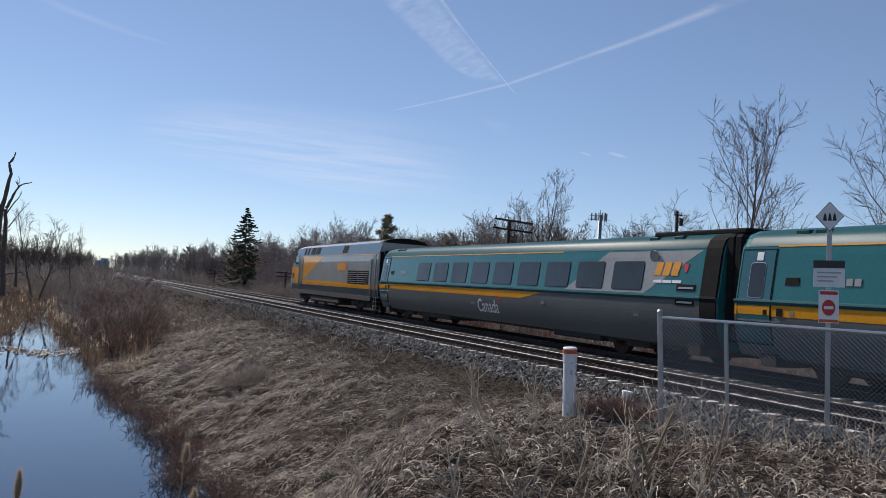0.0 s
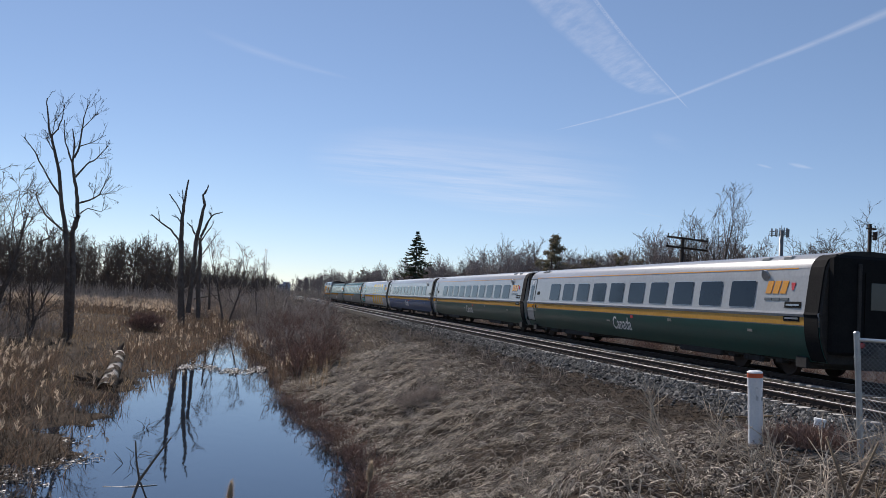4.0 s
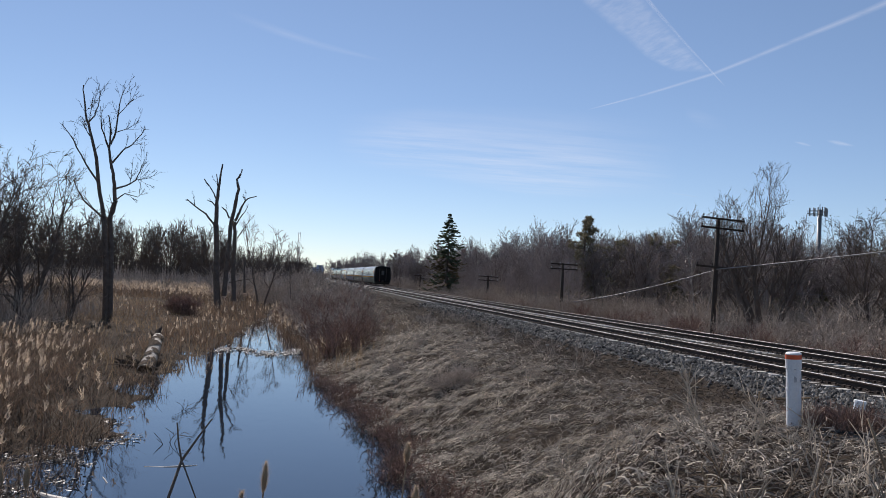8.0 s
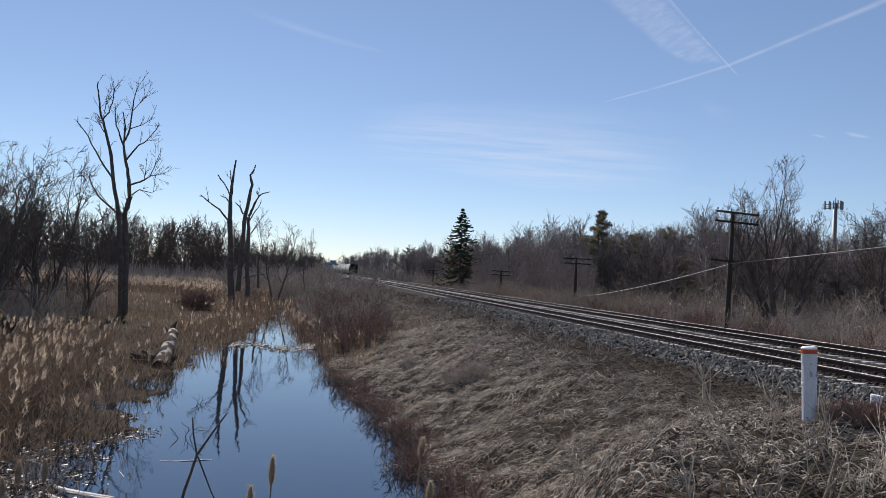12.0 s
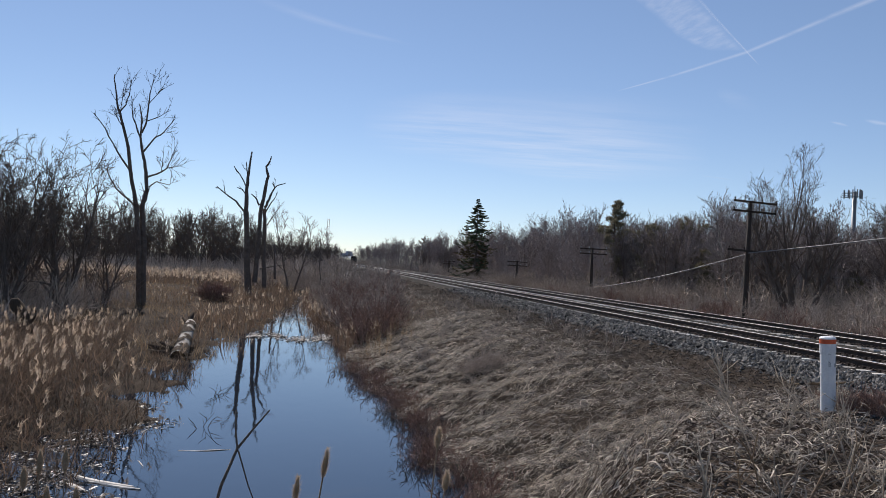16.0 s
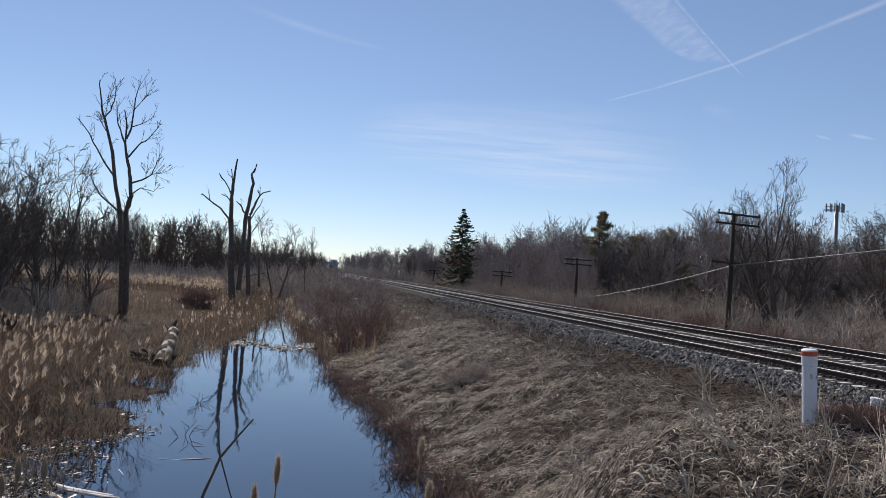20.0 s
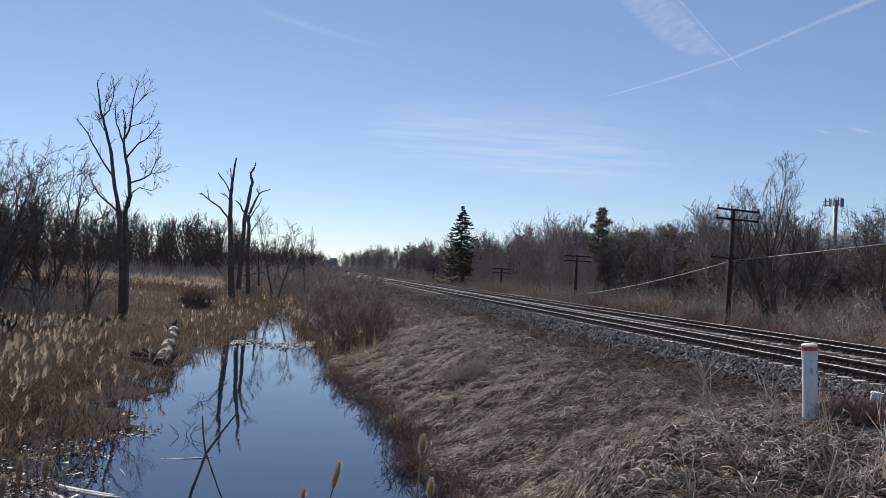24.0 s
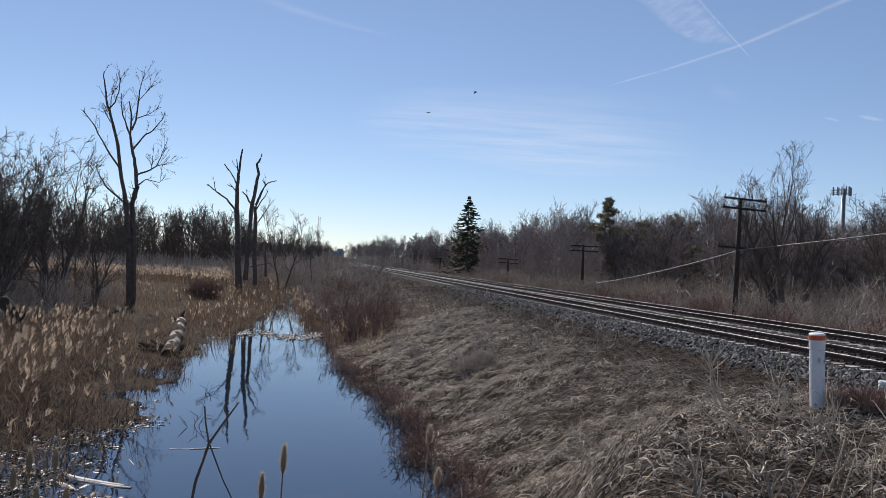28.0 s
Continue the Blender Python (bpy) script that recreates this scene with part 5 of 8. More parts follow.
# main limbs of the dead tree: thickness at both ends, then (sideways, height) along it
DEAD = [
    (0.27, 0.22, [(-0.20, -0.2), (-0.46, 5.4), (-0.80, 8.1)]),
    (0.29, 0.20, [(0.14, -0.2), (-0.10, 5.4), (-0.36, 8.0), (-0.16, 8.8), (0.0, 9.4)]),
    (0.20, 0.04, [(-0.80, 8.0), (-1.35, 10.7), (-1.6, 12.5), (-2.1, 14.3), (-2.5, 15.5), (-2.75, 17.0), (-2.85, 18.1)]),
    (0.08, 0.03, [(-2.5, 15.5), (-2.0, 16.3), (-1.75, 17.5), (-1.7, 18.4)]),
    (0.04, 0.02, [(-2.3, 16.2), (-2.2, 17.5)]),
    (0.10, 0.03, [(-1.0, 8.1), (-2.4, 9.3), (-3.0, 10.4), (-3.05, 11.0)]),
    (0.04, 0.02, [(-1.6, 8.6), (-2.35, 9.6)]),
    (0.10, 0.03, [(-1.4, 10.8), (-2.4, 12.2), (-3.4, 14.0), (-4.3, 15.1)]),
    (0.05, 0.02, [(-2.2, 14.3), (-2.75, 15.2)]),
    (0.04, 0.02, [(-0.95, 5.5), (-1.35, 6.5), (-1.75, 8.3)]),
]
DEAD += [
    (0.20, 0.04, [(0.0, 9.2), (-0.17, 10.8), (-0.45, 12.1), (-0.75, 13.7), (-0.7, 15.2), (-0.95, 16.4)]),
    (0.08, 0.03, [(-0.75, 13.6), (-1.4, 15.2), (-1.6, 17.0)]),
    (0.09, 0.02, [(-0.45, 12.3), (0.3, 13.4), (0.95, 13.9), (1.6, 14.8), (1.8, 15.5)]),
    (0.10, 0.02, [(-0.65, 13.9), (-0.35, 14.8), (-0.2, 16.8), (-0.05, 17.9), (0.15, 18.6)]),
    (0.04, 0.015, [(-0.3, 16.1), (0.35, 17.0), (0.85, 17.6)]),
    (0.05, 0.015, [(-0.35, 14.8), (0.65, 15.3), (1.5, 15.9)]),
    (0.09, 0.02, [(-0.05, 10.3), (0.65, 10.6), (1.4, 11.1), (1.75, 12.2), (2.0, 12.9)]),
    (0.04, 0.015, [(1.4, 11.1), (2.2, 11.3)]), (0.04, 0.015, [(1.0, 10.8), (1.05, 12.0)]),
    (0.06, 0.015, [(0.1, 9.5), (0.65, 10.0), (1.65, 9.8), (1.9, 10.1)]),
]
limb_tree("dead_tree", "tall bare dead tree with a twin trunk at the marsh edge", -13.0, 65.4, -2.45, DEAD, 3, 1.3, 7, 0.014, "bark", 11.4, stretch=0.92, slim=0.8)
SNAGS = [
    (0.40, 0.27, [(0.0, -0.3), (-0.35, 4.6), (-0.65, 8.7)]),
    (0.26, 0.07, [(-0.65, 8.6), (-0.7, 11.0), (-0.55, 12.8), (-0.35, 14.8)]),
    (0.09, 0.05, [(-0.65, 11.2), (-1.2, 12.2), (-2.1, 13.4)]),
    (0.07, 0.04, [(-0.6, 12.4), (-0.9, 13.9)]),
    (0.12, 0.05, [(-0.8, 8.7), (-1.7, 9.8), (-2.8, 10.5), (-3.7, 11.2)]),
    (0.05, 0.03, [(-2.8, 10.5), (-3.0, 11.3)]),
    (0.07, 0.04, [(-0.75, 10.5), (-1.15, 11.0), (-1.7, 11.2)]),
    (0.05, 0.03, [(-0.65, 8.6), (0.2, 7.3)]), (0.05, 0.03, [(-0.6, 6.9), (-1.2, 6.5)]),
]
SNAGS += [
    (0.28, 0.22, [(0.55, 1.5), (0.7, 5.2), (0.8, 8.7)]),
    (0.22, 0.06, [(0.8, 8.6), (1.15, 11.0), (1.4, 12.5), (1.15, 13.5), (1.5, 14.1), (1.6, 14.6)]),
    (0.10, 0.05, [(0.65, 9.4), (0.2, 10.2), (-0.2, 10.5)]),
    (0.26, 0.16, [(1.55, 1.0), (1.35, 4.6), (1.3, 7.5), (1.2, 9.2)]),
    (0.15, 0.04, [(1.2, 9.2), (1.6, 10.1), (2.1, 11.3), (2.4, 11.6), (3.2, 11.9)]),
    (0.09, 0.03, [(1.25, 8.7), (1.9, 9.9), (2.4, 10.8)]),
    (0.06, 0.03, [(2.1, 11.3), (1.8, 11.8)]), (0.06, 0.02, [(1.55, 7.5), (2.8, 9.6)]),
    (0.13, 0.09, [(2.6, 1.9), (2.4, 5.6)]), (0.07, 0.03, [(1.0, 2.9), (2.2, 3.2), (3.3, 3.4)]),
]
limb_tree("snag_trees", "cluster of three broken dead trunks standing in the reeds", -6.9, 85.8, -2.5, SNAGS, 8, 1.0, 1, 0.02, "bark", 4.6, broken=True, stretch=0.965, slim=0.9)


def spruce(x, y, top, label, base_w, seed):
    """Tiers of spreading boughs with hanging sprays; open below, dense at the tip."""
    rnd = random.Random(seed)
    g = float(ground_z(x, y))
    h = top - g
    tr = thing("spruce_tree", label, "tree")
    tr.matrix_basis = pose(x, y, g - 0.1)
    t = Tubes()
    t.tube([(0, 0, 0), (0.04, 0, h * 0.5), (0, 0, h)], [0.24, 0.15, 0.02], 8)
    t.make("trunk", M["bark"], tr)
    boughs, green, brown = Tubes(), Tubes(), Tubes()
    tiers = 23
    for k in range(tiers):
        f = k / (tiers - 1)
        z0 = h * (0.06 + 0.91 * f)
        reach = base_w * (0.05 + 0.95 * (1 - f) ** 0.8)
        if f < 0.15:
            reach *= 0.8
        for j in range(12 if f > 0.2 else 9):
            a = rnd.random() * 6.28
            rr = reach * rnd.uniform(0.45, 1.15)
            z = min(h * 0.99, z0 + rnd.gauss(0, 0.22))
            drop = rr * (0.10 + 0.16 * (1 - f))
            d = Vector((math.cos(a), math.sin(a), 0))
            pts = [Vector((0, 0, z)), d * rr * 0.4 + Vector((0, 0, z - drop * 0.35)), d * rr * 0.75 + Vector((0, 0, z - drop)), d * rr + Vector((0, 0, z - drop * 0.45))]
            boughs.tube(pts, [0.035, 0.026, 0.016, 0.006], 3)
            dying = f < 0.48 and rnd.random() < 0.65
            for q in range(int((22 + 44 * rr / base_w) * (0.6 if dying else 1.0) * (1.5 if f > 0.7 else 1.2))):
                u = rnd.uniform(0.18, 1.0) * 3
                i = min(int(u), 2)
                c = pts[i].lerp(pts[i + 1], u - i)
                b = a + rnd.choice((-1, 1)) * rnd.uniform(0.2, 1.1)
                l = rnd.uniform(0.25, 0.6) * (0.45 + 0.7 * (1 - f))
                e = c + Vector((math.cos(b) * l, math.sin(b) * l, rnd.uniform(-0.55, 0.35 if f > 0.7 else 0.1) * l))
                (brown if dying else green).sliver([c, c.lerp(e, 0.55) + Vector((0, 0, 0.03)), e], Vector((-math.sin(b), math.cos(b), rnd.uniform(-1.2, 1.2))).normalized(), rnd.uniform(0.07, 0.15))
    boughs.make("branchwork", M["bark"], tr, smooth=False)
    green.make("foliage", M["needle"], tr, "dark green needle sprays", smooth=False)
    brown.make("brown_foliage", M["needle_brown"], tr, "brown dying lower sprays", smooth=False)
    return tr


def pine(x, y, top, width, seed, label, slim=1.0):
    """A ragged pine: crooked limbs, each ending in brushes of long needles."""
    rnd = random.Random(seed)
    g = float(ground_z(x, y))
    h = top - g
    tr = thing("pine_tree", label, "tree")
    tr.matrix_basis = pose(x, y, g - 0.1)
    wood, needles = Tubes(), Tubes()
    wood.tube([(0, 0, 0), (rnd.gauss(0, 0.15), rnd.gauss(0, 0.15), h * 0.5), (0, 0, h * 0.97)], [0.17, 0.12, 0.03], 8)
    n = int(34 * (0.7 + 0.3 * h / 8))
    for j in range(n):
        u = (j + rnd.random()) / n
        z = h * (0.06 + 0.92 * u)
        a = rnd.random() * 6.28
        rr = 1.2 * width * (0.22 + 0.78 * (1 - u) ** (0.55 * slim)) * rnd.uniform(0.55, 1.1)
        d = Vector((math.cos(a), math.sin(a), -0.02 + 0.5 * u))
        p0 = Vector((0, 0, z))
        p1 = p0 + d * rr * 0.5 + Vector((rnd.gauss(0, 0.15), rnd.gauss(0, 0.15), -0.05 * rr))
        p2 = p1 + d * rr * 0.5 + Vector((rnd.gauss(0, 0.2), rnd.gauss(0, 0.2), 0.1 * rr))
        wood.tube([p0, p1, p2], [0.05, 0.035, 0.012], 4)
        for q in range(int(9 + 4.0 * rr)):
            c = (p1 if rnd.random() < 0.35 else p0.lerp(p1, rnd.uniform(0.4, 1))) if rnd.random() < 0.4 else p1.lerp(p2, rnd.random() ** 0.7)
            c = c + Vector((rnd.gauss(0, 0.22), rnd.gauss(0, 0.22), rnd.gauss(0.03, 0.15)))
            for _ in range(26):
                e = Vector((rnd.gauss(0, 1), rnd.gauss(0, 1), rnd.gauss(0.35, 0.8))).normalized() * rnd.uniform(0.22, 0.48)
                needles.tip(c, c + e, rand_dir(e, 1.57, rnd) * rnd.uniform(0.03, 0.055))
    wood.make("branchwork", M["bark"], tr, smooth=False)
    needles.make("foliage", M["needle_olive"], tr, "olive needle brushes", smooth=False)
    return tr


spruce(26.2, 142.0, 13.2, "tall dark spruce with open tiers and a browning base", 4.9, 21)
pine(31.0, 87.0, 9.3, 2.2, 22, "ragged green pine standing among bare trees", 1.5)
for i, (x, y, top, w) in enumerate(((34, 82, 6.4, 3.0), (36.5, 80, 6.9, 3.4), (38, 73, 6.6, 3.4), (41, 77, 6.6, 3.4), (35, 92, 6.4, 2.8), (40.5, 64, 5.4, 3.0))):
    pine(x, y, top, w, 30 + i, "broad olive-green pine behind the telegraph poles")
for i, (x, y, top, w) in enumerate(((57, 76, 6.8, 2.6), (62, 72, 6.2, 2.4), (60, 300, 14, 4), (66, 310, 12.5, 4), (48, 400, 13.5, 4), (-6, 330, 7.5, 3))):
    pine(x, y, top, w, 50 + i, "dark pine showing between the bare crowns", 1.2)

# single bare trees that stand out
def stand(tr, x, y, turn=0.0):
    tr.matrix_basis = pose(x, y, float(ground_z(x, y)) - 0.15, 0, 0, turn)
    return tr


stand(bare_tree(101, 14.0, 0.15, "tall slender bare tree with fine upswept branches", 4, 1, 0.12, 0.38, 0.11, 24, (0, 6, 6, 6), 0.09, 0.009, twig="bark"), 32.5, 35.3)
stand(bare_tree(102, 9.0, 0.26, "wide bare tree with many stems from one foot", 4, 7, 0.34, 0.26, 0.11, 8, (0, 4, 5, 5), 0.09, 0.008, fan=0.52, leader=0.86, twig="bark"), 30.0, 49.6)
stand(bare_tree(107, 12.0, 0.14, "tall open bare tree rising behind a many-stemmed one", 4, 3, 0.25, 0.33, 0.08, 11, (0, 4, 5, 5), 0.10, 0.008, fan=0.24, leader=0.84, twig="bark"), 29.9, 52.6)
stand(bare_tree(103, 11.0, 0.10, "slender bare tree with few branches beside a pole", 3, 1, 0.45, 0.20, 0.08, 15, (0, 5, 6), 0.12, 0.009, twig="bark"), 29.4, 54.6)
stand(bare_tree(104, 10.2, 0.15, "dense round-crowned bare tree", 4, 4, 0.15, 0.38, 0.18, 14, (0, 6, 6, 5), 0.02, 0.009, fan=0.45, leader=0.72, twig="bark"), 35.3, 46.0)
stand(bare_tree(105, 13.2, 0.16, "tall bare tree with a wide open crown", 4, 1, 0.14, 0.36, 0.13, 20, (0, 6, 6, 6), 0.06, 0.009, twig="bark"), 36.0, 28.5)
stand(bare_tree(106, 13.8, 0.17, "tall bare tree behind the crossing", 4, 2, 0.15, 0.33, 0.13, 17, (0, 6, 6, 5), 0.06, 0.009, twig="bark"), 36.5, 24.0)

# woods: a few kinds of bare tree, set out in belts
KINDS = [stand(bare_tree(201 + i, h, r, "bare slender woodland tree in a winter thicket", 3, s, c, w, 0.15, 22, (0, 7, 8), 0.05, 0.015, fan=0.22, bark=b, group="bare woods along the railway"), x, y)
         for i, (h, r, w, s, c, b, x, y) in enumerate((
             (9.6, 0.10, 0.27, 1, 0.25, "bark", 33, 100), (10.2, 0.12, 0.26, 1, 0.30, "bark", 36, 108),
             (8.4, 0.09, 0.28, 2, 0.16, "bark", 31, 112), (9.2, 0.10, 0.26, 2, 0.3, "bark_pale", 35, 120),
             (10.0, 0.09, 0.22, 1, 0.4, "bark_pale", 34, 128), (7.6, 0.08, 0.30, 3, 0.10, "bark", 30, 118)))]
wood_rng = random.Random(77)


def lower(x, y):
    """The wood is younger and lower at its eastern end."""
    return 0.95 if 0.58 < x / y < 0.95 else 1.0



def plant(n, xr, yr, size, avoid=None):
    for _ in range(n):
        x, y = wood_rng.uniform(*xr), wood_rng.uniform(*yr)
        if avoid and avoid(x, y):
            continue
        s = wood_rng.uniform(*size) * lower(x, y)
        m = pose(x, y, float(ground_z(x, y)) - 0.2, 0, 0, wood_rng.uniform(0, 360)) @ Matrix.Diagonal((s, s, s * wood_rng.uniform(0.92, 1.08), 1))
        c = copy_thing(wood_rng.choice(KINDS), m)
        c.matrix_basis = m


plant(110, (27, 50), (94, 240), (0.88, 1.15), lambda x, y: abs(x - 26.2) < 3 and abs(y - 142) < 8)
plant(85, (31, 60), (56, 96), (0.78, 1.05))
plant(55, (37, 62), (20, 56), (0.6, 0.95))


def set_out(name, label, category, kinds, spots, material):
    """Copies of a few kinds of plant at the given (x, y, size), turned at random, all in one mesh."""
    rnd = random.Random(len(spots))
    V, F, base = [], [], 0
    for x, y, s in spots:
        v, f = rnd.choice(kinds)
        a = rnd.uniform(0, 6.28)
        c, q = math.cos(a) * s, math.sin(a) * s
        V.append(np.stack([v[:, 0] * c - v[:, 1] * q + x, v[:, 0] * q + v[:, 1] * c + y, v[:, 2] * s * rnd.uniform(0.9, 1.1) + float(ground_z(x, y)) - 0.15], -1))
        F.append(f + base)
        base += len(v)
    return tagged(piece(name, np.concatenate(V), np.concatenate(F), M[material]), label, category, kind="stuff")


def tree_kinds(seed, n, limbs, kids, thin, clear=0.2):
    out = []
    for k in range(n):
        rnd, t = random.Random(seed + k), Tubes()
        stems_of(t, t, rnd, 10.0, 0.12, 3, 1 + (k % 3 == 2), clear + 0.1 * (k % 2), 0.27, 0.14, limbs, kids, 0.07, thin, 0.16, 4)
        out.append(t.triangles())
    return out


FAR_KINDS = tree_kinds(900, 8, 13, (0, 5, 6), 0.024, 0.26)
NEAR_KINDS = tree_kinds(940, 8, 17, (0, 6, 8), 0.016)


def far_wood(name, label, belts, seed, kinds=None, bark="twig"):
    """Woods too far off to tell tree from tree: many simple bare trees in one mesh."""
    rnd = random.Random(seed)
    spots = []
    for n, xr, yr, size, avoid in belts:
        for _ in range(n):
            x, y = rnd.uniform(*xr), rnd.uniform(*yr)
            if avoid and avoid[0] < x < avoid[1]:
                continue
            spots.append((x, y, rnd.uniform(*size) * lower(x, y)))
    set_out(name, label, "woods", kinds or FAR_KINDS, spots, bark)


far_wood("far_woods", "grey-brown leafless woods lining the railway far off", [(115, (25, 70), (235, 640), (0.9, 1.25), None), (90, (-70, 75), (640, 1000), (1.2, 1.75), (1, 25)), (36, (-30, 1), (300, 640), (0.75, 1.1), None), (60, (25.5, 42), (300, 640), (1.0, 1.4), None)], 5)
far_wood("mid_woods", "grey-brown leafless trees filling the wood beyond the tracks", [(190, (29, 56), (96, 240), (0.88, 1.15), None), (130, (34, 62), (56, 100), (0.78, 1.02), None), (50, (38, 62), (22, 56), (0.6, 0.85), None), (50, (26.5, 33), (70, 150), (0.45, 0.7), None)], 15, NEAR_KINDS)
far_wood("back_woods", "grey-brown leafless woods behind the brush beyond the tracks", [(210, (56, 120), (20, 260), (0.85, 1.08), None)], 9)
far_wood("marsh_woods", "grey leafless wood standing behind the marsh", [(170, (-75, -13), (166, 225), (0.85, 1.45), None), (80, (-20, 2), (168, 300), (0.6, 1.15), None), (34, (-130, -45), (110, 200), (0.95, 1.35), None)], 6, None, "bark")
far_wood("marsh_undergrowth", "dense dark undergrowth beneath the wood behind the marsh", [(330, (-120, 6), (232, 330), (0.55, 0.85), None)], 16, tree_kinds(970, 5, 15, (0, 5, 6), 0.045, 0.04), "bark")
# the thicket beside the marsh
near_left = [stand(bare_tree(301 + i, h, r, "dark twiggy tree in a thicket beside the marsh", 4, s, 0.16, 0.36, 0.20, 13, (0, 5, 5, 4), 0.04, 0.013, fan=0.34, bark="bark", twig="bark", group="thicket beside the marsh"), x, y, 40 * i)
             for i, (h, s, r, x, y) in enumerate(((10.9, 4, 0.21, -17.6, 50.0), (10.0, 3, 0.22, -15.6, 54.0), (10.8, 4, 0.19, -20.0, 47.5)))]
for i, (x, y, s) in enumerate(((-22.5, 52, 1.0), (-16.4, 47.0, 0.72), (-24, 46, 1.05), (-19.0, 57, 0.95), (-27, 56, 1.05), (-14.6, 60.5, 0.62), (-30, 50, 1.0), (-23, 63, 1.0))):
    m = pose(x, y, float(ground_z(x, y)) - 0.2, 0, 0, 77 * i) @ Matrix.Diagonal((s, s, s, 1))
    copy_thing(near_left[i % 3], m).matrix_basis = m
# small leaning bare trees beside the dead trunks
stand(bare_tree(401, 10.2, 0.13, "bare tree leaning beside the dead trunks", 4, 2, 0.3, 0.30, 0.15, 11, (0, 4, 4, 4), 0.06, 0.012), -3.0, 93.0)
stand(bare_tree(402, 8.2, 0.09, "thin leaning bare tree at the marsh edge", 4, 1, 0.4, 0.25, 0.16, 9, (0, 3, 3, 4), 0.05, 0.012), 0.2, 100.0)


# ---- grass, reeds and brush ----
def blades(name, label, category, x, y, z, h, lean, azim, width, material, seg=3, curl=0.6, category_kind="stuff"):
    """Thin tapering strands, each bending over from its foot. lean: how far the tip moves sideways, as a part of the length."""
    n = len(x)
    ts = np.linspace(0, 1, seg + 1)
    ca, sa = np.cos(azim), np.sin(azim)
    face = azim + np.pi / 2 + rng.normal(0, 0.5, n)
    bow, swing = rng.normal(0, 0.16, n) * h, rng.random(n) * 6.28
    wx, wy = np.cos(face) * width / 2, np.sin(face) * width / 2
    V = np.zeros((n, seg + 1, 2, 3), np.float32)
    for i, t in enumerate(ts):
        out = h * lean * (t ** (1 + curl))
        up = h * np.sqrt(np.maximum(0.02, 1 - np.minimum(lean, 0.98) ** 2)) * (t - 0.25 * np.minimum(lean, 1) * t * t)
        drift = bow * (np.sin(3.2 * t + swing) - np.sin(swing))
        px, py, pz = x + ca * out - sa * drift, y + sa * out + ca * drift, z + up
        k = 1 - 0.85 * t
        for j, s in enumerate((-1, 1)):
            V[:, i, j, 0], V[:, i, j, 1], V[:, i, j, 2] = px + s * wx * k, py + s * wy * k, pz
    base = np.arange(n)[:, None] * (2 * (seg + 1))
    q = np.array([(2 * i, 2 * i + 1, 2 * i + 3, 2 * i + 2) for i in range(seg)])
    F = (base[:, None, :] + q[None]).reshape(-1, 4)
    ob = piece(name, V.reshape(-1, 3), F, material)
    return tagged(ob, label, category, kind=category_kind)


def region(n, xr, yr, power=1.0):
    return xr[0] + (xr[1] - xr[0]) * rng.random(n), yr[0] + (yr[1] - yr[0]) * rng.random(n) ** power


def lying(name, label, x, y, azim, length, width, material, seg=5, curl=2.2, loft=0.05, wave=1.0, lift=0.0):
    """Curled strands lying on the ground, each following it a little above."""
    n = len(x)
    k = np.where(rng.random(n) < 0.5, -1, 1) * curl * (0.25 + 1.1 * rng.random(n))
    px, py, a = x.copy(), y.copy(), azim - 0.5 * k
    ph, amp = rng.random(n) * 6.28, wave * rng.random(n)
    base, arch = rng.exponential(loft * 0.5, n), length * rng.random(n) * 0.26 * (rng.random(n) < 0.7)
    tilt = rng.uniform(-1.1, 1.1, n)
    V = np.zeros((n, seg + 1, 2, 3), np.float32)
    for i in range(seg + 1):
        t = i / seg
        h = a + k * t + amp * np.sin(5.5 * t + ph)
        z = ground_z(px, py) + 0.004 + lift * (0.6 + 0.4 * math.sin(math.pi * t)) + base * (0.4 + 0.6 * t) + arch * math.sin(math.pi * t)
        w = width / 2 * (1 - 0.55 * t)
        for j, s in enumerate((-1, 1)):
            V[:, i, j, 0] = px - np.sin(h) * np.cos(tilt) * w * s
            V[:, i, j, 1] = py + np.cos(h) * np.cos(tilt) * w * s
            V[:, i, j, 2] = z + np.sin(tilt) * w * s
        px, py = px + np.cos(h) * length / seg, py + np.sin(h) * length / seg
    q = np.array([(2 * i, 2 * i + 1, 2 * i + 3, 2 * i + 2) for i in range(seg)])
    F = (np.arange(n)[:, None, None] * (2 * (seg + 1)) + q[None]).reshape(-1, 4)
    return tagged(piece(name, V.reshape(-1, 3), F, material), label, "grass", kind="stuff")


def apron(x, y):
    """The strip of crushed stone along the fence, where little grows."""
    off = (x - 7.42) * 0.815 + (y - 9.16) * 0.58
    along = (x - 7.42) * 0.58 - (y - 9.16) * 0.815
    return sstep(-1.7, -0.9, off + 0.25 * wob(x, y, 1.3, 2)) * sstep(-1.6, -0.4, along)


def clear_of_apron(x, y):
    keep = rng.random(len(x)) > 0.86 * apron(x, y)
    return x[keep], y[keep]


def bank_spots(n, xr, yr, power, rocks=0.85):
    x, y = region(n, xr, yr, power)
    keep = (ground_z(x, y) > WATER_Z - 0.05) & (x > right_edge(y) - 0.1) | ((y < 10) & (ground_z(x, y) > -1.9))
    keep &= (np.hypot(x - 6.6, y - 10.0) > 0.3) & ~((x > 8.1) & (y > 9.2) & (y < 13) & (rng.random(n) < rocks))
    return clear_of_apron(x[keep], y[keep])


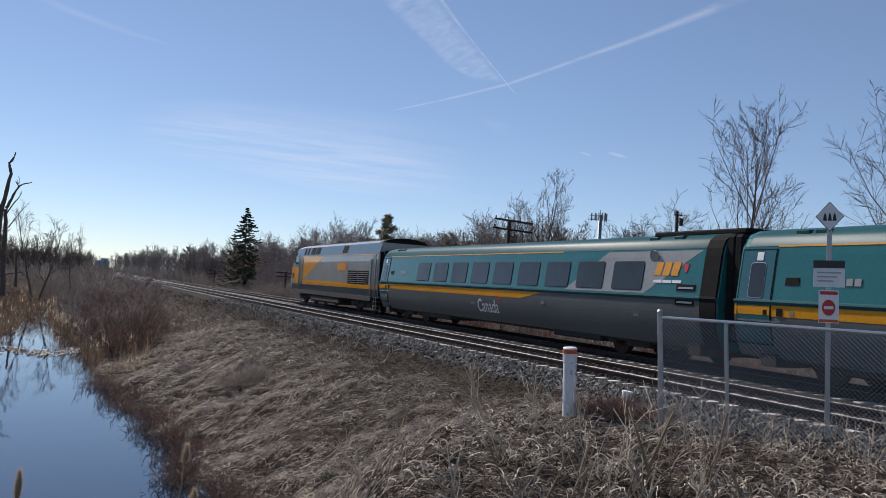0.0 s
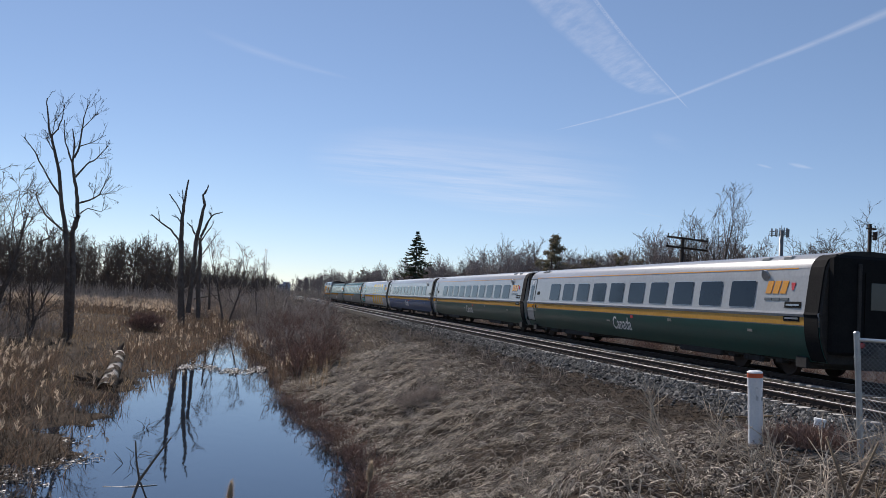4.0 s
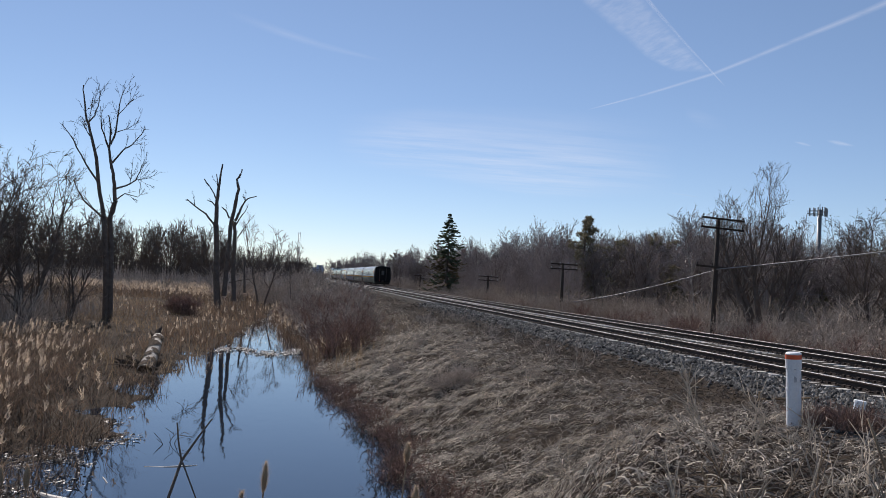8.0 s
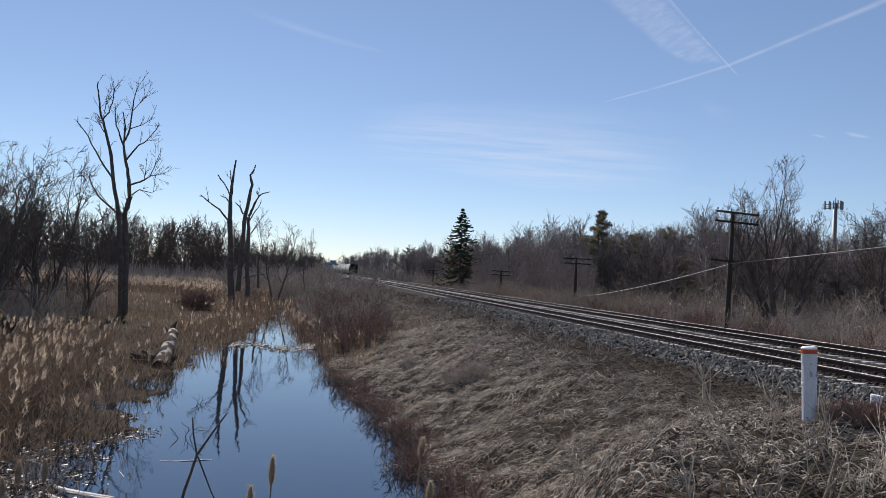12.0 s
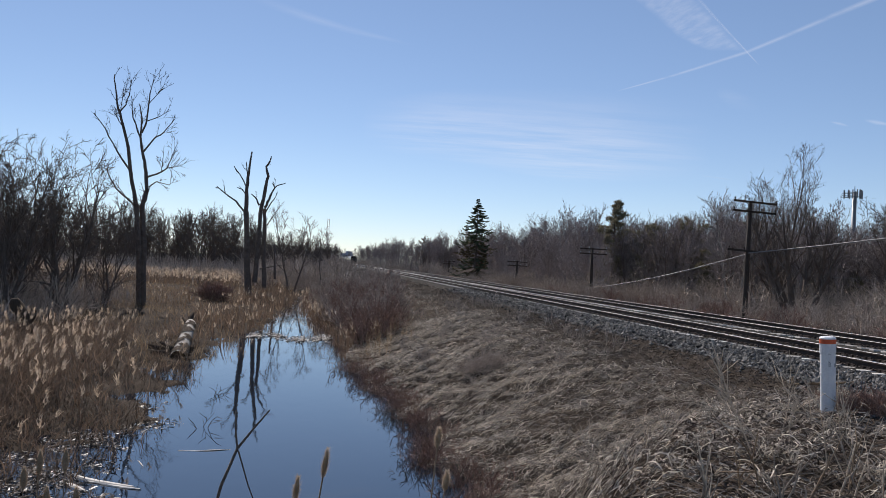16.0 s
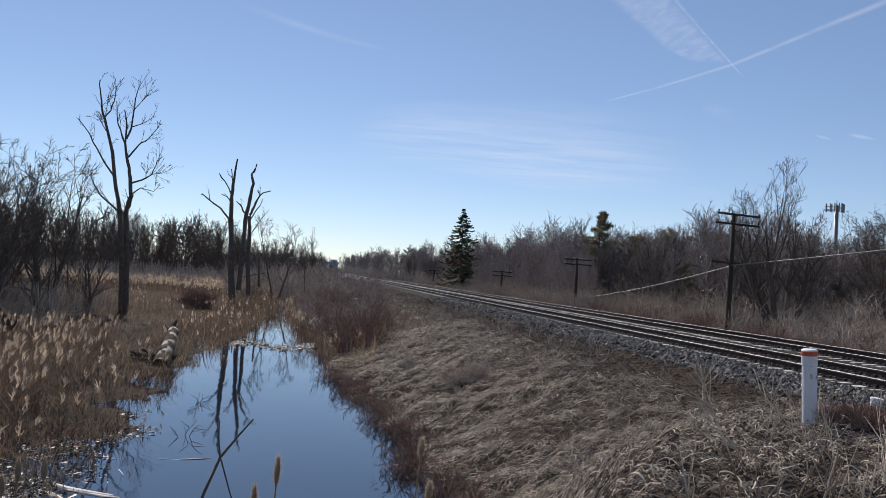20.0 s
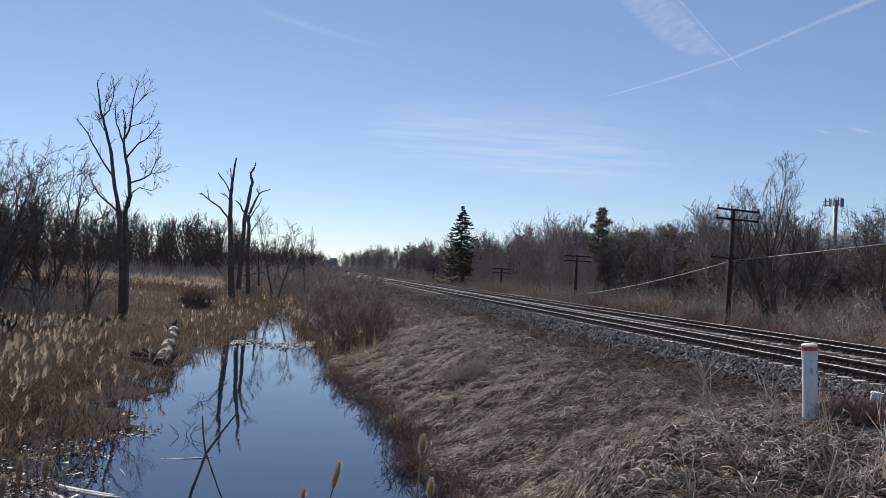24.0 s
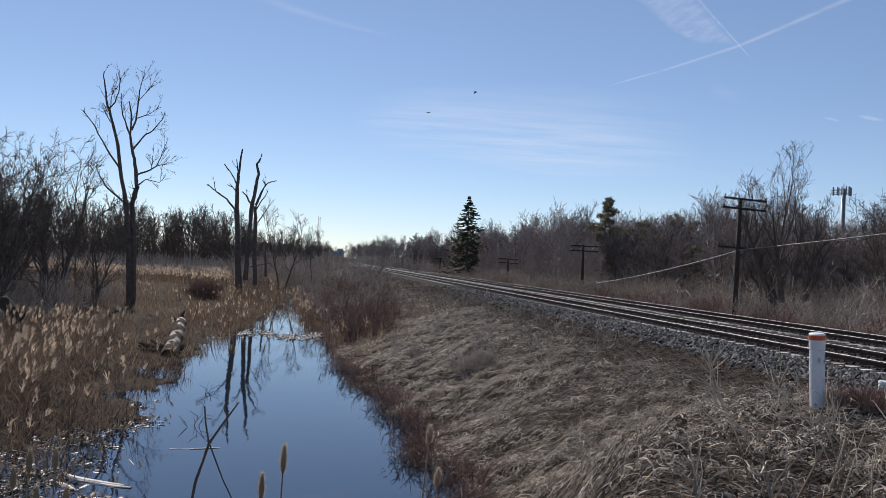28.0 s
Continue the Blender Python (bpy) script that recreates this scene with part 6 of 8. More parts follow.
def build_bank_grass():
    # short brown under-layer
    x, y = bank_spots(32000, (0.8, 10.3), (3.5, 36), 1.25, 0.6)
    k = len(x)
    lying("brown_thatch", "matted brown thatch under the pale straw on the bank", x, y, np.pi + rng.normal(0, 1.2, k), 0.08 + 0.16 * rng.random(k), (0.008 + 0.009 * rng.random(k)) * (0.75 + y / 28), M["thatch"], 3, 1.6, 0.025, 0.8)
    # curled straw, thick and tangled near by, most of it grey-brown, some bleached
    x, y = bank_spots(50000, (0.8, 9.6), (3.8, 15.5), 1.1)
    clump = wob(x, y, 6.5, 2) + 0.7 * wob(x, y, 14, 5) + 0.5 * wob(x, y, 1.6, 2)
    keep = rng.random(len(x)) < np.clip(0.6 + 0.5 * clump, 0.10, 1)
    clump = clump[keep]
    x, y = x[keep], y[keep]
    k = len(x)
    # more pale strands on raised clumps: lit tops and dark hollows put into colour
    pale = rng.random(k) < np.clip(0.10 + 0.18 * clump, 0.02, 0.4)
    brown = ~pale & (rng.random(k) < 0.55)
    for mt, q, loft, wd in (("thatch", brown, 0.020, 1.0), ("straw_mid", ~pale & ~brown, 0.034, 1.0), ("straw", pale, 0.055, 1.05)):
        c = int(q.sum())
        lying("curled_straw", "curled pale straw lying tangled over the bank", x[q], y[q], rng.random(c) * 6.28, 0.12 + 0.22 * rng.random(c) ** 1.4, (0.0085 + 0.0085 * rng.random(c)) * wd, M[mt], 7, 4.0, loft, 2.2, 0.07 * np.clip(clump[q], 0, 2))
    x, y = bank_spots(76000, (1.4, 9.4), (13.5, 42), 1.15)
    clump = wob(x, y, 4.2, 6) + 0.6 * wob(x, y, 9, 3) + 0.5 * wob(x, y, 1.1, 5)
    keep = (rng.random(len(x)) < np.clip(0.62 + 0.5 * clump, 0.10, 1)) & (rng.random(len(x)) < 1 - sstep(6.8, 8.8, x))
    clump = clump[keep]
    x, y = x[keep], y[keep]
    k = len(x)
    # clump tops paler, hollows darker here too, relief shading put into the colour
    pale = rng.random(k) < np.clip(0.38 + 0.3 * clump, 0.08, 0.8) * (1 - 0.6 * sstep(4.5, 8.0, x))
    for mt, q in (("straw_mid", ~pale), ("straw", pale)):
        c = int(q.sum())
        lying("matted_straw", "pale matted straw combed down the side of the bank", x[q], y[q], np.pi + rng.normal(0, 0.6, c) + 0.4 * wob(x[q], y[q], 0.9, 9), 0.14 + 0.28 * rng.random(c), (0.008 + 0.010 * rng.random(c)) * (0.7 + y[q] / 40), M[mt], 5, 2.2, 0.045, 1.5, 0.06 * np.clip(clump[q], 0, 2))
    # dark soft grass along the edge of the ballast
    x, y = region(15000, (6.6, 9.9), (13.5, 70), 1.3)
    k = len(x)
    blades("shoulder_grass", "dark brown dead grass along the ballast edge", "grass", x, y, ground_z(x, y) - 0.01, 0.08 + 0.17 * rng.random(k), 0.5 + 0.48 * rng.random(k), rng.random(k) * 6.28, (0.006 + 0.007 * rng.random(k)) * (0.8 + y / 35), M["straw_brown"], 3, 0.8)
    # low tufts that still stand
    x, y = bank_spots(6000, (2.6, 10.2), (5.5, 40), 1.3, 0.9)
    keep = wob(x, y, 1.3, 6) > 0.55
    x, y = x[keep], y[keep]
    k = len(x)
    blades("brown_tufts", "low brown tufts standing out of the matted bank", "grass", x, y, ground_z(x, y) - 0.01, 0.06 + 0.10 * rng.random(k), 0.5 + 0.45 * rng.random(k), rng.random(k) * 6.28, (0.005 + 0.005 * rng.random(k)) * (0.8 + y / 30), M["straw_brown"], 3, 0.8)
    # further along, coarser
    x, y = region(64000, (-1.5, 10.7), (36, 200), 1.4)
    keep = (x > right_edge(y)) & (rng.random(len(x)) < np.clip(0.6 + 0.5 * wob(x, y, 0.5, 3), 0.15, 1))
    x, y = x[keep], y[keep]
    k = len(x)
    half = rng.random(k) < 0.5 * (1 - sstep(6.5, 9.0, x))
    for mt, q in (("straw", half), ("straw_brown", ~half)):
        c = int(q.sum())
        blades("bank_grass", "dead grass further along the embankment", "grass", x[q], y[q], ground_z(x[q], y[q]) - 0.02, 0.15 + 0.25 * rng.random(c) + 0.25 * sstep(8.5, 9.6, x[q]) * rng.random(c), 0.6 + 0.37 * rng.random(c), np.pi + rng.normal(0, 1.1, c), (0.014 + 0.014 * rng.random(c)) * (0.7 + y[q] / 70), M[mt], 2, 0.5)


build_bank_grass()


def apron_stones():
    x, y = region(26000, (5.2, 10.3), (3.6, 12.5))
    keep = rng.random(len(x)) < apron(x, y)
    x, y = x[keep], y[keep]
    n = len(x)
    s = 0.010 + 0.026 * rng.random(n) ** 1.8
    dirs = np.array([(1, 0, 0.1), (0.2, 1, -0.1), (-1, 0.1, 0.1), (-0.1, -1, 0), (0.1, 0.1, 0.75), (0, -0.1, -0.7)], float)
    tris = np.array([(0, 1, 4), (1, 2, 4), (2, 3, 4), (3, 0, 4), (1, 0, 5), (2, 1, 5), (3, 2, 5), (0, 3, 5)])
    V = dirs[None] * s[:, None, None] * (0.6 + 0.8 * rng.random((n, 6, 1)))
    V += np.stack([x, y, ground_z(x, y) + s * 0.2], -1)[:, None]
    tagged(piece("apron_stones", V, (tris[None] + 6 * np.arange(n)[:, None, None]).reshape(-1, 3), M["stone"]), "loose grey crushed stones before the fence", "stones", kind="stuff")


apron_stones()


def build_reeds():
    # reed bed on the far side of the water: canes, leaves and drooping plumes
    n = 4200
    x, y = region(n, (-17, -4.0), (15, 40), 1.1)
    keep = (x < left_edge(y) + 0.15) & (rng.random(n) < np.clip(0.65 + 0.4 * wob(x, y, 0.5, 3), 0.15, 1)) & ~((x > -7.8) & (y > 32))
    keep &= (x < left_edge(y) - 1.6 - 0.06 * (y - 15)) | (rng.random(n) < 0.25)
    x, y = x[keep], y[keep]
    k = len(x)
    h = 1.0 + 0.65 * rng.random(k)
    az = rng.normal(0.3, 0.9, k)
    lean = 0.05 + 0.22 * rng.random(k)
    z = np.maximum(ground_z(x, y), WATER_Z - 0.1)
    blades("reed_canes", "dense bed of dry reed canes at the water's edge", "reeds", x, y, z, h, lean, az, 0.016 + 0 * h, M["stem"], 3, 0.8)
    m = rng.random(k) < 0.42
    tx, ty, tz = x + np.cos(az) * h * lean, y + np.sin(az) * h * lean, z + h * np.sqrt(1 - lean ** 2) * (1 - 0.25 * lean)
    # plumes: a tight brush of narrow blades each
    px, py, pz, pa = [np.repeat(a[m], 11) for a in (tx, ty, tz, az)]
    q = len(px)
    blades("reed_plumes", "pale feathery reed plumes catching the sun", "reeds", px + rng.normal(0, 0.015, q), py + rng.normal(0, 0.015, q), pz - 0.20 * rng.random(q), 0.10 + 0.12 * rng.random(q), 0.35 + 0.4 * rng.random(q), pa + rng.normal(0, 0.3, q), 0.022 + 0.020 * rng.random(q), M["plume"], 3, 1.1)
    lx, ly, lz, la = [np.repeat(a, 8) for a in (x, y, z, az)]
    q = len(lx)
    blades("reed_leaves", "dry drooping leaves between the reed canes", "reeds", lx + rng.normal(0, 0.05, q), ly + rng.normal(0, 0.05, q), lz + 0.75 * rng.random(q), 0.35 + 0.45 * rng.random(q), 0.5 + 0.5 * rng.random(q), rng.random(q) * 6.28, 0.018 + 0.014 * rng.random(q), M["reed_red"], 3, 1.0)
    # sedge and low litter over the whole marsh
    for nm, mt, n, xr, yr, pw, hh, ww in (("sodden_sedge", "reed_dark", 16000, (-15, -3.0), (13.5, 38), 1.2, (0.15, 0.6), 0.018), ("sedge", "reed_red", 30000, (-24, -1.5), (14, 95), 1.3, (0.25, 0.7), 0.02), ("marsh_grass", "reed", 26000, (-40, -1.5), (30, 120), 1.2, (0.3, 0.9), 0.026), ("marsh_litter", "straw_brown", 16000, (-30, -3.5), (13, 70), 1.3, (0.1, 0.35), 0.03)):
        x, y = region(n, xr, yr, pw)
        keep = (x < left_edge(y) + 0.25) & (rng.random(n) < np.clip(0.5 + 0.5 * wob(x, y, 0.35, 7 if mt == "reed" else 2), 0.05, 1))
        x, y = x[keep], y[keep]
        k = len(x)
        blades(nm, "rusty brown sedge and dead marsh grass", "marsh grass", x, y, np.maximum(ground_z(x, y), WATER_Z - 0.05), hh[0] + (hh[1] - hh[0]) * rng.random(k), 0.3 + 0.6 * rng.random(k), rng.random(k) * 6.28, ww * (0.6 + 0.8 * rng.random(k)), M[mt], 2, 0.6)
    # cattails: rusty stems with cream heads, at the back of the marsh and along the narrow end of the ditch
    for n, xr, yr, hh, kind in ((13000, (-62, -4), (98, 140), (1.1, 1.9), 0), (5200, (-7.0, 3.2), (40, 96), (0.7, 1.35), 1), (1200, (-26, -8), (62, 100), (0.6, 1.1), 1)):
        x, y = region(n, xr, yr, 1.0)
        xr_, xl_ = right_edge(y), left_edge(y)
        keep = ((x < xl_ - 0.1) | ((x > xr_ - 0.1) & (x < xr_ + 1.7)) | (y > 95)) & (wob(x, y, 0.3, 4) > -0.4 + 0.6 * rng.random(n))
        x, y = x[keep], y[keep]
        k = len(x)
        z, h, az, lean = np.maximum(ground_z(x, y), WATER_Z), hh[0] + (hh[1] - hh[0]) * rng.random(k), rng.random(k) * 6.28, 0.05 + 0.3 * rng.random(k)
        blades("cattail_stems", "rusty dry cattail stems in the marsh", "reeds", x, y, z, h, lean, az, 0.03 + 0.03 * rng.random(k), M["reed_red"], 2, 0.8)
        m = rng.random(k) < (0.62 if kind == 0 else np.where(x < left_edge(y), 0.12, 0.4))
        tx, ty, tz = [np.repeat(v[m], 3) for v in (x + np.cos(az) * h * lean, y + np.sin(az) * h * lean, z + h * np.sqrt(1 - lean ** 2) * (1 - 0.25 * lean))]
        c = len(tx)
        blades("cattail_heads", "cream seeding cattail heads above the marsh", "reeds", tx + rng.normal(0, 0.03, c), ty + rng.normal(0, 0.03, c), tz - 0.22, 0.22 + 0.16 * rng.random(c), 0.1 + 0.35 * rng.random(c), rng.random(c) * 6.28, (0.08 if kind == 0 else 0.045) * (0.7 + 0.6 * rng.random(c)), M["plume"], 2, 0.8)
    # tan stalks on the bank beside the dark brush
    x, y = region(2600, (1.5, 6.0), (34, 70), 1.1)
    keep = (x > right_edge(y) + 1.0) & (x < 3.2 + 0.06 * (y - 34) + rng.random(len(x))) & (wob(x, y, 0.6, 8) > -0.3)
    x, y = x[keep], y[keep]
    k = len(x)
    blades("tan_stalks", "thin tan stalks standing on the bank", "grass", x, y, ground_z(x, y), 0.5 + 0.8 * rng.random(k), 0.08 + 0.3 * rng.random(k), rng.random(k) * 6.28, 0.018 + 0.014 * rng.random(k), M["reed"], 2, 0.8)
    # rusty fringe at the right water's edge
    n = 15000
    x, y = region(n, (-1.5, 4.5), (13, 80), 1.3)
    keep = (x > right_edge(y) - 0.15) & (x < right_edge(y) + np.where(y < 30, 0.45, 1.1)) & (rng.random(n) < np.where(y < 32, 0.6, 1))
    x, y = x[keep], y[keep]
    k = len(x)
    blades("water_fringe", "rusty sedge fringe along the ditch", "marsh grass", x, y, np.maximum(ground_z(x, y), WATER_Z - 0.05), 0.15 + 0.4 * rng.random(k), 0.15 + 0.6 * rng.random(k), rng.random(k) * 6.28, (0.010 + 0.012 * rng.random(k)) * (0.6 + y / 50), M["reed_red"], 2, 0.7)


build_reeds()


def bushes(name, label, spots, mat_name, stems, hgt, seed, fine=0.01, spread=0.55, depth=2, lean=(0, 0)):
    """Many-stemmed shrubs at the given spots, one mesh."""
    rnd = random.Random(seed)
    t = Tubes()
    for x, y, s in spots:
        g = float(ground_z(x, y))
        for _ in range(stems):
            d = Vector((rnd.gauss(lean[0], spread), rnd.gauss(lean[1], spread), 1.0))
            p = (x + rnd.gauss(0, 0.16 * s), y + rnd.gauss(0, 0.16 * s), g - 0.05)
            limb(t, t, p, d, hgt * s * rnd.uniform(0.6, 1.1), fine * 1.6 * s, depth, rnd, 0.12, 0.22, (0.35, 0.9), (2, 4), fine, 3)
    ob = t.make(name, M[mat_name], smooth=False)
    return tagged(ob, label, "shrubs", kind="stuff")


br = random.Random(5)
bushes("bank_twigs", "thin bare twigs standing on the bank", [(br.uniform(3.5, 9.0), br.uniform(22, 48), br.uniform(0.4, 0.8)) for _ in range(40)], "brush", 5, 0.9, 3, 0.008, 0.5, 2)
bushes("dome_shrub", "dense dark rounded shrub in the marsh", [(-8.7 + br.gauss(0, 0.45), 74 + br.gauss(0, 0.45), 0.9) for _ in range(14)], "bramble", 16, 1.5, 4, 0.013, 0.6, 2)
bushes("post_weeds", "brown tangle of dead weeds around the marker post", [(7.45 + br.gauss(0, 0.3), 10.3 + br.gauss(0, 0.25), br.uniform(0.5, 0.9)) for _ in range(26)], "bramble", 11, 0.46, 6, 0.0042, 0.8, 2)
bushes("thicket_shrubs", "dense dark leafless shrubs filling the thicket beside the marsh", [(-14.5 - 15 * br.random(), br.uniform(44, 62), br.uniform(0.6, 1.0)) for _ in range(10)], "twig", 6, 4.0, 12, 0.016, 0.42, 2)
bushes("bank_tuft", "dark twiggy tuft on the open bank", [(5.0 + br.gauss(0, 0.3), 25.5 + br.gauss(0, 0.35), 0.8) for _ in range(10)], "brush", 12, 0.7, 7, 0.005, 0.8, 2)
bushes("foreground_canes", "pale dry branching canes in the foreground", [(br.uniform(2.6, 8.2), br.uniform(5.2, 8.6), br.uniform(0.6, 1.2)) for _ in range(20)], "straw_pale", 2, 0.75, 8, 0.0046, 0.4, 2)
# brush beyond the tracks, thick and dark under the woods
def bush_kinds(seed, n, stems, kids, thin, crook=0.2, fan=0.55):
    out = []
    for k in range(n):
        rnd, t = random.Random(seed + k), Tubes()
        for _ in range(stems):
            d = Vector((rnd.gauss(0, fan), rnd.gauss(0, fan), 1.0))
            grow(t, t, Vector((rnd.gauss(0, 0.25), rnd.gauss(0, 0.25), 0)), d, 2.0 * rnd.uniform(0.55, 1.15), thin * 2.2, 2, rnd, crook, kids, 0.06, thin)
        out.append(t.triangles())
    return out


BUSHES = bush_kinds(700, 6, 9, (0, 6, 6), 0.012)
FINE_BUSHES = bush_kinds(720, 5, 10, (0, 6, 6), 0.015)
TANGLE = bush_kinds(740, 5, 9, (0, 5, 5), 0.015, 0.26, 0.9)
set_out("water_bramble", "tangled red-brown bramble canes beside the water", "shrubs", TANGLE, [(float(right_edge(y)) + br.uniform(-0.05, 0.7), y, br.uniform(0.22, 0.45)) for y in (13.5 + 19 * br.random() for _ in range(100))], "bramble")
set_out("drooping_canes", "dark canes drooping into the water at the foot of the bank", "shrubs", TANGLE, [(float(right_edge(y)) + br.uniform(-0.40, 0.1), y, br.uniform(0.16, 0.32)) for y in (13.4 + 10 * br.random() for _ in range(46))], "rot")
def bank_patch(n, y0, y1, size):
    """Spots on the upper bank, where the scrub stands as high as the rails."""
    out = []
    while len(out) < n:
        y = y0 + (y1 - y0) * br.random()
        x = br.uniform(float(right_edge(y)) + 1.0, 0.083 * y + 0.3)
        out.append((x, y, br.uniform(*size)))
    return out


set_out("bank_brush", "dark reddish brush covering the embankment beyond", "shrubs", BUSHES, bank_patch(120, 40, 78, (0.55, 1.0)), "bramble")
set_out("bank_scrub", "brown leafless scrub on the embankment beyond", "shrubs", BUSHES, bank_patch(80, 46, 100, (0.75, 1.15)), "brush")
set_out("marsh_end_scrub", "dark leafless scrub where the ditch ends", "shrubs", BUSHES, [(br.uniform(-9, 3.0), br.uniform(98, 165), br.uniform(1.1, 2.1)) for _ in range(70)], "brush")
set_out("pole_foot_brush", "brush hiding the feet of the far telegraph poles", "shrubs", BUSHES, [(br.uniform(21.6, 23.4), yy + br.gauss(0, 2.5), br.uniform(0.6, 1.0)) for yy in (71, 71, 100, 100, 158) for _ in range(8)], "brush")
set_out("mud_tussocks", "dark sodden tussocks in the bar across the ditch", "litter", TANGLE, [(x, 45 + br.uniform(-1.2, 1.2), br.uniform(0.13, 0.26)) for x in (-2.6, -1.4, -0.6, -0.5, 0.2, 0.4, 0.7, -3.1) for _ in range(2)], "rot")
set_out("lineside_brush", "tangled leafless brush beyond the tracks", "shrubs", BUSHES, [(x, 14 + 165 * br.random() ** 1.4, br.uniform(0.6, 1.25) * min(1.25, 0.4 + 0.09 * (x - 21))) for x in (21.8 + 24 * br.random() ** 1.15 for _ in range(1050))], "pale_brush")
set_out("red_brush", "low reddish brush on the verge beyond the tracks", "shrubs", FINE_BUSHES, [(br.uniform(21.0, 27.0), 16 + 60 * br.random() ** 1.3, br.uniform(0.3, 0.7)) for _ in range(110)], "bramble")
bushes("far_brush", "brush along the far stretch of the railway", [((br.uniform(20.8, 30) if br.random() < 0.7 else br.uniform(0, 8.5)), br.uniform(130, 620), br.uniform(0.9, 1.6)) for _ in range(200)], "brush", 8, 2.2, 10, 0.035, 0.5, 1)
bushes("marsh_brush", "low bare brush before the wood", [(br.uniform(-60, -9), br.uniform(110, 168), br.uniform(0.8, 1.5)) for _ in range(120)] + [(br.uniform(-30, -13), br.uniform(40, 66), br.uniform(0.5, 1.1)) for _ in range(70)] + [(br.uniform(-9, 4.5), br.uniform(105, 165), br.uniform(1.0, 1.9)) for _ in range(70)], "brush", 8, 2.3, 11, 0.022, 0.45, 1)


def brush_stems():
    """Upright thin stems that thicken the underwood."""
    for nm, n, xr, yr, pw, hh, w in (("underwood", 12000, (25, 64), (16, 260), 1.5, (0.5, 3.0), 0.022), ("back_underwood", 12000, (50, 110), (15, 260), 1.2, (2.0, 6.5), 0.09), ("left_underwood", 26000, (-75, -9), (120, 226), 1.0, (0.6, 3.4), 0.05), ("thicket_underwood", 5000, (-32, -13.5), (42, 70), 1.0, (0.6, 3.2), 0.03), ("far_underwood", 9000, (22, 80), (240, 700), 1.0, (1.5, 6.5), 0.12), ("far_left_underwood", 9000, (-60, 5), (225, 700), 1.0, (1.5, 6.0), 0.12)):
        x, y = region(n, xr, yr, pw)
        if nm == "underwood":
            keep = x > 23.5 + 2.0 * rng.random(n)
            x, y = x[keep], y[keep]
        k = len(x)
        tall = hh[0] + (hh[1] - hh[0]) * rng.random(k) ** 1.3 * np.clip((x - 22) / 6, 0.35, 1) if nm == "underwood" else hh[0] + (hh[1] - hh[0]) * rng.random(k)
        blades(nm, "thin bare stems of the underwood", "shrubs", x, y, ground_z(x, y) - 0.1, tall, 0.05 + 0.4 * rng.random(k), rng.random(k) * 6.28, w * (0.6 + 0.8 * rng.random(k)), M["brush"], 2, 0.7)


brush_stems()


def verge():
    """Dead grass and thin reddish canes between the tracks and the woods."""
    for nm, mt, n, hh, w in (("verge_grass", "straw_mid", 16000, (0.2, 0.6), 0.02), ("verge_canes", "brush", 9000, (0.4, 1.3), 0.013), ("edge_thicket", "brush", 7000, (0.8, 2.4), 0.012)):
        x, y = region(n, (19.6, 34), (10, 190), 1.6)
        keep = (x > (20.2 + rng.random(n) * 1.5 if nm != "edge_thicket" else 22.5 + rng.random(n) * 3.0)) & (wob(x, y, 0.45, 4) > -0.5 + 0.6 * rng.random(n))
        x, y = x[keep], y[keep]
        k = len(x)
        blades(nm, "dead grass and thin canes on the verge beyond the tracks", "grass", x, y, ground_z(x, y) - 0.03, hh[0] + (hh[1] - hh[0]) * rng.random(k) * np.clip((x - 19.5) / 6, 0.3, 1), 0.3 + 0.68 * rng.random(k), rng.random(k) * 6.28, w * (0.7 + 0.6 * rng.random(k)) * (0.7 + y / 60), M[mt], 2, 0.7)


verge()


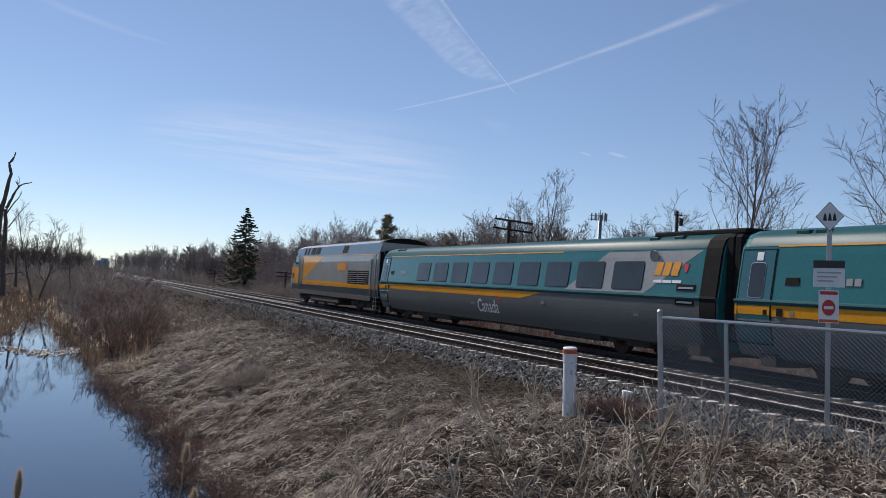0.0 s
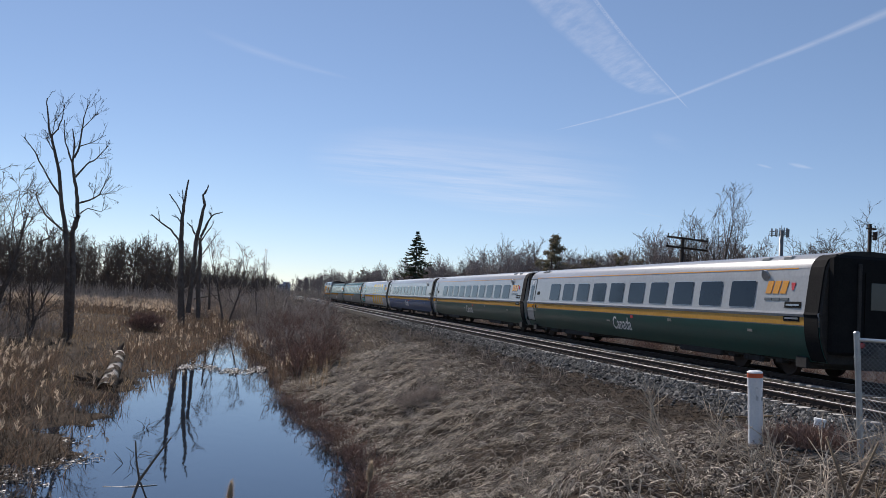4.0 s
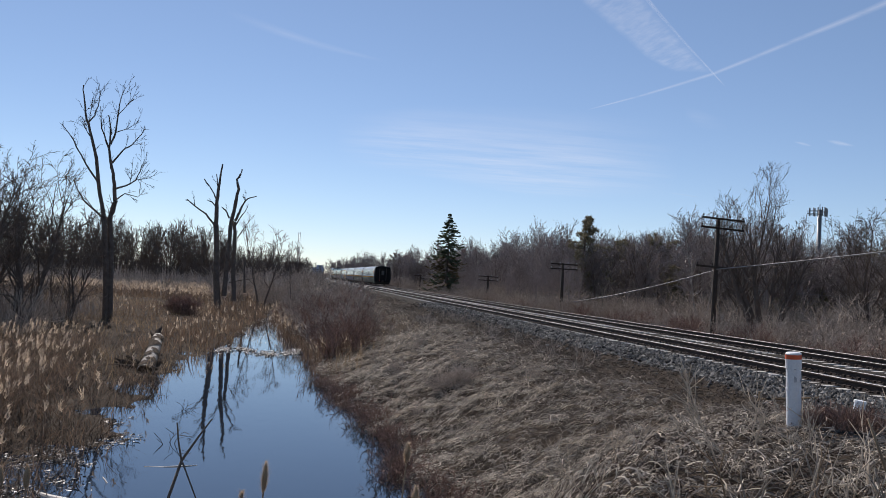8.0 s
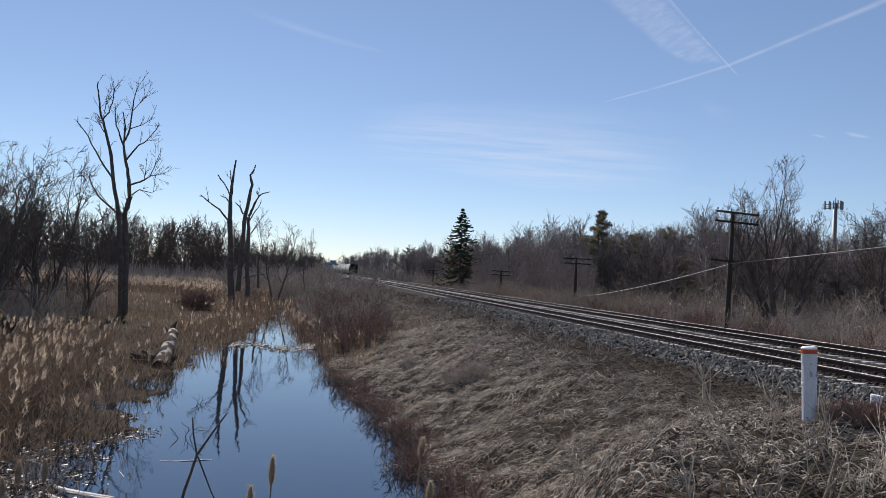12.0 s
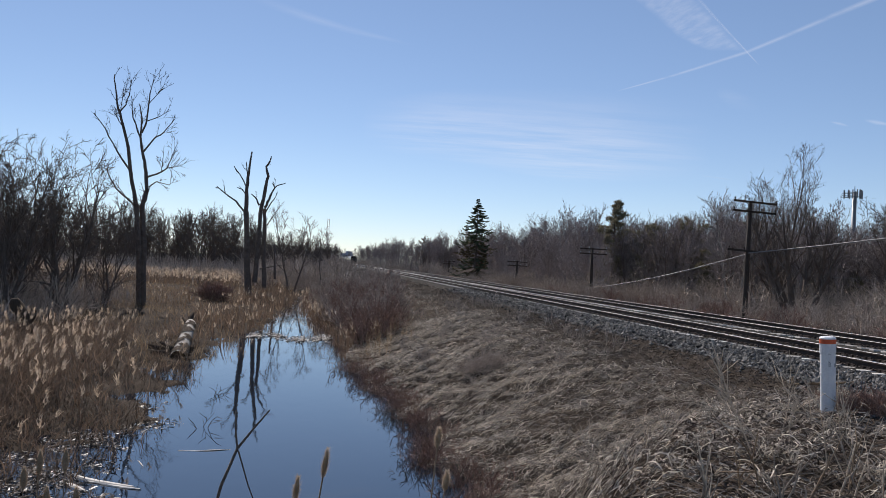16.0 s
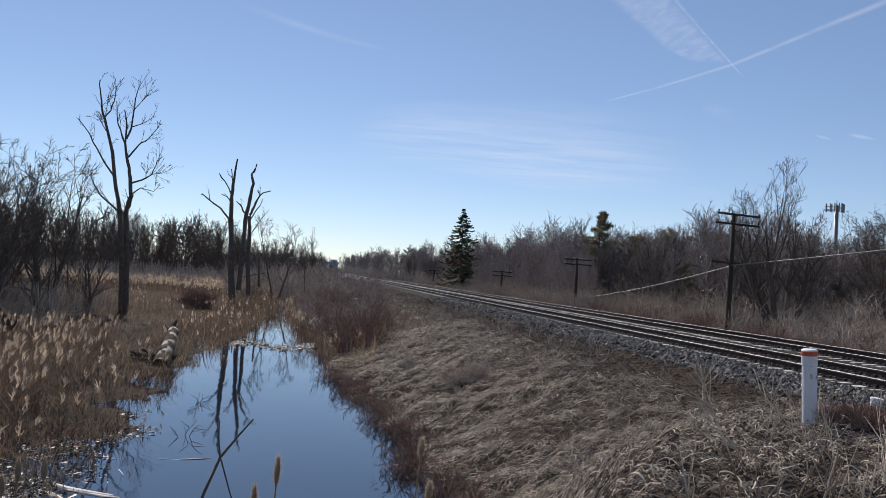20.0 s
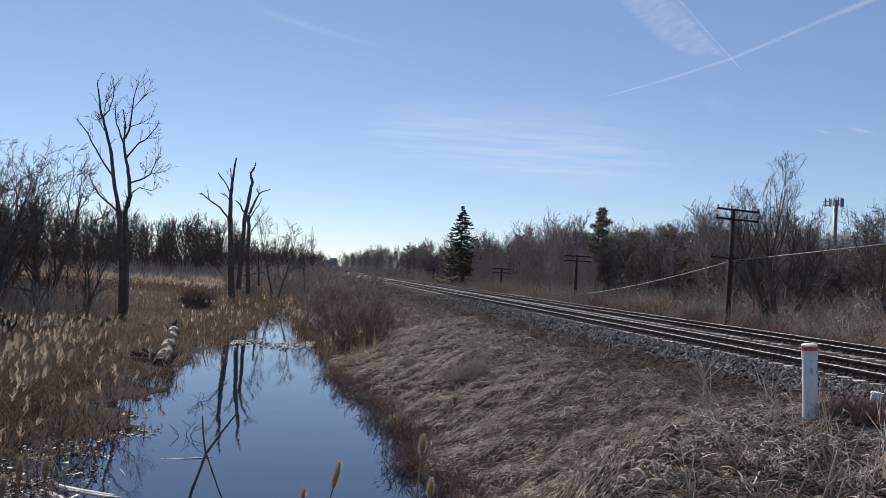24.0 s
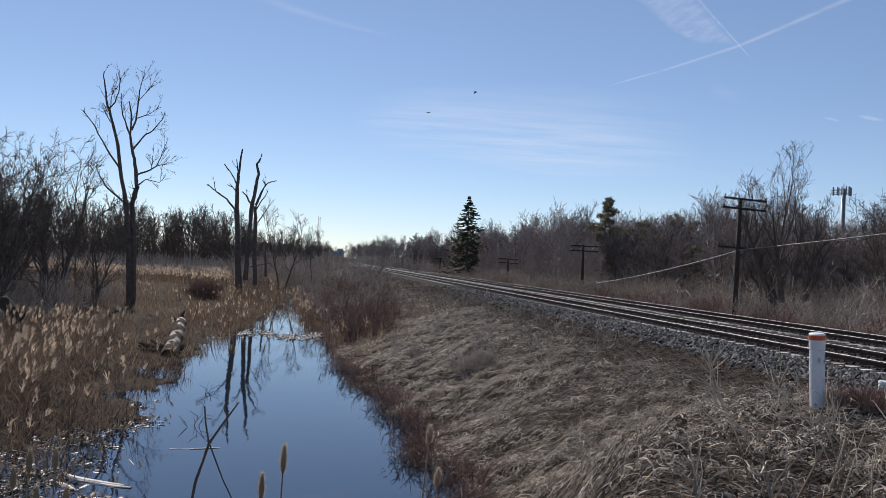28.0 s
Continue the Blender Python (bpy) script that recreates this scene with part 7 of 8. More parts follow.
# ---- in and over the water ----
def fallen_log():
    lg = thing("fallen_log", "pale barkless birch log lying with a dark split end", "log")
    rnd = random.Random(4)
    t = Tubes()
    t.tube([(-5.32, 34.2, -2.55), (-5.42, 35.8, -2.29), (-5.54, 37.6, -1.98), (-5.68, 39.6, -1.62)], [0.32, 0.30, 0.27, 0.23], 12)
    t.make("trunk", M["birch"], lg)
    a0, a1 = Vector((-5.32, 34.2, -2.55)), Vector((-5.68, 39.6, -1.62))
    ax = (a1 - a0).normalized()
    e1 = ax.cross(Vector((0, 0, 1))).normalized()
    e2 = e1.cross(ax)
    for k in range(15):
        # a curled patch of bark left on the bare wood
        mid, turn = 0.04 + 0.063 * k + rnd.uniform(-0.03, 0.03), rnd.uniform(0.2, 3.6)
        wide, long_ = rnd.uniform(0.4, 1.1), rnd.uniform(0.025, 0.06)
        v, f = [], []
        for a in range(5):
            for b in range(7):
                u = mid + long_ * (a - 2) / 2 * (1 + 0.35 * math.sin(3.1 * b + k))
                w = turn + wide * (b - 3) / 3 * (1 + 0.25 * math.sin(2.3 * a + k))
                c = a0.lerp(a1, u) + Vector((0, 0, -0.02))
                r = 0.345 - 0.10 * u + (0.02 if a in (0, 4) or b in (0, 6) else 0.012)
                v.append(tuple(c + (e1 * math.cos(w) + e2 * math.sin(w)) * r))
        f = [(7 * a + b, 7 * a + b + 1, 7 * a + b + 8, 7 * a + b + 7) for a in range(4) for b in range(6)]
        piece("bark_patch", v, f, M["rot"], lg, "dark peeling bark patches")
    t = Tubes()
    t.tube([(-5.68, 39.6, -1.62), (-5.72, 39.85, -1.35), (-5.62, 40.0, -1.12)], [0.19, 0.13, 0.05], 7)
    t.tube([(-5.76, 39.5, -1.62), (-6.05, 39.8, -1.35)], [0.13, 0.05], 6)
    t.make("split_end", M["rot"], lg)
    t = Tubes()
    for d in ((-1.6, -0.3, 0.05), (-1.3, 0.5, 0.15), (-0.9, -0.7, 0.1), (-1.9, 0.2, 0.0), (-0.7, -0.2, 0.45), (-1.2, 0.1, 0.30), (0.5, -0.5, 0.0)):
        a = Vector((-5.42, 35.0, -2.42))
        t.tube([a, a + Vector(d) * 0.5, a + Vector(d)], [0.13, 0.10, 0.05], 6)
    t.make("broken_limb", M["rot"], lg)


fallen_log()

# broken stump leaning among the reeds
bs_ = thing("broken_stump", "dark broken tree stump leaning among dry reeds", "stump")
t = Tubes()
t.tube([(-11.45, 36.3, -2.6), (-11.52, 36.3, -2.0), (-11.75, 36.25, -1.3), (-12.0, 36.2, -0.85)], [0.34, 0.26, 0.24, 0.27], 10)
t.make("trunk", M["rot"], bs_)
t = Tubes()
t.tube([(-12.0, 36.2, -0.88), (-12.12, 36.15, -0.66), (-12.2, 36.1, -0.60)], [0.26, 0.20, 0.06], 8)
t.tube([(-11.9, 36.1, -0.95), (-11.86, 36.05, -0.62)], [0.10, 0.02], 5)
t.make("splintered_top", M["rot"], bs_)
t = Tubes()
t.tube([(-11.6, 36.2, -1.7), (-11.3, 36.1, -1.35), (-11.15, 36.1, -1.05)], [0.09, 0.06, 0.03], 6)
t.make("side_limb", M["rot"], bs_)


def debris():
    """Sun-bleached pieces of reed and wood afloat by the reed bed; the small white ones also paint glints."""
    rnd = random.Random(12)
    for k, (x, y, l, w, a) in enumerate(((-3.75, 16.1, 1.5, 0.16, 150), (-3.45, 15.8, 1.1, 0.10, 160), (-4.1, 15.7, 0.9, 0.12, 140), (-2.25, 18.7, 1.05, 0.05, 8))):
        bm = bmesh.new()
        rings = []
        for i in range(7):
            u = i / 6
            c = Vector((-l / 2 + l * u, 0.05 * l * math.sin(u * 4 + k), 0.006 * math.sin(u * 7 + k)))
            ww = w / 2 * (0.35 + 0.65 * math.sin(math.pi * min(0.95, max(0.08, u))))
            rings.append([bm.verts.new(c + Vector((rnd.uniform(-0.03, 0.03), ww * math.cos(t_ * 1.0472), 0.45 * ww * math.sin(t_ * 1.0472)))) for t_ in range(6)])
        for p_, q_ in zip(rings, rings[1:]):
            for j in range(6):
                bm.faces.new((p_[j], p_[(j + 1) % 6], q_[(j + 1) % 6], q_[j]))
        bm.faces.new(rings[0][::-1])
        bm.faces.new(rings[-1])
        ob = tagged(part("floating_wood", bm, M["litter"]), "sun-bleached split wood floating on the water", "driftwood", "floating wood")
        ob.matrix_basis = pose(x, y, WATER_Z + 0.005, 0, 0, a)
    for nm, label, mt, n, wide, long_, tip in (("wet_reed_mats", "dark wet mats of dead reed afloat at the water's edge", "wet_litter", 4200, 0.050, 0.22, 0.045), ("floating_litter", "scraps of bleached reed and painted glints afloat at the water's edge", "litter", 850, 0.018, 0.20, 0.035), ("floating_stalks", "long bleached reed stalks afloat at the water's edge", "straw", 90, 0.016, 0.9, 0.01)):
        y = 13.2 + 12 * rng.random(n) ** 1.6
        x = left_edge(y) + rng.normal(-0.75, 0.55, n)
        keep = (x < left_edge(y) + 0.9) & (wob(x, y, 2.2, 3) > -0.5 + 0.9 * rng.random(n))
        x, y = x[keep], y[keep]
        k = len(x)
        a = rng.normal(0.1, 0.8, k)
        l, w = 0.03 + long_ * rng.random(k) ** 2.5, wide * (0.3 + 0.9 * rng.random(k))
        dx, dy = np.cos(a) * l / 2, np.sin(a) * l / 2
        nx, ny = -np.sin(a) * w / 2, np.cos(a) * w / 2
        zz = np.full(k, WATER_Z + 0.010)
        V = np.stack([np.stack([x - dx - nx, y - dy - ny, zz - 0.004], -1), np.stack([x + dx - nx, y + dy - ny, zz + tip * rng.random(k)], -1), np.stack([x + dx * 0.7 + nx, y + dy * 0.7 + ny, zz + tip * rng.random(k)], -1), np.stack([x - dx * 0.8 + nx, y - dy * 0.8 + ny, zz], -1)], 1)
        tagged(piece(nm, V, np.arange(4 * k).reshape(k, 4), M[mt]), label, "litter", kind="stuff")
    # a low bar of litter across the ditch
    n = 1500
    x = -3.6 + 4.4 * rng.random(n)
    y = 45 + 0.9 * np.sin(x * 1.7) + rng.normal(0, 0.9, n)
    keep = rng.random(n) < 0.25 + 0.5 * (np.sin(x * 5) > 0)
    x, y = x[keep], y[keep]
    n = len(x)
    blades("litter_bar", "bar of drowned reed litter across the ditch", "litter", x, y, np.full(n, WATER_Z - 0.02), 0.1 + 0.2 * rng.random(n), 0.9 + 0 * x, rng.normal(0, 0.8, n), 0.05 + 0.05 * rng.random(n), M["rot"], 2, 0.4)
    # white scraps on the bar and in the channel also paint sun glints
    k = n
    blades("bleached_bar", "bleached scraps and painted glints on the bar across the ditch", "litter", x[:k], y[:k] + 0.15, np.full(k, WATER_Z), 0.08 + 0.16 * rng.random(k), 0.93 + 0 * x[:k], rng.normal(0, 0.8, k), 0.04 + 0.04 * rng.random(k), M["litter"], 2, 0.4)
    x, y = -3.2 + 3.0 * rng.random(n), 50 + 40 * rng.random(n)
    keep = (x > left_edge(y) - 0.3) & (x < right_edge(y) + 0.3) & (wob(x * 3, y, 0.8, 1) > 0.1)
    x, y = x[keep], y[keep]
    blades("channel_litter", "drowned reed stalks and painted glints in the narrow channel", "litter", x, y, np.full(len(x), WATER_Z - 0.02), 0.1 + 0.3 * rng.random(len(x)), 0.8 + 0 * x, rng.normal(0, 1, len(x)), 0.03 + 0.03 * rng.random(len(x)), M["litter"], 2, 0.4)
    t = Tubes()
    r2 = random.Random(6)
    for cx, cy in ((-2.75, 21.2), (1.9, 16.6), (2.2, 18.4), (-3.0, 26.0)):
        for _ in range(4):
            p = Vector((cx + r2.gauss(0, 0.12), cy + r2.gauss(0, 0.12), WATER_Z - 0.1))
            limb(t, t, p, (r2.gauss(0, 1), r2.gauss(0, 0.6), 0.9), r2.uniform(0.3, 0.6), 0.012, 1, r2, 0.05, 0.4, (0.4, 1.0), (1, 3), 0.008, 3)
    tagged(t.make("drowned_branches", M["rot"], smooth=False), "thin dark branches poking out of the water", "branches", kind="stuff")


debris()


def cattail(x, y, z, top, lean, head, label, fat=1.0):
    """A cane with a ragged, seeding head; its foot is the origin, so that it can sway."""
    ca = thing("cattail", label, "cattail", "cattails before the water")
    ca.matrix_basis = pose(x, y, z)
    rnd = random.Random(int(x * 100) + int(top * 10))
    t = Tubes()
    t.tube([(0, 0, 0), (lean * 0.3, 0, top * 0.55), (lean, 0, top)], [0.008, 0.006, 0.004], 6)
    t.make("stalk", M["stem"], ca)
    up = Vector((lean * 0.7, 0, top * 0.45)).normalized()
    c0 = Vector((lean, 0, top))
    t = Tubes()
    n = 7
    t.tube([c0 + up * head * (i / n - 0.98) for i in range(n + 1)], [0.003, 0.009 * fat, 0.013 * fat, 0.0145 * fat, 0.0145 * fat, 0.012 * fat, 0.008 * fat, 0.002], 10)
    hd = t.make("seed_head", M["cattail"], ca, "ragged brown seed head")
    v, f = [], []
    for _ in range(520):
        s = rnd.random()
        a = rnd.random() * 6.28
        r = 0.013 * fat * math.sin(math.pi * min(1, max(0.05, s)) ** 0.8) + 0.003
        p = c0 + up * head * (s - 0.98) + Vector((math.cos(a) * r, math.sin(a) * r, 0))
        d = (Vector((math.cos(a), math.sin(a), 0)) * 0.6 + up * rnd.uniform(0.3, 1.2) + Vector((rnd.gauss(0, .3), rnd.gauss(0, .3), 0))).normalized() * rnd.uniform(0.012, 0.034)
        w = Vector((-math.sin(a), math.cos(a), 0)) * 0.0012
        b = len(v)
        v += [tuple(p - w), tuple(p + w), tuple(p + d)]
        f.append((b, b + 1, b + 2))
    piece("fluff", v, f, M["plume"], hd)
    return ca


SWAY = []
for x, y, z, top, lean, head, fat in ((-0.115, 4.65, -1.2, 1.80, 0.03, 0.16, 1.0), (-0.22, 4.7, -1.25, 1.68, 0.02, 0.15, 1.0)):
    SWAY.append(cattail(x, y, z, top, lean, head, "brown cattail with a ragged seed head before the water", fat))
for x, y, top, lean in ((-2.28, 7.25, 1.55, 0.0), (-2.19, 7.28, 1.68, 0.02), (-2.0, 7.34, 1.68, 0.01), (-2.13, 7.3, 1.38, 0.02), (-1.87, 7.36, 1.36, -0.03)):
    cattail(x, y, -1.72, top, lean, 0.2, "brown cattail with a pale tattered head at the reed bed", 1.7)

STALK = st = thing("dead_stalk", "thin dark forked dead stalk leaning before the water", "stalk")
st.matrix_basis = pose(-0.685, 4.9, -0.90)
t = Tubes()
t.tube([(0, 0, 0), (0.08, 0, 0.7), (0.20, 0, 1.22), (0.28, 0, 1.43)], [0.012, 0.011, 0.009, 0.008], 6)
t.tube([(0.28, 0, 1.43), (0.37, 0, 1.55), (0.45, 0, 1.65)], [0.008, 0.006, 0.004], 6)
t.make("stem", M["bark"], st)
t = Tubes()
t.tube([(0.28, 0, 1.43), (0.265, 0.01, 1.54), (0.262, 0.01, 1.64)], [0.006, 0.005, 0.005], 5)
t.tube([(0.285, 0, 1.42), (0.35, 0.0, 1.22), (0.40, 0, 1.10)], [0.005, 0.004, 0.003], 5)
t.make("side_shoot", M["bark"], st)

# woody stems in the right foreground
for pts in ([(4.57, 5.59, 0.0), (4.45, 5.68, 0.44), (4.36, 5.75, 0.75)], [(4.50, 5.65, 0.25), (4.56, 5.60, 0.46), (4.64, 5.53, 0.75)], [(4.80, 5.40, 0.0), (4.91, 5.30, 0.46), (4.95, 5.26, 0.78)], [(5.09, 5.13, 0.0), (5.00, 5.22, 0.30), (4.97, 5.24, 0.43)]):
    t = Tubes()
    t.tube(pts, [0.017, 0.013, 0.008], 7)
    tagged(t.make("woody_stem", M["stem"]), "cut woody stem standing in dead grass", "stem", "woody stems")
# dry forked canes standing in the straw before the bank
cr = random.Random(77)
for k in range(30):
    x, y = cr.uniform(2.5, 4.9), cr.uniform(4.6, 6.0)
    cane = thing("dry_cane", "dry forked cane standing in the matted straw", "cane", "dry canes")
    cane.matrix_basis = pose(x, y, float(ground_z(x, y)) - 0.03)
    mt = M[("straw_mid", "straw_pale", "stem")[k % 3]]
    tall, r = cr.uniform(0.34, 0.62), cr.uniform(0.007, 0.010)
    d = Vector((cr.gauss(0, 0.40), cr.gauss(0, 0.2), 1.0)).normalized()
    pts = [Vector((0, 0, 0))]
    for _ in range(5):
        d = rand_dir(d, cr.gauss(0, 0.14), cr, 0.03)
        pts.append(pts[-1] + d * tall / 5)
    t = Tubes()
    t.tube(pts, [r, r * 0.92, r * 0.84, r * 0.74, r * 0.62, r * 0.42], 5)
    t.make("stem", mt, cane)
    for j in range(cr.randint(2, 4)):
        q = cr.randint(1, 4)
        dd = rand_dir(d, cr.uniform(0.5, 1.0), cr, 0.15)
        arm = [pts[q].copy()]
        for _ in range(3):
            dd = rand_dir(dd, cr.gauss(0, 0.18), cr, 0.10)
            arm.append(arm[-1] + dd * tall * cr.uniform(0.12, 0.24))
        t = Tubes()
        t.tube(arm, [r * 0.70, r * 0.58, r * 0.48, r * 0.34], 4)
        t.make("fork", mt, cane)
# two bleached reed plumes at the foot of the bank
for x, y, z, top in ((0.70, 5.13, -1.0, 1.62), (0.76, 5.12, -1.0, 1.36)):
    cattail(x, y, z, top, 0.07, 0.12, "bleached reed plume hanging at the foot of the bank", 1.3)


# ---- sky: vapour trails and thin cirrus on a high sheet ----
CLOUD_H = 420.0


def on_sheet(az, el):
    r = (CLOUD_H - 1.6) / math.tan(radians(el))
    return Vector((-math.sin(radians(az)) * r, math.cos(radians(az)) * r, CLOUD_H))


def cloud_band(name, label, rows, material, across=8, soft=0.5, ends=0.15):
    """rows: (az, el) of both margins along the band. It fades towards its margins and ends."""
    v, f, e = [], [], []
    dense = []
    for i in range(len(rows) - 1):
        for k in range(6):
            w = k / 6
            dense.append(tuple(a + (b - a) * w for a, b in zip(rows[i], rows[i + 1])))
    dense.append(rows[-1])
    n = len(dense)
    for i, (a0, e0, a1, e1) in enumerate(dense):
        s = i / (n - 1)
        fade = min(1, s / ends, (1 - s) / ends) if ends else 1
        p, q = on_sheet(a0, e0), on_sheet(a1, e1)
        for j in range(across + 1):
            t = j / across
            v.append(tuple(p.lerp(q, t)))
            edge = min(1.0, min(t, 1 - t) / max(1e-3, soft * 0.5)) if soft else 1
            e.append(max(0, fade) * edge)
    for i in range(n - 1):
        for j in range(across):
            a = i * (across + 1) + j
            f.append((a, a + 1, a + across + 2, a + across + 1))
    ob = piece(name, v, f, material)
    at = ob.data.attributes.new("edge", 'FLOAT', 'POINT')
    at.data.foreach_set("value", e)
    ob.visible_shadow = False
    return tagged(ob, label, "cloud")


trail_mat = cloud_material("vapour_trail", 0.20, 0.012, 0.2, 0.6, glow=0.95)
faint_mat = cloud_material("faint_trail", 0.09, 0.02, 0.2, 0.6, glow=0.95)
edge_mat = cloud_material("trail_edge", 0.24, 0.015, 0.1, 0.6, glow=0.95)
broad_mat = cloud_material("spread_trail", 0.24, 0.05, 0.15, 0.95, (1, 0.33, 1), glow=0.95)
cirrus_mat = cloud_material("cirrus", 0.36, 0.006, 0.24, 0.80, (0.30, 1.0, 1), glow=0.92)
cirrus_faint = cloud_material("faint_cirrus", 0.11, 0.0045, 0.30, 0.70, (0.28, 1.1, 1), glow=0.92)
CLOUDS = [
    cloud_band("vapour_trail", "long thin white vapour trail bending upwards", [(-19.3, 11.73, -19.3, 11.65), (-23.2, 12.85, -23.2, 12.65), (-27.3, 14.1, -27.3, 13.82), (-32.0, 15.92, -32.0, 15.55), (-36.1, 17.4, -36.2, 16.95), (-43, 20.2, -43.5, 19.4)], trail_mat, 6, 1.0, 0.05),
    cloud_band("spread_vapour_trail", "broad fading vapour trail", [(-11.5, 24.5, -17.7, 24.5), (-19.1, 18.0, -23.5, 17.95), (-21.3, 16.4, -25.5, 15.9), (-23.0, 15.0, -26.5, 14.8), (-24.8, 14.1, -27.3, 14.0)], broad_mat, 12, 0.35, 0.10),
    cloud_band("vapour_trail_edge", "bright edge of the broad vapour trail", [(-17.4, 24.5, -17.9, 24.5), (-23.2, 18.0, -23.65, 17.95), (-25.25, 15.95, -25.6, 15.85), (-27.0, 14.2, -27.3, 14.1), (-28.0, 13.2, -28.2, 13.1)], edge_mat, 4, 1.0, 0.12),
    cloud_band("cirrus_veil", "faint streaked cirrus veil", [(-2.5, 10.6, -2.5, 7.4), (-8, 11.7, -8.1, 6.9), (-15.9, 12.0, -16.1, 5.8), (-25.5, 11.4, -25.5, 6.0)], cirrus_mat, 14, 0.8, 0.25),
    cloud_band("cirrus_streak", "thin streak of cirrus", [(5.0, 16.7, 5.0, 16.0), (1.7, 15.9, 1.7, 15.2), (-1.2, 15.2, -1.2, 14.65), (-4.1, 14.65, -4.1, 14.3), (-6.1, 14.25, -6.1, 14.05)], cirrus_faint, 6, 1.0, 0.3),
    cloud_band("cloud_wisp", "small bright wisp of cloud", [(-34.2, 9.85, -34.2, 9.68), (-34.9, 9.78, -34.9, 9.45), (-35.8, 9.48, -35.8, 9.35)], trail_mat, 4, 1.0, 0.3),
    cloud_band("cloud_wisp", "small faint wisp of cloud", [(-32.3, 9.78, -32.3, 9.7), (-32.9, 9.7, -32.9, 9.48), (-33.4, 9.5, -33.4, 9.4)], trail_mat, 4, 1.0, 0.3),
    cloud_band("cloud_wisp", "faint round patch of cirrus", [(-25.6, 12.0, -25.6, 11.1), (-26.6, 11.8, -26.6, 10.6), (-28.4, 11.2, -28.4, 10.2)], cirrus_faint, 6, 1.0, 0.4),
    cloud_band("vapour_trail", "short faint scrap of vapour trail", [(-7.0, 8.22, -7.0, 8.15), (-8.1, 8.55, -8.1, 8.46), (-9.1, 8.84, -9.1, 8.77)], faint_mat, 4, 1.0, 0.2),
    cloud_band("vapour_trail", "short faint scrap of vapour trail", [(-24.9, 6.53, -24.9, 6.43), (-25.9, 6.42, -25.9, 6.28), (-26.9, 6.26, -26.9, 6.18)], faint_mat, 4, 1.0, 0.2),
]


# ---- birds ----
def bird():
    b = thing("bird", "dark bird in flight with spread wings", "bird", "two birds flying past")
    t = Tubes()
    t.tube([(-0.17, 0, 0), (-0.08, 0, 0.01), (0.02, 0, 0.015), (0.10, 0, 0.02), (0.15, 0, 0.02)], [0.012, 0.04, 0.045, 0.03, 0.008], 8)
    t.make("body", M["feather"], b)
    piece("tail", [(-0.16, -0.01, 0), (-0.16, 0.01, 0), (-0.29, 0.045, 0.0), (-0.29, -0.045, 0.0), (-0.16, 0, 0.012)], [(0, 1, 2, 3), (0, 3, 4), (1, 4, 2), (4, 3, 2)], M["feather"], b)
    for s in (-1, 1):
        v = [(0.05, 0, 0), (-0.07, 0, 0), (-0.06, s * 0.18, 0.0), (-0.05, s * 0.36, 0.0), (0.02, s * 0.33, 0.0), (0.07, s * 0.16, 0.0)]
        v += [(a, c, z + 0.008) for a, c, z in v]
        f = [(5, 4, 3, 2, 1, 0), (6, 7, 8, 9, 10, 11)] + [(i, (i + 1) % 6, 6 + (i + 1) % 6, 6 + i) for i in range(6)]
        w = piece("wing", v, f, M["feather"], b)
        w.location = (0, s * 0.03, 0.02)
    return b


BIRDS = [bird(), bird()]


# ---- what moves ----
def way(az, el, r):
    """The place r metres from the viewer's eye in that direction."""
    a, e = radians(az), radians(el)
    return Vector((-math.sin(a) * math.cos(e) * r, math.cos(a) * math.cos(e) * r, 1.625 + math.sin(e) * r))


# bird paths: seconds, degrees left, degrees up, metres away
BIRD_TRACKS = (
    [(25.8, 14.53, 12.57, 52), (26.0, 11.45, 12.26, 54), (26.2, 8.95, 12.14, 57), (26.5, 6.09, 12.45, 62), (26.8, 3.07, 13.44, 68), (27.0, 1.25, 13.45, 70), (27.2, -0.75, 13.21, 74), (27.4, -2.95, 12.93, 77), (27.6, -5.37, 12.56, 80), (27.8, -7.98, 12.14, 84), (28.0, -10.57, 11.51, 86)],
    [(26.0, 16.19, 11.63, 53), (26.2, 12.11, 10.03, 56), (26.5, 6.93, 9.11, 61), (26.8, 3.58, 9.71, 67), (27.0, 1.63, 10.63, 70), (27.2, -0.07, 10.90, 74), (27.4, -1.39, 10.84, 77), (27.6, -3.05, 10.65, 80), (27.8, -4.99, 10.35, 83), (28.0, -7.41, 9.99, 86)],
)


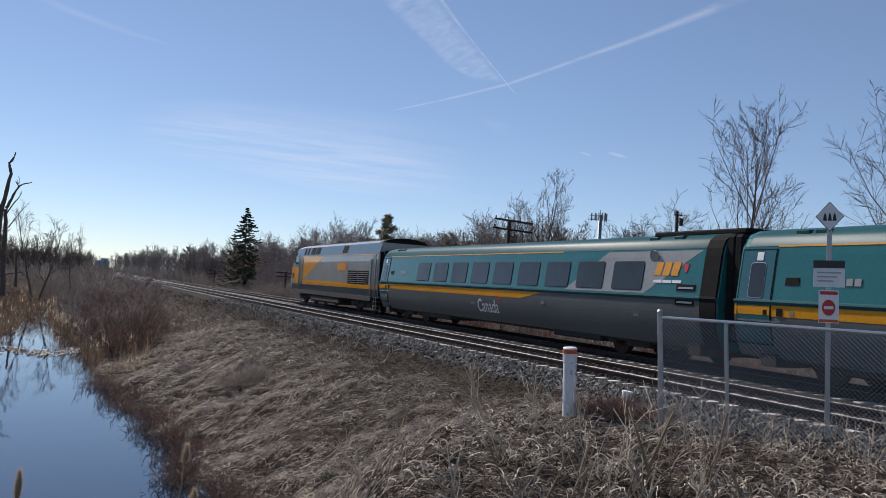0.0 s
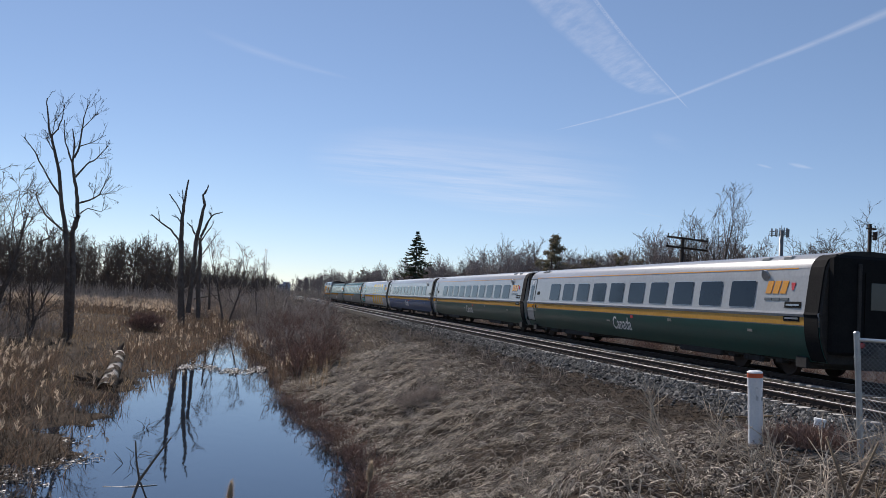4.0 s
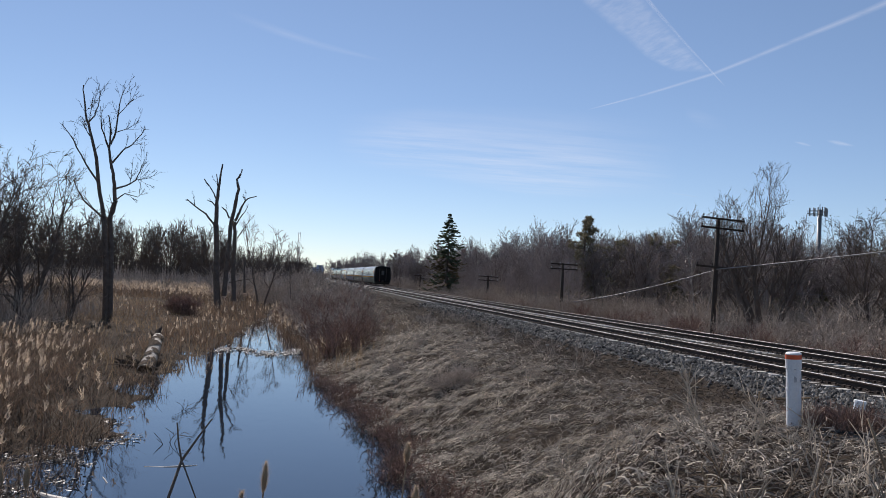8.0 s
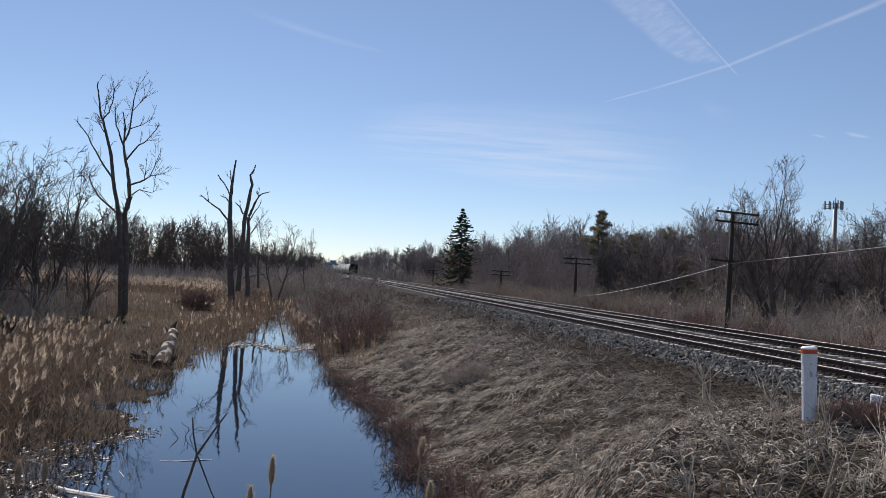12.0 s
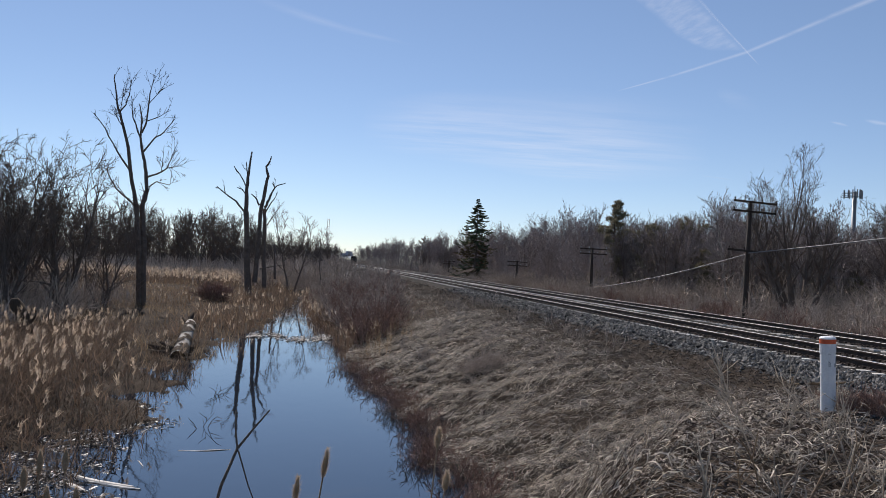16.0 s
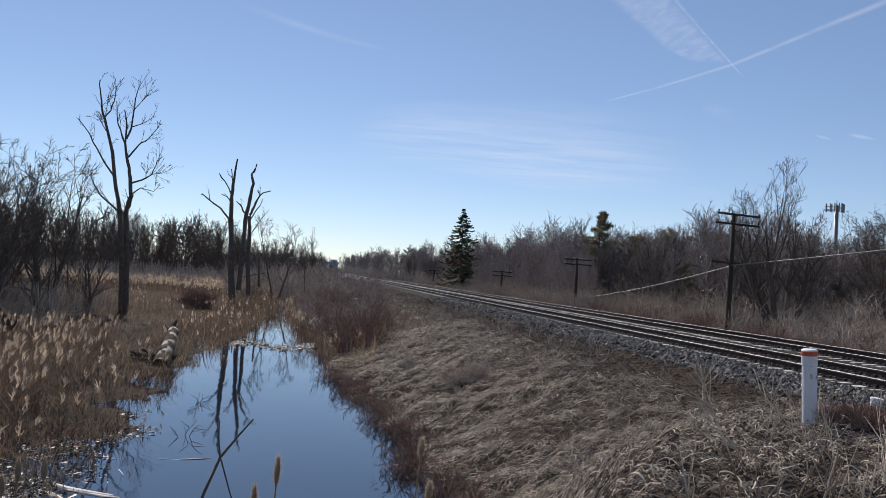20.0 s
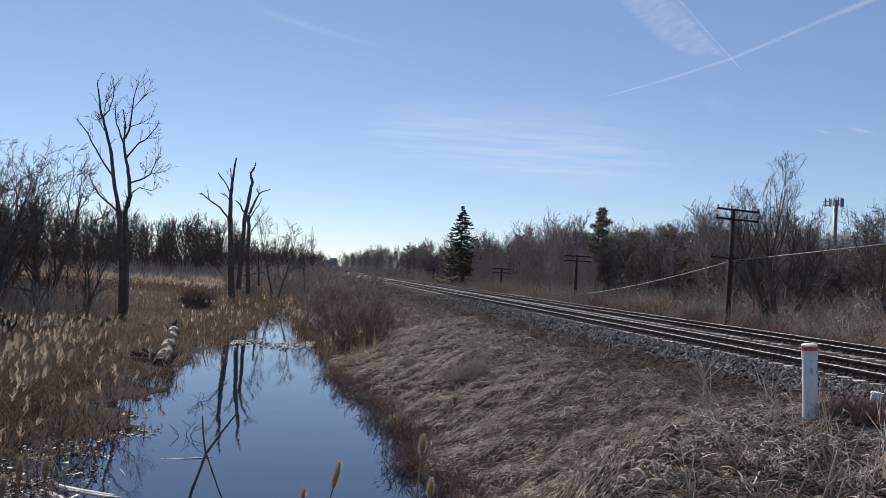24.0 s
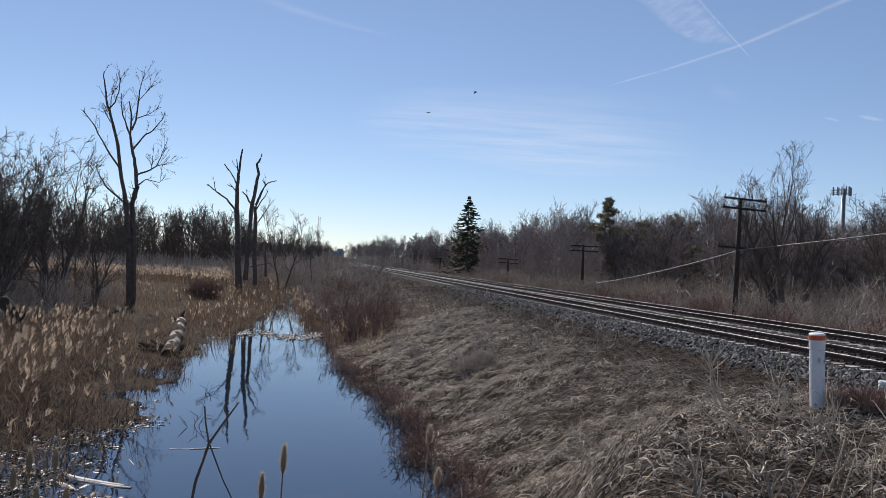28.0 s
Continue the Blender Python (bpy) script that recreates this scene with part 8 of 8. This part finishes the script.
def motions():
    # the train runs off at a steady 33.4 m/s
    for car, back in TRAIN:
        walk(car, [(t, pose(TRACK_B, 42.5 + 33.4 * t + back, 0)) for t in range(0, 29, 2)])
    # the high cloud drifts slowly
    for c in CLOUDS:
        walk(c, [(t, pose(-0.75 * t, -2.2 * t, 0)) for t in range(0, 29, 7)])
    # cattails and the forked stalk sway in the wind
    gust = [(0, 0), (3, 0.5), (5.5, 4), (6, 4.6), (7, 1.2), (8, 0.6), (11, -2.2), (13, 2), (14, 4.2), (15, 4.5), (16, 5.6), (17, 2), (18, -1.2), (19, -2.8), (20, 0.2), (21, 8.5), (22, 10), (24, 10.6), (25, 6.2), (26, 2), (27, 0.2), (28, -0.3)]
    for k, c in enumerate(SWAY):
        p = c.location.copy()
        walk(c, [(t, pose(p.x, p.y, p.z, 0.4 * math.sin(t + k), a * (1 - 0.15 * k), 0)) for t, a in gust])
    p = STALK.location.copy()
    walk(STALK, [(t, pose(p.x, p.y, p.z, 0, a, 0)) for t, a in ((0, -5.0), (8, -5.0), (11, -5.5), (14, -3.5), (15, -2.5), (17, 1.2), (20, 0.0), (23.5, -3.0), (25, -4.0), (28, -4.5))])
    # two birds cross from the left near the end
    for k, (b, tr) in enumerate(zip(BIRDS, BIRD_TRACKS)):
        first, second = way(*tr[0][1:]), way(*tr[1][1:])
        v = (second - first) / (tr[1][0] - tr[0][0])
        v.length = 13.0
        rows, pts = [], [(t, first - v * (tr[0][0] - t)) for t in (0.0, 8.0, 16.0, 24.0)] + [(t, way(a, e, r)) for t, a, e, r in tr]
        for i, (t, p) in enumerate(pts):
            d = pts[min(i + 1, len(pts) - 1)][1] - pts[max(i - 1, 0)][1]
            rows.append((t, pose(p.x, p.y, p.z, 0, -math.degrees(math.atan2(d.z, d.xy.length)) * 0.5, math.degrees(math.atan2(d.y, d.x)))))
        walk(b, rows)
        for w in b.children:
            if w.name.startswith("wing"):
                q = w.location.copy()
                s = 1 if q.y > 0 else -1
                flap = [(0.0, 0.0), (25.0, 0.0)] + [(25.0 + 0.1 * j, 32.0 * math.sin(0.1 * j * 2 * math.pi * 2.6 + 1.3 * k)) for j in range(1, 31)]
                walk(w, [(t, pose(q.x, q.y, q.z, s * a, 0, 0)) for t, a in flap])


motions()
